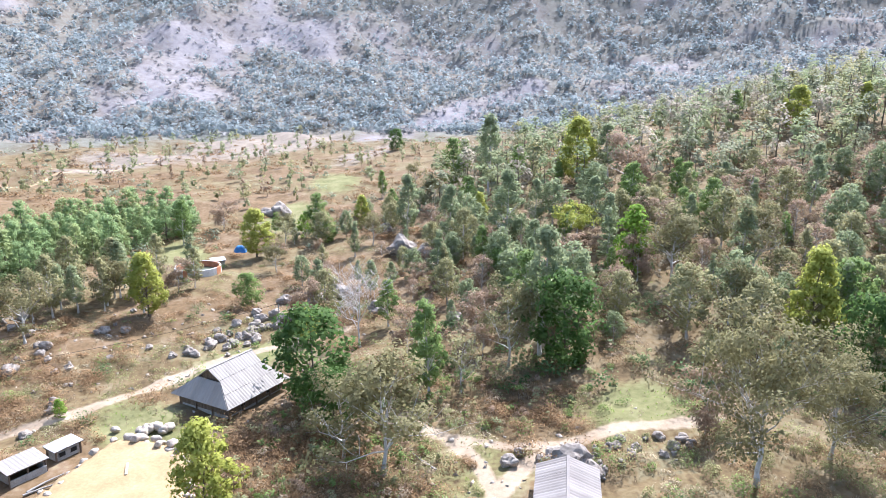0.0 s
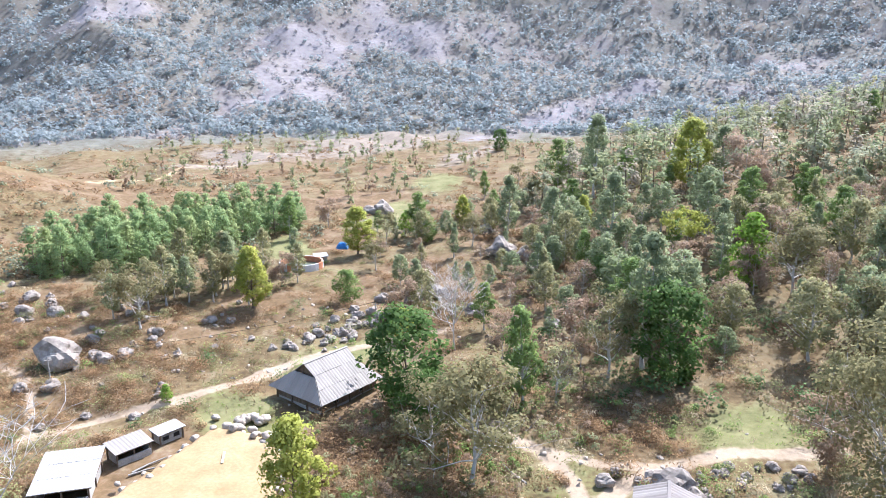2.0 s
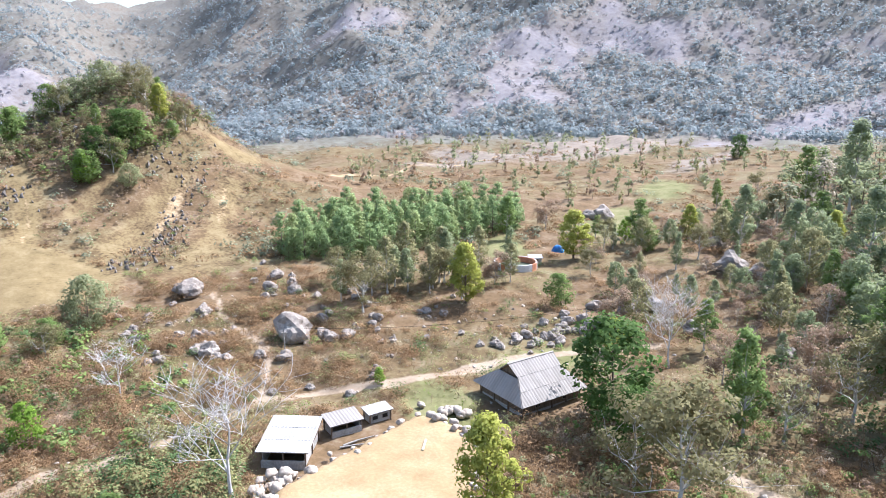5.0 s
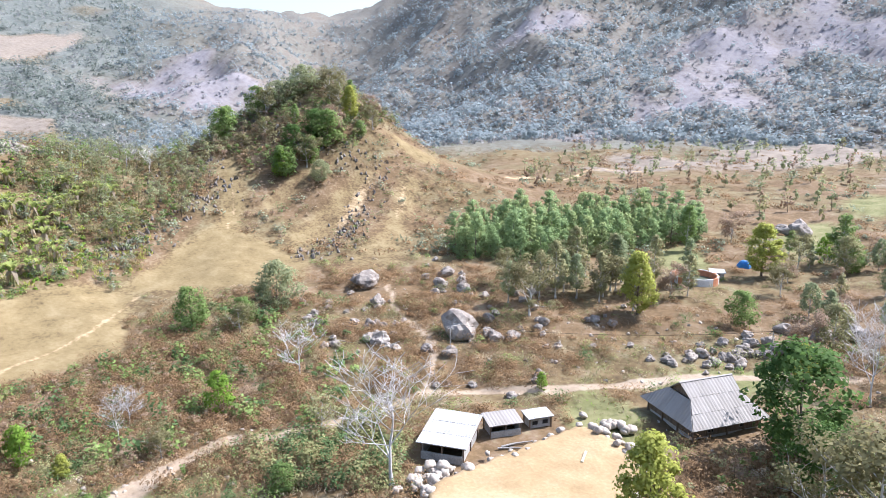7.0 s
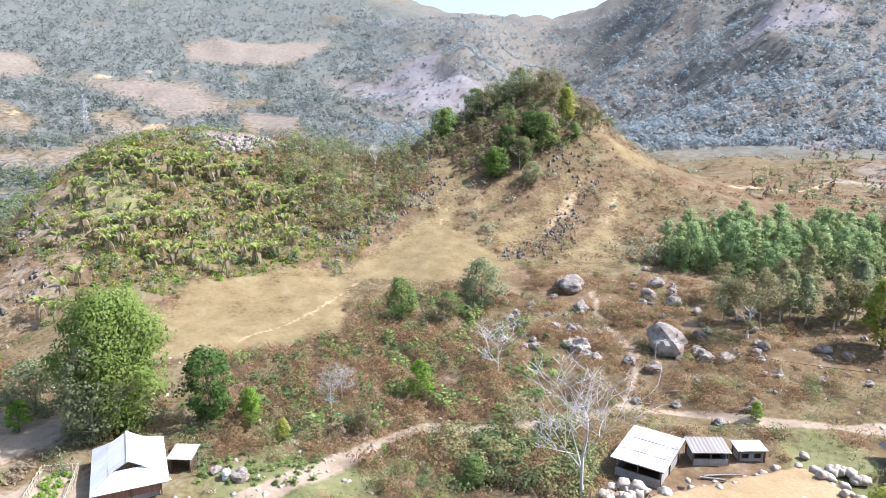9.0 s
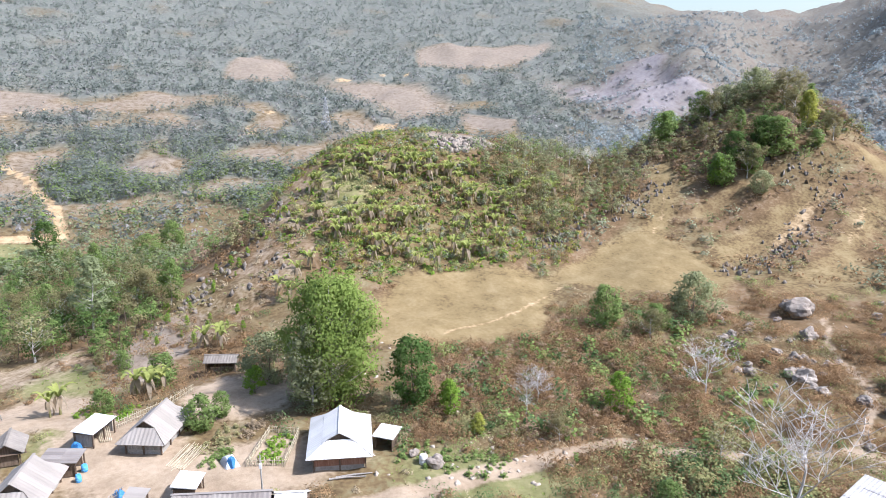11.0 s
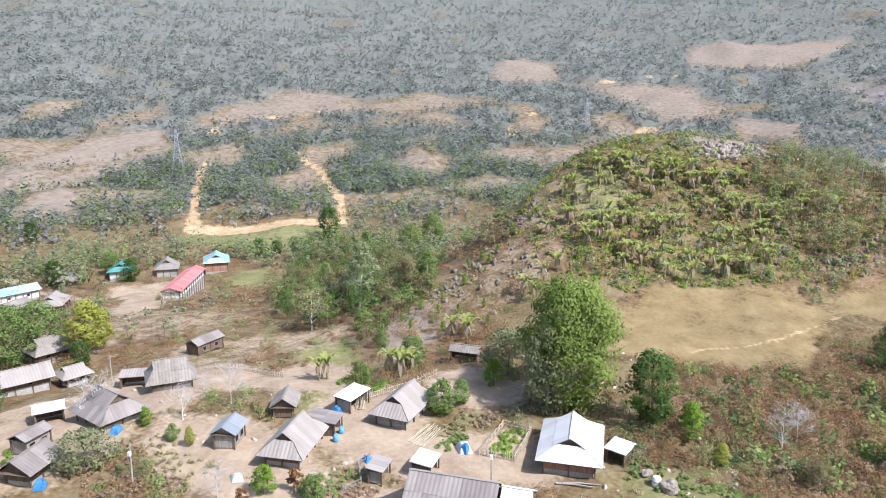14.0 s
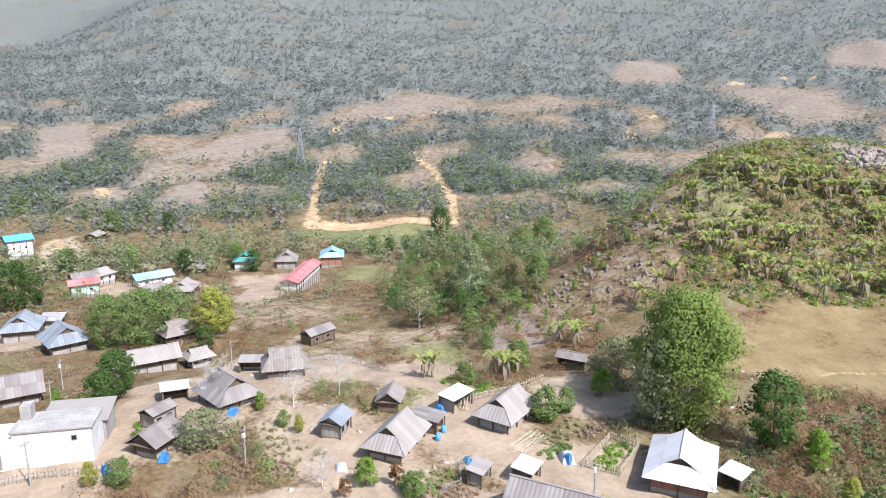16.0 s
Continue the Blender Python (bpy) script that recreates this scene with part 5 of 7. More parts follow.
CLEARINGS = [(-29, 90, 8.5), (-76, 11, 7), (-82, -11, 7), (-73, -22, 7.5), (-63, -2, 8), (-37, 66, 13), (-49, 62, 6), (-46, 72, 6), (12.7, 62.4, 6), (-92, -47, 6), (-75, -48, 6), (-61, -48, 6), (-58, -58, 8), (-68, -78, 7), (-90, -74, 9), (-97, -100, 8), (-108, -122, 9), (-214, -116, 14), (-198, -107, 13), (-213, -129, 14), (-226, -122, 10), (-240, -128, 9), (-254, -120, 9), (-246, -137, 8), (-236, -150, 8), (-200, -166, 9), (-180, -176, 8), (-220, -250, 9), (-52, 143, 5)]


def spots_in(poly, count, seed, gap):
    rs = np.random.RandomState(seed)
    xs, ys = [p[0] for p in poly], [p[1] for p in poly]
    x, y = rs.uniform(min(xs), max(xs), count * 8), rs.uniform(min(ys), max(ys), count * 8)
    cov = ground_cover(x, y)
    bare = np.maximum.reduce([cov[0], cov[1], cov[2], cov[3] * 0.9])
    done = np.zeros((0, 2))
    for k in range(len(x)):
        if len(done) >= count:
            break
        if bare[k] > 0.35 or not inside(x[k], y[k], poly) or any((x[k] - a) ** 2 + (y[k] - b) ** 2 < c * c for a, b, c in CLEARINGS):
            continue
        if len(done) and np.min(np.sum((done - [x[k], y[k]]) ** 2, 1)) < gap * gap:
            continue
        done = np.vstack([done, [x[k], y[k]]])
    return done


def woods(name, label, poly, mats, count, low, high, wide, seed, gap=3.0, quads=90, leaf=0.6):
    """A wood of many trees in one mesh: thin pale stems and clumped crowns."""
    rs = np.random.RandomState(seed)
    spots = spots_in(poly, count, seed, gap)
    z = land(spots[:, 0], spots[:, 1])
    vs, idx, segs = [], [], []
    for (x, y), g in zip(spots, z):
        h = rs.uniform(low, high)
        w = h * wide * rs.uniform(0.75, 1.3)
        n = rs.randint(12, 18) if h > 3.5 else rs.randint(4, 7)
        sharp, belly = rs.uniform(0.45, 0.9), rs.uniform(0.25, 0.5)
        t = rs.beta(1.15, 1.15, n)
        prof = np.where(t < belly, 0.45 + 0.55 * t / belly, np.clip(1 - (t - belly) / (1 - belly), 0, 1) ** sharp)
        a, u = rs.uniform(0, 6.283, n), np.sqrt(rs.uniform(0.2, 1, n))
        rad = 0.42 * w * u * prof
        c = np.stack([x + rad * np.cos(a), y + rad * np.sin(a), g + h * (0.14 + 0.83 * t)], 1)
        per = quads // n
        core = np.repeat(c, per, 0)
        off = rs.normal(0, 1, (n * per, 3)) + [0, 0, 0.25]
        off *= rs.uniform(0.5, 1.05, (n * per, 1)) / np.linalg.norm(off, axis=1, keepdims=True)
        c = core + off * [0.17 * w, 0.17 * w, 0.085 * h]
        vs.append(leaf_quads(rs, c, leaf * (0.75 + 0.03 * h), 0.4, out=off * 0.7 + (core - [x, y, g + 0.45 * h]) / w * 1.8))
        hue = rs.randint(len(mats))
        idx += [hue] * (n * per)
        top = np.array([x + rs.normal(0, 0.4), y + rs.normal(0, 0.4), g + h * 0.75])
        segs.append((np.array([x, y, g - 0.2]), top, 0.015 * h, 0.006 * h))
    tv, tf = tubes(segs, 4)
    v = np.vstack(vs)
    nq = len(v) // 4
    me = mesh_from(name, np.vstack([v, np.hstack([tv, np.zeros_like(tv)])]), np.vstack([quad_ids(nq), np.array(tf) + len(v)]), mats[0])
    for m in [*mats[1:], M_BARK]:
        me.materials.append(m)
    me.polygons.foreach_set("material_index", np.array(idx + [len(mats)] * len(tf), np.int32))
    return tagged(new(name, me), label, "woods", kind="stuff")


for k, (x, y) in enumerate(spots_in([(-105, 124), (-85, 133), (-77, 152), (-64, 172), (-71, 192), (-92, 182), (-112, 160), (-111, 140)], 125, 5, 2.9)):
    tree("plume_pale" if k % 3 == 1 else "plume", round(x, 1), round(y, 1), 5.6 + (k * 37 % 11) * 0.55, k * 53, 0.9 + (k * 29 % 7) * 0.05, group="plantation block")
WOOD_KINDS = ["oval", "tall", "oval_dusty", "dry_oval", "spire", "spire_olive", "dry_oval", "tall_green", "oval", "oval_dusty", "rusty"]


def grove(poly, count, low, high, seed, gap, group, kinds):
    """Single trees of mixed kinds scattered over a piece of land."""
    rs = np.random.RandomState(seed)
    for x, y in spots_in(poly, count, seed, gap):
        kind = kinds[rs.randint(len(kinds))]
        h = rs.uniform(low, high) * (0.7 if kind in ("dry_oval", "rusty") else 1.0)
        tree(kind, round(x, 1), round(y, 1), round(h, 1), rs.randint(360), rs.uniform(0.85, 1.15), group=group)


grove([(30, 100), (62, 88), (118, 160), (-5, 172), (-6, 150), (0, 120)], 125, 6.0, 13.0, 6, 4.8, "mixed woods on the eastern slope", WOOD_KINDS)
woods("slope_woods", "mixed woods on the upper eastern slope, paled for haze", [(118, 160), (150, 200), (230, 330), (90, 340), (20, 270), (-4, 200), (-5, 172)], [M_HAZELEAF, M_HAZELEAF, M_HAZESTRAW, M_GREY, M_OLIVE, M_DUSTY], 330, 7.0, 16.0, 0.62, 26, 4.6, 330, 0.5)
grove([(-22, 118), (-5, 92), (30, 98), (10, 150), (-8, 190), (-36, 190), (-40, 150)], 60, 4.0, 9.0, 7, 4.6, "dry woods behind the farmhouse", WOOD_KINDS + ["dry_oval", "dry_oval"])
grove([(36, 84), (70, 76), (80, 110), (40, 108)], 30, 4.5, 9.0, 8, 3.6, "olive thicket by the meadow", ["oval", "oval_dusty", "dry_oval", "oval"])
woods("thicket", "olive and green undergrowth below the farmhouse", [(-26, 60), (-20, 50), (3, 50), (2, 66), (-2, 76), (14, 78), (14, 95), (-4, 98), (-22, 84)], [M_OLIVE, M_OLIVE, M_GREEN, M_RUST, M_TAN, M_GREY], 230, 1.2, 3.2, 1.1, 15, 1.7, 120, 0.2)
woods("thicket", "dry undergrowth on the eastern slope", [(30, 90), (70, 80), (150, 190), (60, 230), (-4, 190), (-22, 118)], [M_OLIVE, M_HAZESTRAW, M_RUST, M_TAN, M_GREY, M_DUSTY, M_TAN], 720, 1.4, 3.6, 1.2, 16, 2.3, 110, 0.24)
woods("thicket", "rust and grey thicket on the stony hills", [(-128, 104), (-150, 92), (-176, 104), (-205, 120), (-200, 172), (-160, 182), (-120, 150)], [M_RUST, M_TAN, M_RUST, M_OLIVE, M_GREY], 420, 1.0, 2.6, 1.4, 17, 1.9, 80, 0.22)
woods("thicket", "green thicket in the dry gully", [(-118, 56), (-122, 80), (-96, 84), (-84, 66), (-66, 56), (-62, 40), (-78, 30), (-104, 26), (-108, 44)], [M_RUST, M_RUST, M_OLIVE, M_GREEN, M_RUST, M_TAN], 280, 1.0, 2.6, 1.3, 18, 1.7, 90, 0.2)
woods("valley_trees", "scattered trees on the far flats", [(-150, 195), (-60, 205), (-20, 240), (10, 330), (-60, 440), (-220, 380)], [M_OLIVE, M_GREY, M_RUST, M_GREY], 190, 3, 8, 0.6, 9, 6)
woods("hill_thicket", "green thicket on the rocky hill", [(-172, 116), (-160, 146), (-172, 175), (-205, 170), (-218, 135), (-195, 112)], [M_GREEN, M_OLIVE, M_GREY, M_OLIVEDARK, M_GREEN, M_RUST, M_OLIVEDARK], 420, 2.0, 5.2, 0.95, 10, 1.9, 190, 0.28)
woods("hill_thicket", "grey thicket on the saddle", [(-158, 70), (-166, 62), (-190, 60), (-218, 100), (-190, 118), (-176, 104), (-164, 90)], [M_OLIVEDARK, M_GREEN, M_GREY, M_OLIVEDARK, M_GREY], 250, 3.0, 7.0, 0.9, 11, 2.2, 230, 0.28)
woods("thicket", "brown and green thicket on the crest of the banana hill", [(-168, 2), (-174, 14), (-187, 14), (-186, -2), (-176, -8), (-166, -4)], [M_OLIVEDARK, M_RUST, M_GREEN, M_OLIVEDARK], 46, 2.0, 4.6, 0.95, 19, 1.9, 170, 0.26)
woods("gully_woods", "mixed woods in the gully below the banana hill", [(-118, -24), (-150, -16), (-215, -40), (-300, -45), (-300, -95), (-200, -78), (-150, -54)], [M_GREEN, M_DARK, M_OLIVEDARK, M_GREEN, M_OLIVEDARK, M_DARK], 400, 3.5, 9.0, 0.8, 12, 2.9, 320, 0.29)
woods("hill_thicket", "trees on the shoulder of the banana hill", [(-165, -4), (-200, -4), (-235, 14), (-235, -20), (-190, -30)], [M_GREEN, M_OLIVE, M_RUST], 70, 3, 7, 0.8, 13, 3.0, 220, 0.34)
woods("village_trees", "mixed trees round the lower village", [(-130, -66), (-200, -88), (-262, -160), (-225, -250), (-150, -200), (-125, -110)], [M_OLIVE, M_OLIVEDARK, M_TAN, M_GREEN, M_RUST, M_GREY], 170, 3.0, 7.0, 0.8, 14, 5, 300, 0.25)


def scrub(name, label, mat, count, r0, r1, w, h, n, leaf, upright, seed, keep, az0=-36, az1=142, grass=0.75):
    """Many low bushes in one mesh, thinning out on open ground."""
    rs = np.random.RandomState(seed)
    a = np.radians(rs.uniform(az0, az1, count * 3))
    r = np.exp(rs.uniform(math.log(r0), math.log(r1), count * 3)) if r1 / r0 > 3 else np.sqrt(rs.uniform(r0 * r0, r1 * r1, count * 3))
    x, y = -r * np.sin(a), r * np.cos(a)
    cov = ground_cover(x, y)
    bare = np.maximum.reduce([cov[0], cov[1], cov[2], cov[3] * grass])
    for cx, cy, cr in CLEARINGS:
        bare = np.maximum(bare, np.hypot(x - cx, y - cy) < cr)
    ok = (bare < rs.uniform(0.1, 0.6, len(x))) & (keep(x, y) > rs.uniform(0, 1, len(x)))
    x, y = x[ok][:count], y[ok][:count]
    z = land(x, y)
    vs = []
    for k in range(len(x)):
        s = rs.uniform(0.55, 1.35)
        vs.append(bush_quads(rs, x[k], y[k], z[k] - 0.1, w * s, h * s * rs.uniform(0.8, 1.2), n, leaf * (0.8 + 0.3 * s), upright))
    v = np.vstack(vs)
    return tagged(new(name, mesh_from(name, v, quad_ids(len(v) // 4), mat)), label, "scrub", kind="stuff")


def patchy(scale, seed, bias):
    return lambda x, y: np.clip(bias + 0.7 * waves(x, y, scale, seed), 0, 1)


def shrubs(name, label, mat, count, r0, r1, w, h, n, leaf, seed, keep, az0=-36, az1=142, long=1.5, grass=0.75, flat=0.45):
    """Many rounded, lobed bushes in one mesh, their leaves on the skin of each lobe."""
    rs = np.random.RandomState(seed)
    a = np.radians(rs.uniform(az0, az1, count * 6))
    r = np.sqrt(rs.uniform(r0 * r0, r1 * r1, count * 6)) if r1 < 2.2 * r0 else np.exp(rs.uniform(math.log(r0), math.log(r1), count * 6))
    x, y = -r * np.sin(a), r * np.cos(a)
    cov = ground_cover(x, y)
    bare = np.maximum.reduce([cov[0], cov[1], cov[2], cov[3] * grass])
    for cx, cy, cr in CLEARINGS:
        bare = np.maximum(bare, np.hypot(x - cx, y - cy) < cr)
    ok = (bare < rs.uniform(0.1, 0.7, len(x))) & (keep(x, y) > rs.uniform(0, 1, len(x)))
    x, y = x[ok][:count], y[ok][:count]
    m = len(x)
    s = rs.uniform(0.5, 1.5, m) ** 1.2
    lobes = 4
    la, lr = rs.uniform(0, 6.283, (m, lobes)), rs.uniform(0.05, 0.34, (m, lobes))
    lh = rs.uniform(0.55, 1.0, (m, lobes))
    pick = rs.randint(lobes, size=(m, n))
    rows = np.arange(m)[:, None]
    d = rs.normal(0, 1, (m, n, 3))
    d[..., 2] = np.abs(d[..., 2]) * 0.9 - 0.15
    d /= np.linalg.norm(d, axis=2, keepdims=True)
    rad = (w * s)[:, None] * 0.28 * rs.uniform(0.55, 1.08, (m, n))
    cx = x[:, None] + (w * s)[:, None] * lr[rows, pick] * np.cos(la[rows, pick]) + d[..., 0] * rad
    cy = y[:, None] + (w * s)[:, None] * lr[rows, pick] * np.sin(la[rows, pick]) + d[..., 1] * rad
    top = (h * s)[:, None] * lh[rows, pick]
    z = land(x, y)
    cz = z[:, None] + top * (0.42 + 0.58 * d[..., 2])
    c = np.stack([cx, cy, cz], -1).reshape(-1, 3)
    v = leaf_quads(rs, c, leaf * np.repeat(0.75 + 0.25 * s, n), flat, long, out=d.reshape(-1, 3), lift=0.8)
    return tagged(new(name, mesh_from(name, v, quad_ids(len(c)), mat)), label, "scrub", kind="stuff")


shrubs("dry_scrub", "rust brown leafless scrub over the slopes", M_BUSH_RUST, 1500, 52, 170, 4.4, 1.5, 220, 0.085, 21, brush, long=4.0, flat=0.8)
shrubs("dry_scrub", "rust brown brush over the middle slope", M_BUSH_RUST, 520, 75, 150, 4.6, 1.3, 220, 0.085, 41, lambda x, y: mats_of(18, 71, 0.6)(x, y) * blob(x, y, -80, 75, 45, 34, 130), 20, 85, long=4.0, flat=0.8)
shrubs("green_scrub", "low olive brush over the middle slope", M_BUSH_OLIVE, 380, 70, 150, 4.0, 0.7, 110, 0.12, 42, lambda x, y: mats_of(16, 72, 0.5)(x, y) * blob(x, y, -78, 72, 50, 40, 130), 20, 90, flat=0.5)
shrubs("tan_scrub", "tan dry brush and weeds", M_BUSH_TAN, 700, 52, 190, 3.2, 0.7, 90, 0.08, 23, lambda x, y: mats_of(25, 63, 0.4)(x, y) * (1 - 0.6 * blob(x, y, -85, -35, 45, 50)), long=4.2, flat=0.8)
shrubs("green_scrub", "rounded olive green bushes", M_BUSH_OLIVE, 850, 52, 190, 3.6, 1.5, 120, 0.14, 24, mats_of(34, 64, 0.5), flat=0.5)
shrubs("green_scrub", "rounded mid green bushes", M_BUSH_GREEN, 340, 52, 200, 3.0, 1.6, 130, 0.14, 25, mats_of(26, 65, 0.3), flat=0.5)
shrubs("green_scrub", "dark green leafy bushes", M_BUSH_DARK, 200, 52, 200, 3.0, 1.7, 130, 0.15, 29, mats_of(22, 68, 0.2), flat=0.5)
shrubs("green_scrub", "dark olive thicket beside the shed", M_BUSH_DARK, 45, 60, 90, 3.2, 2.2, 110, 0.22, 34, lambda x, y: 1.0 * (np.hypot(x + 60, y - 52) < 8), 40, 60)
shrubs("dry_scrub", "dry olive thicket beside the shed", M_BUSH_OLIVE, 60, 60, 90, 3.4, 2.4, 110, 0.22, 35, lambda x, y: 1.0 * (np.hypot(x + 60, y - 54) < 11), 40, 60)
shrubs("dry_scrub", "rust brown scrub on the far flats", M_BUSH_RUST, 2600, 165, 420, 6.4, 1.4, 50, 0.3, 22, mats_of(70, 62, 0.5), long=1.8, flat=0.6)
shrubs("green_scrub", "grey green bushes on the far flats", M_BUSH_GREY, 1100, 165, 430, 5.0, 2.4, 40, 0.42, 26, mats_of(50, 66, 0.25), flat=0.5)
shrubs("green_scrub", "green bushes along the dry gully", M_BUSH_GREEN, 110, 80, 140, 2.9, 1.9, 48, 0.34, 36, lambda x, y: 1.0 * (np.hypot(x + 96, y - 52) < 28), 40, 85)
shrubs("green_scrub", "dark bushes along the dry gully", M_BUSH_DARK, 80, 80, 140, 2.8, 2.0, 50, 0.34, 37, lambda x, y: 1.0 * (np.hypot(x + 96, y - 52) < 28), 40, 85)
shrubs("green_scrub", "dark thicket under the eastern trees", M_BUSH_DARK, 170, 85, 240, 3.6, 2.4, 80, 0.28, 38, mats_of(30, 70, 0.4), -36, 0)
scrub("dry_weeds", "thin dry weeds over the open ground", M_TAN, 1500, 52, 170, 1.5, 0.5, 12, 0.24, 1, 33, patchy(25, 69, 0.6))


scrub("grass_tufts", "dry straw coloured grass tufts", M_TAN, 3600, 50, 130, 0.9, 0.35, 8, 0.2, 1, 27, patchy(20, 67, 0.7), grass=0.2)
scrub("grass_tufts", "green grass tufts and weeds", M_BRIGHT, 2000, 50, 130, 0.8, 0.3, 8, 0.18, 1, 28, lambda x, y: np.clip(0.15 + ground_cover(x, y)[3], 0, 1), grass=0.0)


def far_woods(name, label, mat, count, r0, r1, az0, az1, w, h, n, leaf, seed, keep):
    rs = np.random.RandomState(seed)
    a = np.radians(rs.uniform(az0, az1, count * 3))
    r = np.exp(rs.uniform(math.log(r0), math.log(r1), count * 3))
    x, y = -r * np.sin(a), r * np.cos(a)
    cov = ground_cover(x, y)
    bare = np.maximum.reduce([cov[0], cov[2], cov[3], cov[4]])
    for cx, cy, cr in CLEARINGS:
        bare = np.maximum(bare, np.hypot(x - cx, y - cy) < cr * 1.5)
    ok = (bare < rs.uniform(0.05, 0.6, len(x))) & (keep(x, y, cov) > rs.uniform(0, 1, len(x)))
    x, y = x[ok][:count], y[ok][:count]
    m = len(x)
    z, s = land(x, y), rs.uniform(0.55, 1.4, m)
    t, b, u = rs.uniform(0.1, 1, (m, n)), rs.uniform(0, 6.283, (m, n)), rs.uniform(0.2, 1, (m, n)) ** 0.5
    rad = w * 0.5 * s[:, None] * u * np.sqrt(np.clip(1.08 - (2 * t - 0.9) ** 2, 0.05, 1))
    c = np.stack([x[:, None] + rad * np.cos(b), y[:, None] + rad * np.sin(b), z[:, None] + t * h * s[:, None]], -1).reshape(-1, 3)
    hub = np.repeat(np.stack([x, y, z + 0.35 * h], 1), n, 0)
    v = leaf_quads(rs, c, leaf * 1.25, 0.35, 1.3, out=c - hub)
    return tagged(new(name, mesh_from(name, v, quad_ids(len(c)), mat)), label, "woods", kind="stuff")


far_woods("far_woods", "forest on the western mountain, its green greyed for haze", M_HAZEWEST, 18500, 330, 1900, 64, 144, 8, 9, 12, 1.6, 71, lambda x, y, c: np.clip(c[6] * 1.15 - 0.1, 0.04, 1))
far_woods("far_scrub", "leafless forest on the western mountain, paled for haze", M_HAZEDRY, 6000, 350, 1900, 64, 144, 7, 6, 7, 1.7, 72, lambda x, y, c: np.clip(c[6], 0.25, 1))
far_woods("far_woods", "woods on the northern mountain, blue green with painted haze", M_HAZEFAR, 13500, 455, 1400, -38, 66, 8, 6.5, 13, 1.7, 73, lambda x, y, c: np.clip(1.0 - (c[5] - 0.42) * 2.4, 0.06, 1))
far_woods("far_scrub", "sparse scrub on the screes, greyed for haze", M_HAZEDRY, 8000, 440, 1300, -38, 66, 5, 3, 5, 1.8, 74, lambda x, y, c: np.clip(0.35 + c[5], 0.2, 1))
far_woods("valley_woods", "mixed green woods on the valley floor", M_VALLEY, 1900, 270, 620, 84, 142, 8, 9, 36, 0.85, 75, lambda x, y, c: np.clip(c[6] * 1.3 + 0.15 + (np.hypot(x, y) < 330) * 0.4, 0, 1))
far_woods("valley_woods", "dark green clumps of trees on the valley floor", M_GREEN, 600, 270, 560, 84, 142, 8, 8, 36, 0.85, 76, lambda x, y, c: np.clip(c[6] * 1.3 - 0.2 + (np.hypot(x, y) < 330) * 0.4, 0, 1))
# ---------------------------------------------------------------- banana plants
def banana_mesh(seed):
    rs = np.random.RandomState(seed)
    vs, fs = [], []
    for k in range(11):
        hang = k >= 7
        a = k * 2.4 + rs.uniform(-0.4, 0.4)
        out = np.array([math.cos(a), math.sin(a), 0])
        side = np.array([-math.sin(a), math.cos(a), 0])
        length, wide = rs.uniform(1.5, 2.3), rs.uniform(0.38, 0.55)
        base = len(vs)
        for s in range(6):
            u = s / 5
            rise = (1.4 * u - 1.05 * u * u) * length if not hang else (0.1 * u - 0.9 * u * u) * length * 0.9
            p = np.array([0, 0, 1.9]) + out * (0.08 + u * length * ((0.78 if k % 2 else 0.52) if not hang else 0.3)) + [0, 0, rise]
            w = wide * math.sin(math.pi * (0.12 + 0.84 * u)) ** 0.7
            vs += [p + side * w * 0.5 + [0, 0, 0.08], p - side * w * 0.5 + [0, 0, 0.08], p]
        for s in range(5):
            q = base + 3 * s
            fs += [(q, q + 2, q + 5, q + 3), (q + 2, q + 1, q + 4, q + 5)]
    return vs, fs


BANANA_LEAVES = []
for k in range(3):
    v, f = banana_mesh(k + 90)
    me = mesh_from("leaves", v, f, M_BANANA)
    me.materials.append(M_DEADLEAF)
    me.polygons.foreach_set("material_index", np.array([1 if i >= 70 else 0 for i in range(len(f))], np.int32))
    BANANA_LEAVES.append(me)
tv, tf = tubes([(np.zeros(3), np.array([0.03, 0, 1.0]), 0.13, 0.1), (np.array([0.03, 0, 1.0]), np.array([0, 0, 2.0]), 0.1, 0.06)], 6)
BANANA_STEM = mesh_from("stem", tv, tf, M_OLIVE, True)


def banana(x, y, s, turn, k, group="banana grove on the hill"):
    e = thing("banana_plant", "banana plant with ragged yellow green leaves", "plant", Matrix.Translation((x, y, ground_z(x, y) - 0.1)) @ Matrix.Rotation(radians(turn), 4, "Z") @ Matrix.Scale(s, 4), group)
    part("stem", BANANA_STEM, None, e)
    part("leaves", BANANA_LEAVES[k % 3], None, e)


rs = np.random.RandomState(77)
n = 0
while n < 165:
    x, y = rs.uniform(-205, -142), rs.uniform(8, 92)
    if inside(x, y, [(-148, 20), (-144, 50), (-162, 62), (-172, 80), (-180, 78), (-186, 50), (-192, 20), (-172, 8), (-155, 8)]) and rs.uniform() < 0.6 + 0.35 * float(waves(np.array([x]), np.array([y]), 18, 3)[0]):
        banana(x, y, rs.uniform(0.8, 1.75), rs.uniform(0, 360), n)
        n += 1
for k, (x, y, s) in enumerate([(-101.5, -16.5, 1.6), (-102.5, -15, 1.5), (-100.5, -14.6, 1.4), (-100, -26.5, 1.5), (-99, -27.5, 1.3), (-104, -13.4, 1.3), (-108, 3, 1.4), (-110, 5, 1.5)]):
    banana(x, y, s, 50 * k, k, "banana clump behind the houses")
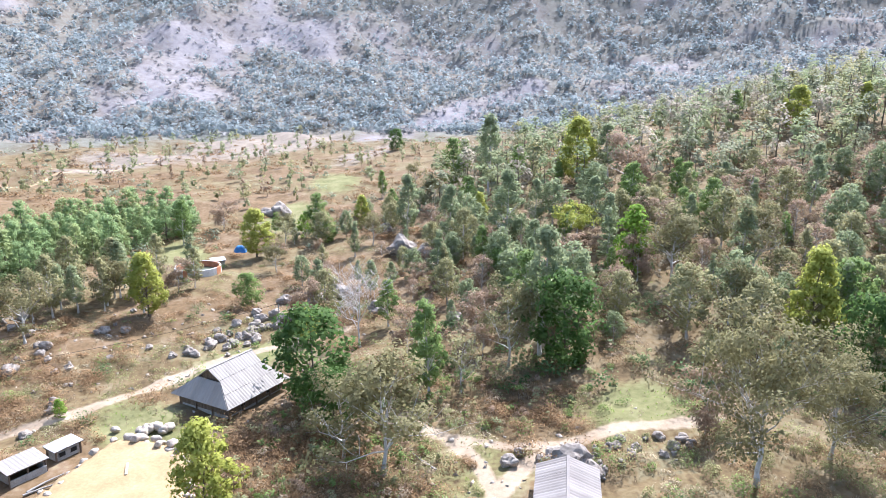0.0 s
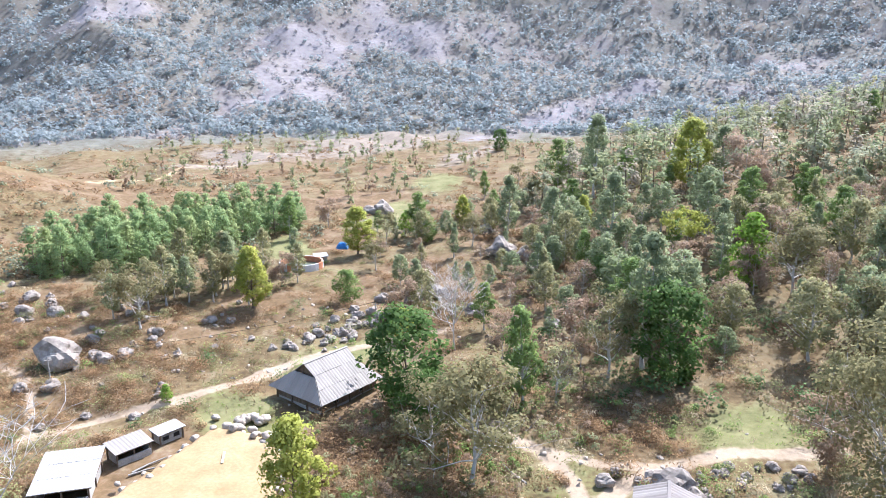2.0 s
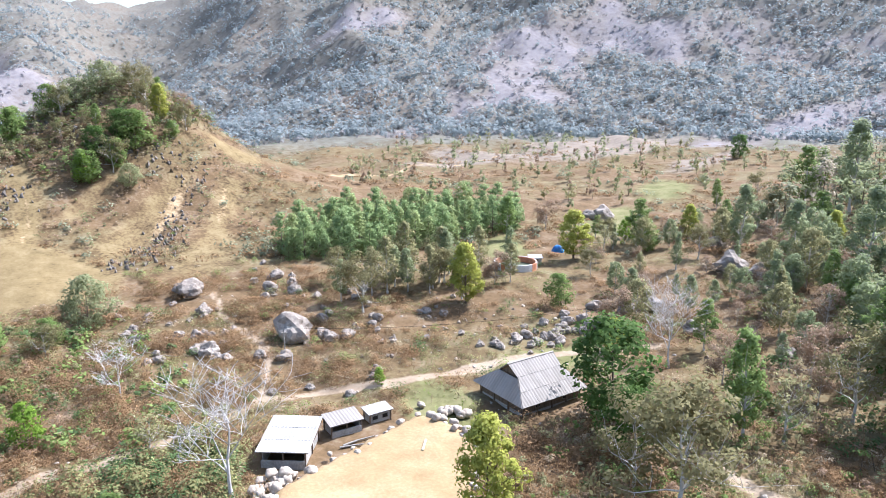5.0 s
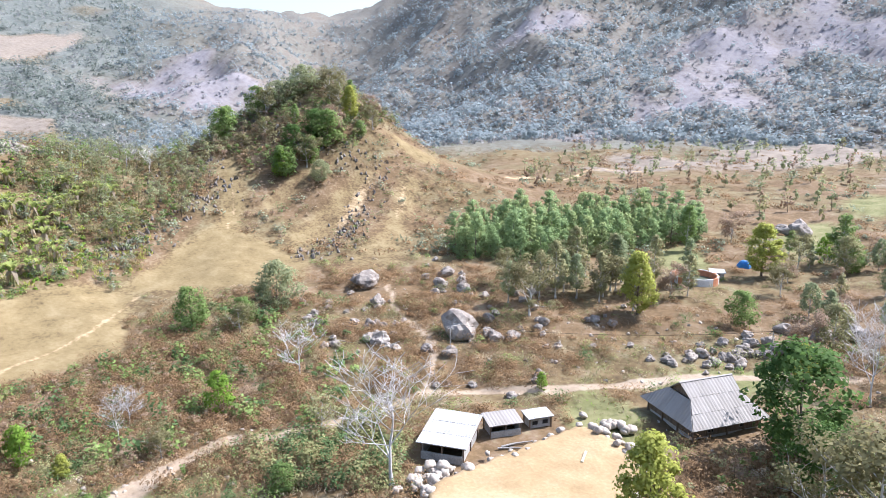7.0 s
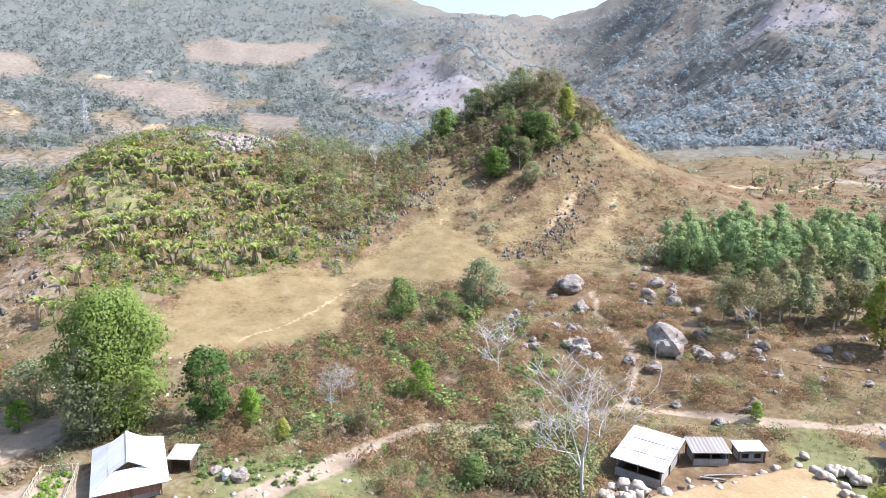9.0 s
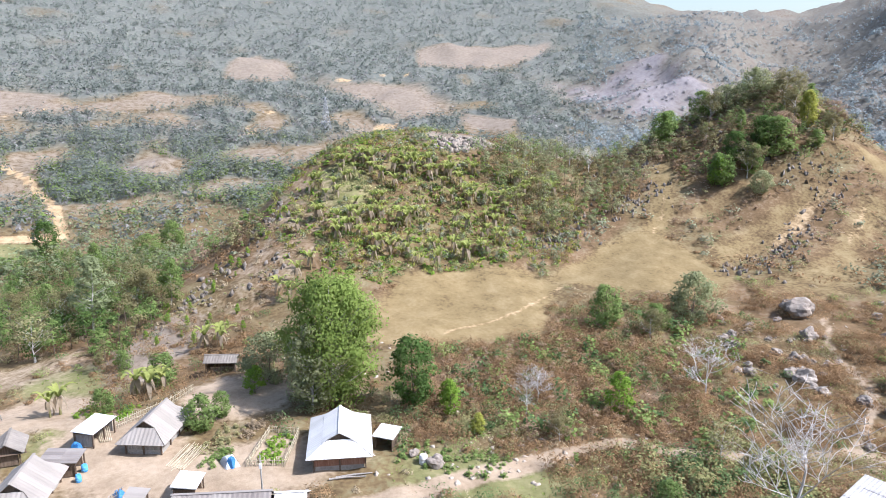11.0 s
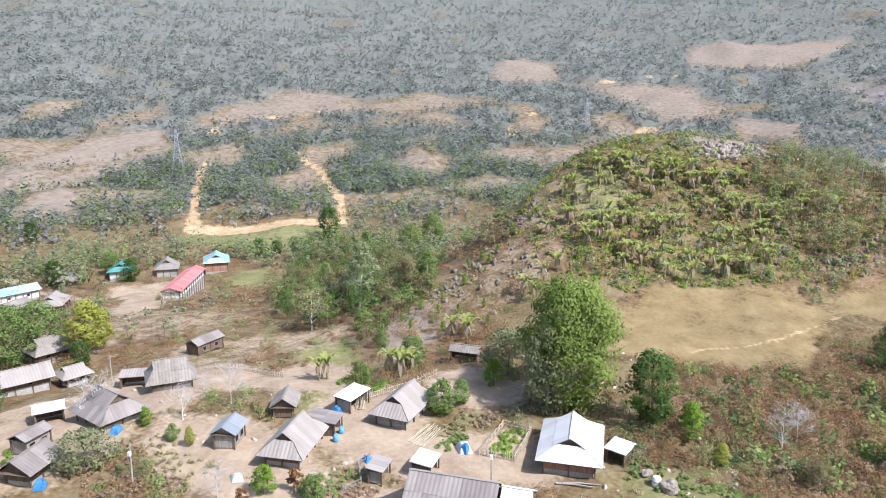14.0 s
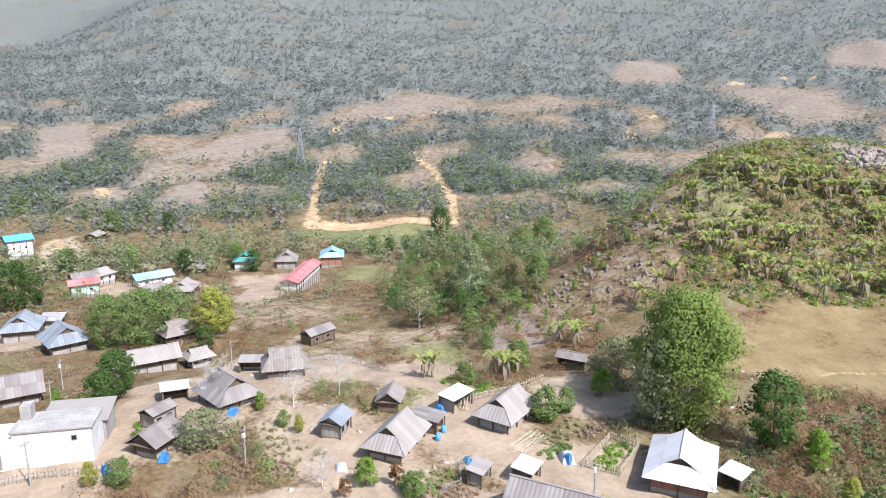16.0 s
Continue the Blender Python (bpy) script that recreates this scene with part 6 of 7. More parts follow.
def on_hill(x, y):
    return 1.0 * ((np.hypot(x + 178, y - 42) < 42) & (np.hypot(x + 200, y - 61) > 13))


shrubs("hill_scrub", "olive bushes among the banana plants", M_BUSH_OLIVE, 460, 130, 240, 2.6, 0.9, 50, 0.2, 81, on_hill, 60, 104, grass=0.0)
shrubs("hill_scrub", "green bushes among the banana plants", M_BUSH_GREEN, 460, 130, 240, 2.6, 0.9, 50, 0.2, 82, on_hill, 60, 104, grass=0.0)
shrubs("hill_scrub", "straw coloured grass clumps on the banana hill", M_BUSH_TAN, 190, 130, 240, 2.6, 1.0, 50, 0.14, 83, on_hill, 60, 104, long=2.6, grass=0.0, flat=0.9)
shrubs("hill_scrub", "dark bushes among the banana plants", M_BUSH_DARK, 240, 130, 240, 2.4, 1.5, 60, 0.2, 95, on_hill, 60, 104, grass=0.0)
shrubs("hill_scrub", "grey withered stalks among the banana plants", M_BUSH_GREY, 190, 130, 240, 1.5, 1.9, 60, 0.13, 96, on_hill, 60, 104, long=5.0, grass=0.0, flat=0.9)
scrub("hill_grass", "green weeds between the banana plants", M_BRIGHT, 900, 140, 235, 1.6, 0.8, 14, 0.42, 0, 79, lambda x, y: 1.0 * (np.hypot(x + 172, y - 34) < 34), 62, 104)
scrub("hill_grass", "olive weeds between the banana plants", M_LIME, 900, 140, 235, 1.8, 0.9, 14, 0.45, 1, 78, on_hill, 62, 100)
within = lambda poly: lambda x, y: patch(x, y, poly, 3.0)
shrubs("hill_scrub", "tall yellow straw grass on the crest", M_BUSH_STRAW, 170, 140, 220, 2.8, 1.2, 90, 0.1, 84, within([(-184, 12), (-188, 34), (-168, 30), (-162, 16), (-170, 8)]), 75, 104, long=5.0, grass=0.0, flat=0.9)
ERODED = [(-166, -2), (-155, 8), (-141, 1), (-126, -3), (-128, -22), (-147, -22), (-160, -14)]
shrubs("hill_scrub", "dry weeds on the eroded slope", M_BUSH_TAN, 130, 115, 190, 1.6, 0.6, 60, 0.1, 85, within(ERODED), 80, 112, long=4.0, grass=0.0, flat=0.9)
shrubs("hill_scrub", "low olive weeds on the eroded slope", M_BUSH_OLIVE, 90, 115, 190, 1.7, 0.7, 60, 0.14, 86, within(ERODED), 80, 112, grass=0.0)
rs = np.random.RandomState(88)
for k, (x, y) in enumerate(spots_in(ERODED, 26, 89, 3.0)):
    tree("bright", round(x, 1), round(y, 1), rs.uniform(1.2, 2.8), k * 71, 0.8, "slender green sapling on the eroded slope", "saplings on the eroded slope")
for k, (x, y, sc) in enumerate([(-122.5, -9, 1.7), (-121, -6, 1.5), (-124, -6.5, 1.4), (-139, 4, 1.5), (-143, 8, 1.6), (-136, 6, 1.4), (-147, 11, 1.5)]):
    banana(x, y, sc, 47 * k, k, "banana clump behind the houses")
# slope between the village yards
shrubs("dry_scrub", "rust brown brush on the village slope", M_BUSH_RUST, 90, 60, 130, 3.2, 1.1, 170, 0.09, 97, lambda x, y: np.maximum(blob(x, y, -70, -38, 13, 9, 60), 0.7 * blob(x, y, -116, -32, 16, 22)), 88, 140, long=4.0, flat=0.8)
shrubs("green_scrub", "olive bushes on the village slope", M_BUSH_OLIVE, 110, 60, 140, 2.4, 1.2, 120, 0.14, 98, lambda x, y: np.maximum(blob(x, y, -74, -40, 18, 11, 60), 0.6 * blob(x, y, -112, -50, 18, 24)), 88, 140)
shrubs("dry_scrub", "tall rust brown brush below the field", M_BUSH_RUST, 150, 80, 140, 4.6, 2.0, 260, 0.085, 99, lambda x, y: np.maximum(blob(x, y, -101, 44, 14, 20, 20), blob(x, y, -122, 60, 14, 6, 60)), 55, 85, long=4.0, flat=0.8, grass=0.3)
shrubs("green_scrub", "dark bushes in the brush below the field", M_BUSH_DARK, 40, 70, 140, 3.0, 2.2, 150, 0.13, 100, lambda x, y: blob(x, y, -98, 46, 22, 20, 20), 50, 85)
shrubs("dry_scrub", "rust brown brush beside the white-roofed house", M_BUSH_RUST, 90, 55, 120, 4.0, 1.7, 240, 0.085, 101, lambda x, y: blob(x, y, -76, 46, 16, 22, 30), 45, 85, long=4.0, flat=0.8)
shrubs("green_scrub", "dark bushes beside the white-roofed house", M_BUSH_DARK, 46, 55, 120, 2.8, 1.7, 150, 0.13, 102, lambda x, y: blob(x, y, -74, 44, 20, 24, 30), 45, 85)
# brush round the fork of the tracks
FORK = [(4, 84), (6, 89), (18, 90), (20, 80), (9, 76), (3, 79)]
shrubs("dry_scrub", "tall rust brown brush by the meadow", M_BUSH_RUST, 34, 60, 100, 4.6, 2.4, 320, 0.085, 91, within(FORK), -25, 5, long=4.0, flat=0.8)
shrubs("green_scrub", "green bushes round the fork of the tracks", M_BUSH_GREEN, 46, 60, 100, 2.2, 1.2, 130, 0.13, 92, lambda x, y: blob(x, y, 6, 80, 22, 14), -30, 12, grass=0.4)
shrubs("dry_scrub", "rust brown brush below the farmhouse", M_BUSH_RUST, 46, 50, 90, 4.0, 1.6, 260, 0.085, 93, lambda x, y: blob(x, y, -10, 66, 16, 12), -12, 30, long=4.0, flat=0.8)
shrubs("dry_scrub", "olive brush along the stone bank", M_BUSH_OLIVE, 60, 55, 110, 3.0, 1.8, 160, 0.13, 94, lambda x, y: blob(x, y, 30, 74, 16, 16), -36, -8)
# ---------------------------------------------------------------- rocks
ROCKS = [rock_mesh("boulder", k, M_ROCK, 0.34, 0.72) for k in range(6)]
PALE_ROCKS = [rock_mesh("stone", k + 10, M_PALEROCK, 0.3, 0.72, 3, True) for k in range(5)]


def boulder(x, y, w, k, label="weathered grey granite boulder", lift=0.2, group="", meshes=None, tall=1.0):
    e = new("boulder", (meshes or ROCKS)[k % len(meshes or ROCKS)])
    e.matrix_basis = Matrix.Translation((x, y, ground_z(x, y) + w * lift)) @ Matrix.Rotation(radians(k * 73), 4, "Z") @ Matrix.Diagonal((w, w * 0.82, w * tall, 1))
    return tagged(e, label, "rock", group)


boulder(-72.2, 90.7, 6.0, 0, "great rounded grey boulder on the scrub slope", 0.3, tall=1.15)
for k, (x, y, w) in enumerate([(-80.3, 80, 3.6), (-72.4, 83, 2.4), (-68.8, 84.3, 2.6), (-83, 79.5, 2.2), (-78.5, 79.5, 1.8), (-76.5, 79.8, 2.0), (-93.5, 91.8, 3.4), (-102.5, 97, 5.5), (-68.0, 93.5, 2.6), (-66, 93, 3.0), (-64, 95, 2.6), (-86, 86, 2.0), (-88, 84.5, 2.4), (-84.5, 87.5, 1.7), (-90.5, 83, 1.8), (-81.5, 84, 1.5), (-91, 107, 3.4), (-94, 112, 3.2), (-88, 110, 2.6), (-85, 107, 2.8), (-97, 109, 2.2), (-89, 103, 2.2), (-85, 74, 2.0), (-86, 72.5, 1.6)]):
    boulder(x, y, w, k + 1, group="boulders on the scrub slope")
rs = np.random.RandomState(5)
for k in range(75):
    x, y = rs.uniform(-108, -52), rs.uniform(74, 122)
    if not open_ground(x, y) or rs.uniform() < 0.2:
        boulder(x, y, rs.uniform(0.7, 2.2), k, group="boulders on the scrub slope")
for k in range(46):
    u = rs.uniform(0, 1)
    boulder(-42 + 14 * u + rs.normal(0, 2.2), 101 + 16 * u + rs.normal(0, 2.2), rs.uniform(0.9, 2.4), k, "rounded grey boulder in the dry stream bed", group="dry stream boulders")
for k, (x, y, w) in enumerate([(14.5, 69.5, 4.6), (12.5, 70.5, 2.4), (16.5, 67.5, 2.5), (7.5, 70, 2.0), (9, 72, 1.6)]):
    boulder(x, y, w, k + 2, "cracked grey boulder beside the shed", group="boulders by the shed")
for k in range(34):
    u = rs.uniform(0, 1)
    boulder(12 + 17 * u + rs.normal(0, 1.2), 69.5 + 3.2 * u + rs.normal(0, 1.3), rs.uniform(0.6, 1.6), k, "grey boulder of a tumbled stone bank", group="tumbled stone bank")
for k, (x, y, w) in enumerate([(-48, 202, 7), (-52, 200, 4), (-14, 172, 5), (-9, 150, 7), (-4, 148, 5), (14, 128, 4), (-20, 128, 4), (-24, 124, 3.4), (-30, 125, 3), (-12, 118, 3.5), (2, 112, 3)]):
    boulder(x, y, w, k + 4, "large pale boulder among the trees", group="boulders in the woods")


def stones(name, label, mat, spots, seed):
    """Many small stones in one mesh."""
    rs = np.random.RandomState(seed)
    base = np.array([[a, b, c] for a in (-0.5, 0.5) for b in (-0.5, 0.5) for c in (-0.5, 0.5)])
    tri = np.array([(0, 1, 3, 2), (4, 6, 7, 5), (0, 4, 5, 1), (2, 3, 7, 6), (0, 2, 6, 4), (1, 5, 7, 3)])
    vs, fs = [], []
    for k, (x, y, z, w, t) in enumerate(spots):
        q = (base * np.where(base[:, 2:] > 0, [0.45, 0.45, 1.1], [1.1, 1.1, 1.0]) + rs.normal(0, 0.22, base.shape)) * [w, w * rs.uniform(0.5, 1), w * t]
        lean = rs.uniform(-0.5, 0.5)
        q[:, 0] += q[:, 2] * lean
        a = rs.uniform(0, 6.28)
        q = q @ np.array([[math.cos(a), math.sin(a), 0], [-math.sin(a), math.cos(a), 0], [0, 0, 1]])
        vs.append(q + [x, y, z])
        fs.append(tri + k * len(base))
    return tagged(new(name, mesh_from(name, np.vstack(vs), np.vstack(fs), mat)), label, "rocks", kind="stuff")


def outcrop(areas, count, seed, w0, w1, t0, t1):
    rs = np.random.RandomState(seed)
    out = []
    for cx, cy, a, b, turn in areas:
        for _ in range(count):
            u, v = rs.normal(0, 0.5, 2)
            c, s = math.cos(radians(turn)), math.sin(radians(turn))
            x, y = cx + u * a * c - v * b * s, cy + u * a * s + v * b * c
            w = rs.uniform(w0, w1)
            out.append((x, y, ground_z(x, y) + w * 0.05, w, rs.uniform(t0, t1)))
    return out


stones("karst_outcrop", "jagged dark limestone outcrops on the hills", M_KARST, outcrop([(-140, 128, 26, 5, 122), (-133, 112, 12, 4, 110), (-166, 86, 20, 7, 120), (-158, 72, 12, 5, 130), (-172, 100, 14, 6, 100), (-186, 104, 12, 8, 100), (-195, 130, 16, 10, 40), (-165, 140, 18, 10, 40)], 95, 31, 0.3, 0.95, 0.7, 1.7), 32)
stones("karst_outcrop", "dark limestone blocks on the eroded slope", M_KARST, outcrop([(-160, -8, 22, 5, 150), (-145, -14, 18, 6, 160), (-172, 2, 14, 6, 150), (-150, 2, 14, 6, 150), (-205, 20, 10, 8, 90), (-172, 44, 26, 34, 0)], 40, 33, 0.4, 1.3, 0.5, 1.3), 34)
stones("field_stones", "scattered small pale stones", M_PALEROCK, outcrop([(-80, 90, 34, 22, 130), (-74, 30, 12, 10, 60), (-66, 50, 18, 8, 100), (-20, 95, 30, 20, 0), (10, 72, 18, 8, 20), (-76, -40, 30, 16, 60), (-110, 10, 12, 14, 0), (-45, 110, 24, 10, 50)], 60, 35, 0.2, 0.8, 0.3, 0.7), 36)
stones("rubble_heap", "grey rubble and broken slabs on the hilltop", M_ROCK, outcrop([(-196, 54, 6, 4, 90), (-199, 61, 6, 4, 90)], 80, 37, 0.6, 1.9, 0.4, 1.0), 38)
# ---------------------------------------------------------------- the levelled sand platform
PAD = [(-45, 54), (-44.2, 58), (-42.6, 66), (-40.2, 76), (-38, 77), (-32, 75.4), (-28, 70), (-26, 60), (-30, 50), (-42, 50)]


def sand_platform():
    rs = np.random.RandomState(3)
    n = 46
    xs, ys = np.linspace(-48, -26, n), np.linspace(49, 80, 60)
    bm = bmesh.new()
    grid = {}
    for i, x in enumerate(xs):
        for j, y in enumerate(ys):
            ok = inside(x, y, PAD)
            h = 1.75 + 0.1 * float(waves(np.array([x]), np.array([y]), 6, 8)[0]) + 0.05 * float(waves(np.array([x]), np.array([y]), 2, 9)[0])
            grid[i, j] = bm.verts.new((x, y, h if ok else ground_z(x, y) - 0.4))
    for i in range(n - 1):
        for j in range(59):
            q = [grid[i, j], grid[i + 1, j], grid[i + 1, j + 1], grid[i, j + 1]]
            if max(v.co.z for v in q) > 1.3:
                bm.faces.new(q)
    me = bpy.data.meshes.new("sand_platform")
    bm.to_mesh(me)
    bm.free()
    me.polygons.foreach_set("use_smooth", np.ones(len(me.polygons), bool))
    me.materials.append(material("orange sandy fill", [(0.24, 0.162, 0.078), (0.295, 0.205, 0.102), (0.355, 0.26, 0.145)], 0.25, 0.95, 0.03, 3.0, fine=0.4))
    return tagged(new("sand_platform", me), "levelled orange sand building platform", "earthwork", kind="structure")


sand_platform()
rs = np.random.RandomState(12)
n = 0
for (ax, ay), (bx, by) in zip(PAD[:7], PAD[1:8]):
    length = math.hypot(bx - ax, by - ay)
    for k in range(int(length / 0.7)):
        u = (k + rs.uniform(0.1, 0.9)) / (length / 0.7)
        w = rs.uniform(0.4, 1.1) * (1.4 if ay > 70 else 1.0)
        x, y = ax + u * (bx - ax) + rs.normal(0, 0.5), ay + u * (by - ay) + rs.normal(0, 0.5)
        e = boulder(x, y, w, n, "pale rounded stone of the retaining bank", 0.5 + rs.uniform(0, 0.7), "retaining bank stones", PALE_ROCKS)
        n += 1
for k in range(46):
    w = rs.uniform(0.6, 1.6)
    boulder(-46.2 + rs.normal(0, 1.2), 55.0 + rs.normal(0, 2.2), w, k, "pale rounded boulder heaped beside the shed", 0.3 + rs.uniform(0, 0.5), "heaped pale boulders", PALE_ROCKS)
for k in range(14):
    boulder(-36 + rs.normal(0, 2.2), 79.5 + rs.normal(0, 0.8), rs.uniform(0.8, 1.8), k, "pale rounded stone of the retaining bank", 0.4, "retaining bank stones", PALE_ROCKS)
e = thing("plank", "pale timber plank lying on the sand", "plank", pose(-35.4, 69.6, 1.95, 0, 0, 110))
part("board", a_box(0, 0, 0, 2.6, 0.28, 0.1, bevel=0.01), M_BAMBOOPOLE, e)
# ---------------------------------------------------------------- tanks, pylons, poles, fences and clutter
def ring_tank(x, y, radius):
    e = thing("ring_tank", "round brick tank with white rim and green water", "tank", pose(x, y, ground_z(x, y)))
    n = 28
    m_out = M_PLASTER
    m_in = material("orange fired brick", [(0.34, 0.13, 0.06), (0.46, 0.2, 0.1), (0.55, 0.28, 0.15)], 1.2, 0.9, 0.01, 6.0)
    m_water = material("murky green water", [(0.05, 0.06, 0.03), (0.08, 0.09, 0.045)], 0.8, 0.5, spec=0.5)
    for k in range(n):
        a = 2 * math.pi * k / n
        wdt = 2 * math.pi * radius / n
        part("wall_segment", a_box(radius * math.cos(a), radius * math.sin(a), 0.45, 0.3, wdt * 1.02, 1.9, turn=math.degrees(a), bevel=0.015), m_out if (k * 5) % 9 > 2 else m_in, e)
        part("inner_facing", a_box((radius - 0.22) * math.cos(a), (radius - 0.22) * math.sin(a), 0.4, 0.12, wdt * 0.98, 1.8, turn=math.degrees(a)), m_in, e, "orange brick facing")
    bm = bmesh.new()
    bmesh.ops.create_circle(bm, cap_ends=True, segments=28, radius=radius - 0.25)
    bmesh.ops.translate(bm, vec=(0, 0, 0.1), verts=bm.verts)
    part("water", bm, m_water, e, "murky green water")
    return e


ring_tank(-52.4, 142.6, 4.6)
e = thing("hut", "tiny brick hut with pale sheet roof beside the tank", "hut", pose(-50.8, 151.0, ground_z(-50.8, 151), 0, 0, 30))
part("wall", a_box(0, 0, 0.8, 2.6, 2.0, 1.8, bevel=0.02), M_CEMENT, e)
part("roof", a_box(0, 0, 1.75, 3.2, 2.6, 0.1, tilt=6), M_WHITE, e, "pale sheet roof")
part("door", a_box(0, -1.02, 0.7, 0.8, 0.06, 1.4), M_WOOD, e)


def pylon(x, y, height, yaw):
    """A lattice pylon: four legs, braces and three pairs of arms."""
    e = thing("pylon", "grey steel lattice power pylon on the valley side", "pylon", pose(x, y, ground_z(x, y) - 0.5, 0, 0, yaw), "power line pylons")
    half = lambda t: height * (0.11 * (1 - t) ** 1.3 + 0.016)
    levels = [0, 0.16, 0.31, 0.45, 0.57, 0.68, 0.78, 0.87, 0.95, 1.0]
    pts = lambda t: [np.array([sx * half(t), sy * half(t), t * height]) for sx, sy in ((1, 1), (-1, 1), (-1, -1), (1, -1))]
    rod = height * 0.0062
    for c in range(4):
        v, f = tubes([(pts(a)[c], pts(b)[c], rod, rod) for a, b in zip(levels[:-1], levels[1:])], 4)
        part("leg", mesh_from("leg", v, f, M_STEEL), None, e)
    for c in range(4):
        for a, b in zip(levels[:-1], levels[1:]):
            p, q = pts(a), pts(b)
            for u, w in ((p[c], q[(c + 1) % 4]), (p[(c + 1) % 4], q[c]), (q[c], q[(c + 1) % 4])):
                v, f = tubes([(u, w, rod * 0.6, rod * 0.6)], 3)
                part("brace", mesh_from("brace", v, f, M_STEEL), None, e)
    for t in (0.7, 0.82, 0.94):
        for s in (1, -1):
            tip = np.array([s * height * 0.14, 0, t * height])
            v, f = tubes([(np.array([s * half(t), half(t), t * height]), tip, rod * 0.7, rod * 0.7), (np.array([s * half(t), -half(t), t * height]), tip, rod * 0.7, rod * 0.7), (np.array([s * half(t), 0, (t + 0.05) * height]), tip, rod * 0.7, rod * 0.7)], 3)
            part("arm", mesh_from("arm", v, f, M_STEEL), None, e)
    return e


pylon(-446, -238.6, 31, 20)
pylon(-663, 49.5, 33, 30)
pylon(-760, -260, 20, 20)

def pole(x, y, h, lean=0.0, box_on=False):
    e = thing("utility_pole", "thin grey utility pole in the village", "pole", pose(x, y, ground_z(x, y) - 0.3, lean, 0, 0), "village utility poles")
    v, f = tubes([(np.zeros(3), np.array([0, 0, h]), 0.11, 0.07)], 7)
    part("shaft", mesh_from("shaft", v, f, M_CEMENT, True), None, e)
    part("crossarm", a_box(0, 0, h - 0.4, 1.2, 0.08, 0.08), M_GREYWOOD, e)
    if box_on:
        part("meter_box", a_box(0.15, 0, h - 1.2, 0.4, 0.3, 0.5, bevel=0.02), M_PLASTER, e, "white meter box")


for k, (x, y) in enumerate([(-70.3, -73.3), (-79.3, -80.7), (-53.5, -58.7), (-65.1, -38.6), (-97, -62), (-69, 2)]):
    pole(x, y, 5.2 + 0.3 * (k % 3), 1.0 * (k % 3 - 1), k % 2 == 1)


def fence(name, label, pts, h, step_m, seed, mat=None, rail=True):
    """Upright stakes with two rails along a line."""
    rs = np.random.RandomState(seed)
    mat = mat or M_BAMBOOPOLE
    e = thing(name, label, "fence", pose(pts[0][0], pts[0][1], ground_z(*pts[0])))
    ox, oy, oz = e.matrix_basis.translation
    for (ax, ay), (bx, by) in zip(pts[:-1], pts[1:]):
        length = math.hypot(bx - ax, by - ay)
        n = max(2, int(length / step_m))
        for k in range(n):
            u = k / n
            x, y = ax + u * (bx - ax) + rs.normal(0, 0.04), ay + u * (by - ay) + rs.normal(0, 0.04)
            hh = h * rs.uniform(0.75, 1.15)
            bm = a_box(x - ox, y - oy, ground_z(x, y) - oz + hh / 2 - 0.1, 0.065, 0.065, hh + 0.2, turn=rs.uniform(0, 90), tilt=rs.normal(0, 5))
            part("stake", bm, mat, e)
        if rail:
            for z in (0.35, 0.8):
                za, zb = ground_z(ax, ay) - oz, ground_z(bx, by) - oz
                v, f = tubes([(np.array([ax - ox, ay - oy, za + h * z]), np.array([bx - ox, by - oy, zb + h * z]), 0.04, 0.035)], 5)
                part("rail", mesh_from("rail", v, f, mat), None, e)
    return e


fence("garden_fence", "woven bamboo fence round the vegetable plot", [(-76.9, 0.0), (-75.8, 4.3), (-83.5, 6.2), (-84.8, 2.6), (-76.9, 0.0)], 1.0, 0.28, 1)
fence("bamboo_fence", "pale split bamboo fence behind the house", [(-90.1, -17.5), (-93, -14.1), (-96.1, -10.9), (-101.5, -8.6)], 1.3, 0.32, 2)
fence("stake_fence", "rough stake fence beside the lane", [(-52, -62), (-54.4, -59.3), (-57, -55), (-59.6, -51.3)], 1.1, 0.4, 3, M_GREYWOOD)
fence("stake_fence", "low stake fence along the orchard", [(-66.5, -14.5), (-68.5, -12.8), (-72.5, -14.2), (-74.5, -13)], 0.9, 0.36, 4, M_GREYWOOD)
fence("stake_fence", "old grey fence above the lower terrace", [(-100, -34), (-104, -40), (-105, -48), (-101, -56)], 1.1, 0.5, 5, M_GREYWOOD)


def vegetables(cx, cy, a, b, turn, n, seed, mat, label):
    rs = np.random.RandomState(seed)
    vs = []
    c, s = math.cos(radians(turn)), math.sin(radians(turn))
    for _ in range(n):
        u, v = rs.uniform(-a, a), rs.uniform(-b, b)
        x, y = cx + u * c - v * s, cy + u * s + v * c
        vs.append(bush_quads(rs, x, y, ground_z(x, y) - 0.05, rs.uniform(0.5, 1.1), rs.uniform(0.35, 0.8), 22, 0.2))
    v = np.vstack(vs)
    return tagged(new("vegetable_bed", mesh_from("vegetable_bed", v, quad_ids(len(v) // 4), mat)), label, "plants", kind="stuff")


vegetables(-80, 3.3, 3.4, 1.5, 166, 46, 1, M_BRIGHT, "leafy green vegetables in the fenced plot")
vegetables(-84, -3.5, 3.6, 1.6, 150, 46, 2, M_OLIVE, "mixed weeds and shrubs beside the plot")
vegetables(-79.5, -3.6, 2.4, 1.0, 150, 30, 3, M_GREEN, "green garden shrubs by the rack")
vegetables(-67.5, -16, 3.5, 2.4, 120, 60, 4, M_GREEN, "orchard weeds beside the lane")
vegetables(-66, -13, 3.0, 1.6, 100, 40, 5, M_RUST, "dry weeds beside the lane")
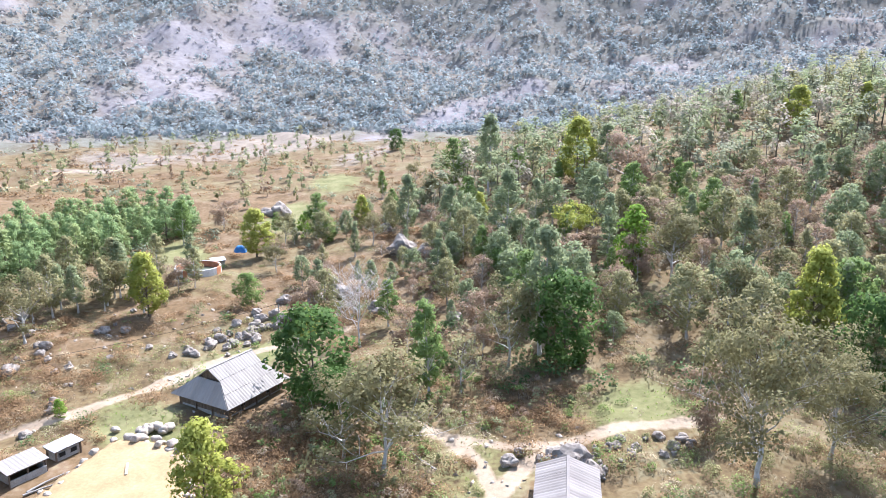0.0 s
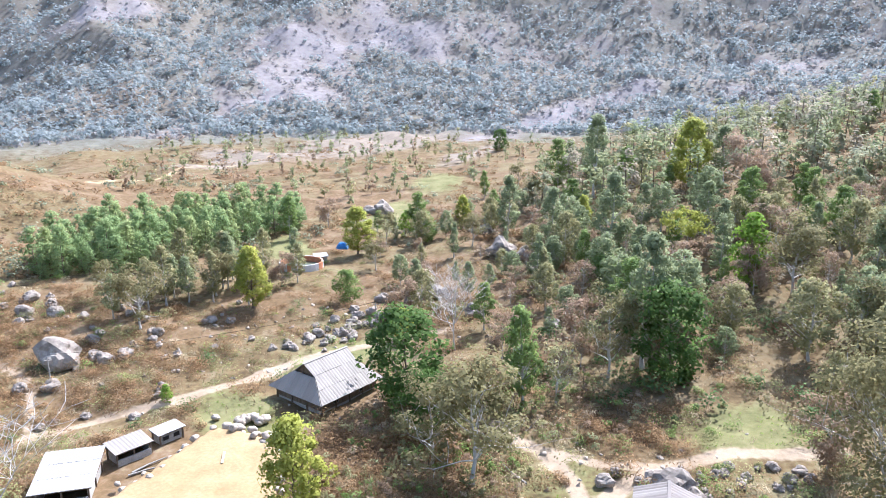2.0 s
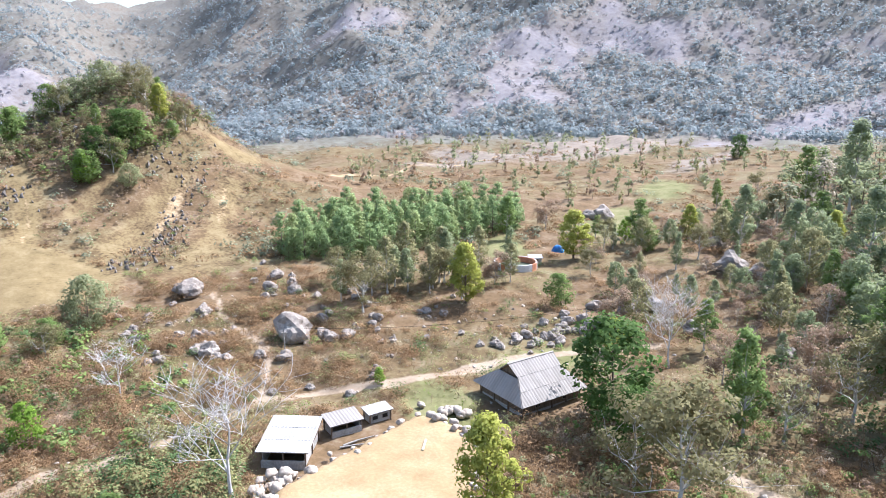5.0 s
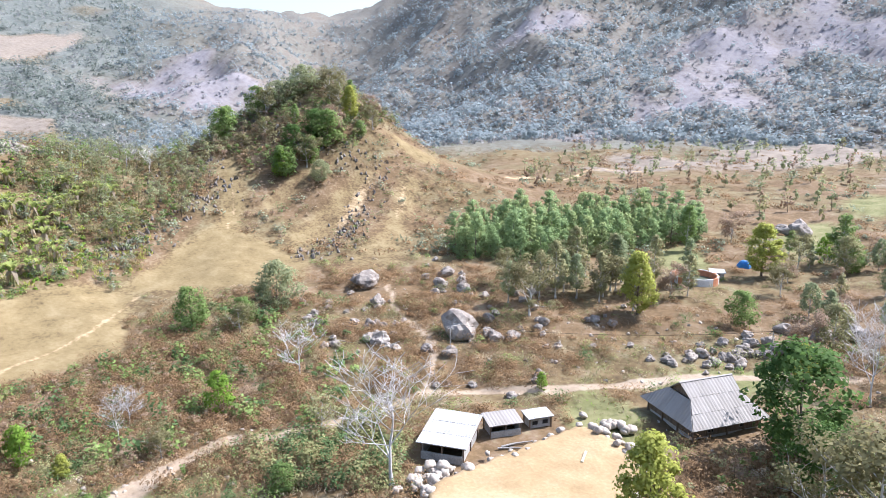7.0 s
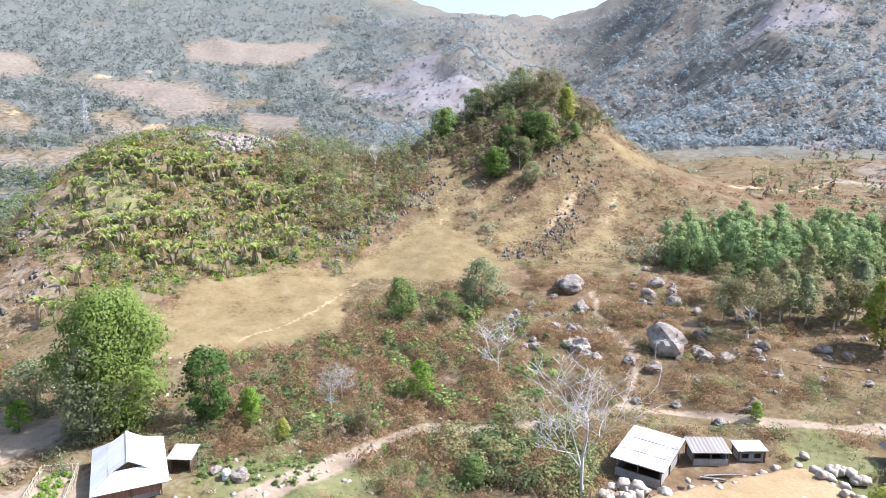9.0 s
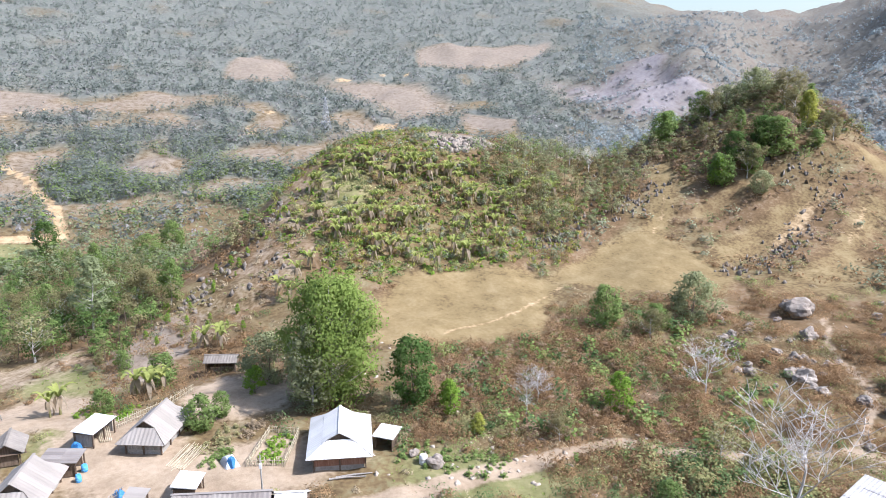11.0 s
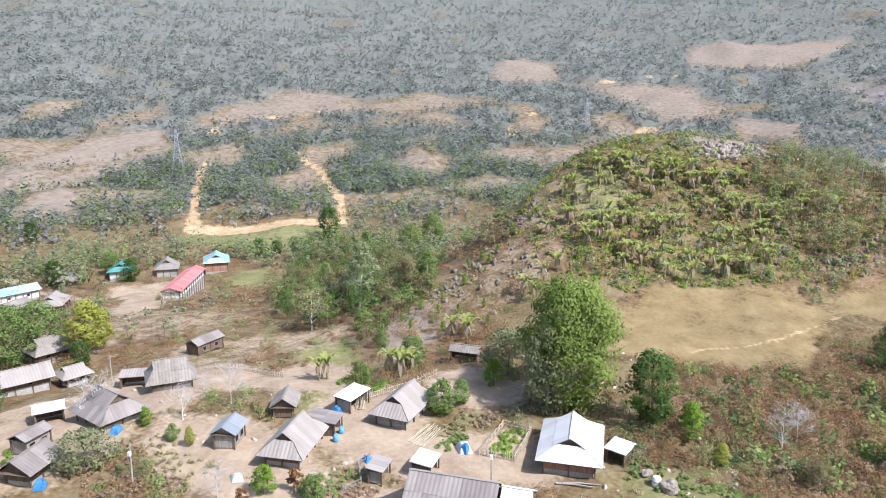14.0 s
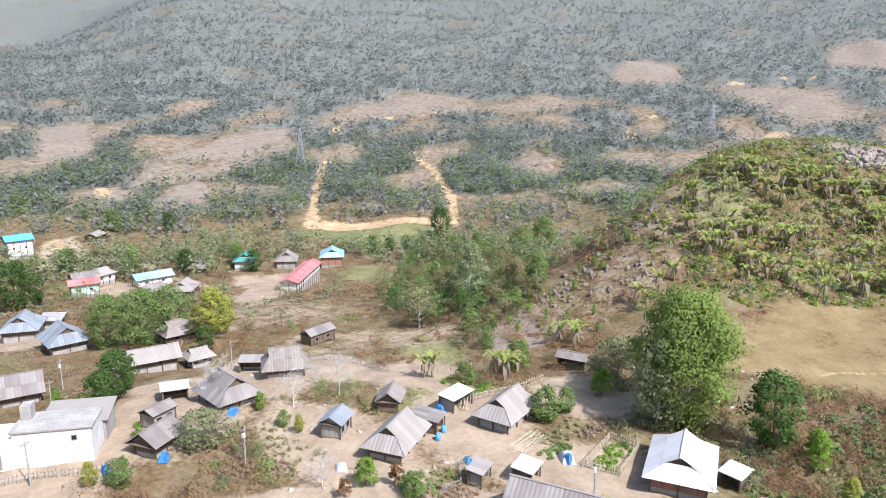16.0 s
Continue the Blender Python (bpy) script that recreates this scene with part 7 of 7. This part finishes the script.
vegetables(-86, 0.4, 2.2, 1.0, 150, 30, 6, M_TAN, "dry brush heap by the garden")
vegetables(-97, -20, 5, 2.4, 60, 70, 7, M_BRIGHT, "green kitchen garden behind the houses")
vegetables(-66, -40, 8, 4, 60, 120, 8, M_RUST, "dry bushes on the village slope")
vegetables(-70, -38, 7, 4, 60, 70, 9, M_OLIVE, "olive bushes on the village slope")
vegetables(-73, 24, 7, 3.4, 60, 90, 10, M_GREEN, "green weeds below the fruit trees")
vegetables(-80, 31, 8, 4, 60, 90, 11, M_OLIVE, "olive bushes below the fruit trees")

# drying rack of poles leaning by the house
e = thing("pole_rack", "heap of pale bamboo poles beside the house", "poles", pose(-80.4, -7.2, ground_z(-80.4, -7.2), 0, 0, 150), "")
for k in range(16):
    rs = np.random.RandomState(200 + k)
    v, f = tubes([(np.array([-2.4 + rs.normal(0, 0.3), -1.4 + 0.17 * k, 0.05 + 0.05 * (k % 3)]), np.array([2.2 + rs.normal(0, 0.4), -1.2 + 0.17 * k + rs.normal(0, 0.3), 0.45 + 0.1 * (k % 4)]), 0.05, 0.035)], 5)
    part("bamboo_pole", mesh_from("bamboo_pole", v, f, M_BAMBOOPOLE), None, e)
e = thing("pole_rack", "long poles leaning beside the blue shed", "poles", pose(-88.6, -18.2, ground_z(-88.6, -18.2), 0, 0, 200))
for k in range(7):
    v, f = tubes([(np.array([-2.2, -0.6 + 0.2 * k, 0.1]), np.array([2.4, -0.8 + 0.25 * k, 1.2 + 0.05 * k]), 0.05, 0.035)], 5)
    part("bamboo_pole", mesh_from("bamboo_pole", v, f, M_BAMBOOPOLE), None, e)


def barrel(x, y, r, h, mat, label):
    e = thing("water_barrel", label, "barrel", pose(x, y, ground_z(x, y)))
    bm = bmesh.new()
    prof = [(0.86, 0), (1.0, 0.08), (1.0, 0.3), (1.05, 0.33), (1.0, 0.36), (1.0, 0.64), (1.05, 0.67), (1.0, 0.7), (1.0, 0.92), (0.86, 1.0)]
    rings = [[bm.verts.new((r * a * math.cos(t), r * a * math.sin(t), h * z)) for t in np.linspace(0, 2 * math.pi, 14, endpoint=False)] for a, z in prof]
    for p, q in zip(rings[:-1], rings[1:]):
        for k in range(14):
            bm.faces.new((p[k], p[(k + 1) % 14], q[(k + 1) % 14], q[k]))
    bm.faces.new(rings[0][::-1])
    part("drum", bm, mat, e, "", True)
    bm = bmesh.new()
    bmesh.ops.create_cone(bm, cap_ends=True, segments=14, radius1=r * 0.87, radius2=r * 0.8, depth=0.08)
    bmesh.ops.translate(bm, vec=(0, 0, h + 0.03), verts=bm.verts)
    part("lid", bm, mat, e)


barrel(-77.6, -18.4, 0.32, 0.85, M_BLUE, "bright blue plastic water barrel in the yard")
barrel(-79.8, -18.3, 0.35, 0.8, M_BLUE, "small blue plastic drum against the house")
barrel(-72.6, 20.4, 0.5, 1.1, M_PLASTER, "white water tank on the rocky yard")
boulder(-72.0, 21.6, 2.2, 3, "dark boulder beside the white water tank", 0.25)
boulder(-74.5, 19.6, 1.3, 4, "grey stone in the rocky yard", 0.25)


def tarp(x, y, w, d, h, yaw, mat, label):
    """A sheet thrown over a heap: a sagging, creased cover."""
    bm = bmesh.new()
    n = 12
    g = {}
    for i in range(n):
        for j in range(n):
            u, v = i / (n - 1) * 2 - 1, j / (n - 1) * 2 - 1
            k = max(abs(u), abs(v))
            z = h * (1 - k ** 3) + 0.12 * h * noise.noise(Vector((u * 3 + x, v * 3 + y, 0)))
            g[i, j] = bm.verts.new((u * w / 2, v * d / 2, max(0.03, z)))
    for i in range(n - 1):
        for j in range(n - 1):
            bm.faces.new((g[i, j], g[i + 1, j], g[i + 1, j + 1], g[i, j + 1]))
    bmesh.ops.solidify(bm, geom=bm.faces[:], thickness=0.02)
    e = thing("tarpaulin", label, "tarpaulin", pose(x, y, ground_z(x, y), 0, 0, yaw))
    part("sheet", bm, mat, e)


tarp(-77.9, -2.0, 2.4, 1.8, 1.1, 20, M_TARP, "white and pale blue sheeting over a heap")
tarp(-77.2, -1.8, 1.0, 0.9, 1.3, 60, M_BLUE, "blue sheet rolled on a heap")
tarp(-85.4, -20.6, 1.3, 0.9, 1.2, 70, M_BLUE, "blue sheet hung beside the white-roofed shed")
tarp(-74.0, -13.4, 1.4, 1.0, 0.7, 40, M_BLUE, "blue sheet by the woodshed")
tarp(-62.6, -48.2, 1.4, 1.2, 1.1, 20, M_BLUE, "bright blue tarpaulin against the small house")
tarp(-58.1, -52.5, 1.1, 0.9, 1.2, 60, M_BLUE, "bright blue tarpaulin beside the lime tree")
tarp(-76.0, -47.6, 1.8, 1.2, 0.9, 10, M_BLUE, "blue sheeting behind the hip-roofed house")
tarp(-49.0, 162.0, 3.0, 2.4, 1.6, 10, M_BLUE, "blue sheet on a far hut")
tarp(-67.5, -27.2, 2.0, 1.4, 0.6, 30, M_TARP, "pale plastic sheeting beside the house")

# logs and timber
rs = np.random.RandomState(61)
for k, (x, y, yaw) in enumerate([(-2, 71, 130), (-44.2, 68.6, 60), (-43.8, 67.6, 40), (-86, 76, 20), (-70, 93, 70), (16.5, 68, 120), (-71.8, 12, 90), (-71.4, 11.2, 85)]):
    e = thing("log", "weathered fallen timber lying on the ground", "log", pose(x, y, ground_z(x, y) + 0.18, 0, 0, yaw))
    v, f = tubes([(np.array([-2.0, 0, 0]), np.array([0, 0.12, 0.06]), 0.14, 0.12), (np.array([0, 0.12, 0.06]), np.array([2.2, -0.05, 0.1]), 0.12, 0.07)], 7)
    part("stem", mesh_from("stem", v, f, M_GREYWOOD, True), None, e)


# power line across the scrub
def wire(p, q, sag, label):
    e = thing("power_line", label, "cable")
    a, b = np.array(p), np.array(q)
    pts = [a + (b - a) * u - np.array([0, 0, sag * 4 * u * (1 - u)]) for u in np.linspace(0, 1, 13)]
    ring = np.array([[0, 0, 0.03], [0.03, 0, -0.02], [-0.03, 0, -0.02]])
    v = np.vstack([p + ring for p in pts])
    f = [(3 * k + j, 3 * k + (j + 1) % 3, 3 * k + 3 + (j + 1) % 3, 3 * k + 3 + j) for k in range(len(pts) - 1) for j in range(3)]
    part("strand", mesh_from("strand", v, f, M_SHADE), None, e)


wire((-70, 86, ground_z(-70, 86) + 4.5), (-28, 112, ground_z(-28, 112) + 5), 1.2, "thin black cable over the scrub")
pole(-70, 86, 4.6, 2)
pole(-28, 112, 5.2, -1)
# ---------------------------------------------------------------- slender trees before the plantation
define_crown("slender", "slender olive green tree with a bare lower stem", 11.0, 4.6, 80, 30, 0.23, M_OLIVE, M_PALE, base=0.22, belly=0.35, sharp=1.0, size=0.14)
define_crown("slender_green", "slender dusty green tree with a bare lower stem", 11.0, 4.6, 80, 30, 0.23, M_DUSTY, M_PALE, base=0.22, belly=0.35, sharp=1.0, size=0.14)
for k, (x, y) in enumerate([(-73.7, 106.9), (-69.8, 111.5), (-67.8, 114), (-68.4, 117.8), (-61.5, 119.6), (-62.4, 125.5), (-63.1, 131.4), (-54, 118.7), (-69, 123.5), (-58, 126), (-57, 133), (-49, 131), (-52, 138)]):
    tree("slender" if k % 3 else "slender_green", x, y, 8.5 + (k * 37 % 11) * 0.4, k * 61, 0.95, group="slender trees before the plantation")
# trees over the top and the shoulder of the steep hill
for k, (x, y, h) in enumerate([(-201.5, 125.6, 8), (-194, 134, 9), (-189, 138.5, 8), (-178.5, 151, 11), (-175, 156, 9), (-171.7, 163, 7), (-162.8, 128.8, 10), (-164.8, 122, 9), (-156.5, 128.5, 6), (-181, 127.5, 6), (-176, 135, 7), (-167, 143, 9), (-183.7, 121, 5), (-163, 150, 5), (-186, 146, 9), (-182, 158, 8)]):
    tree(("olive", "mango", "grey_bush", "olive", "tall_green", "rusty")[k % 6], x, y, h, k * 47, 1.05, group="trees on the steep hill")
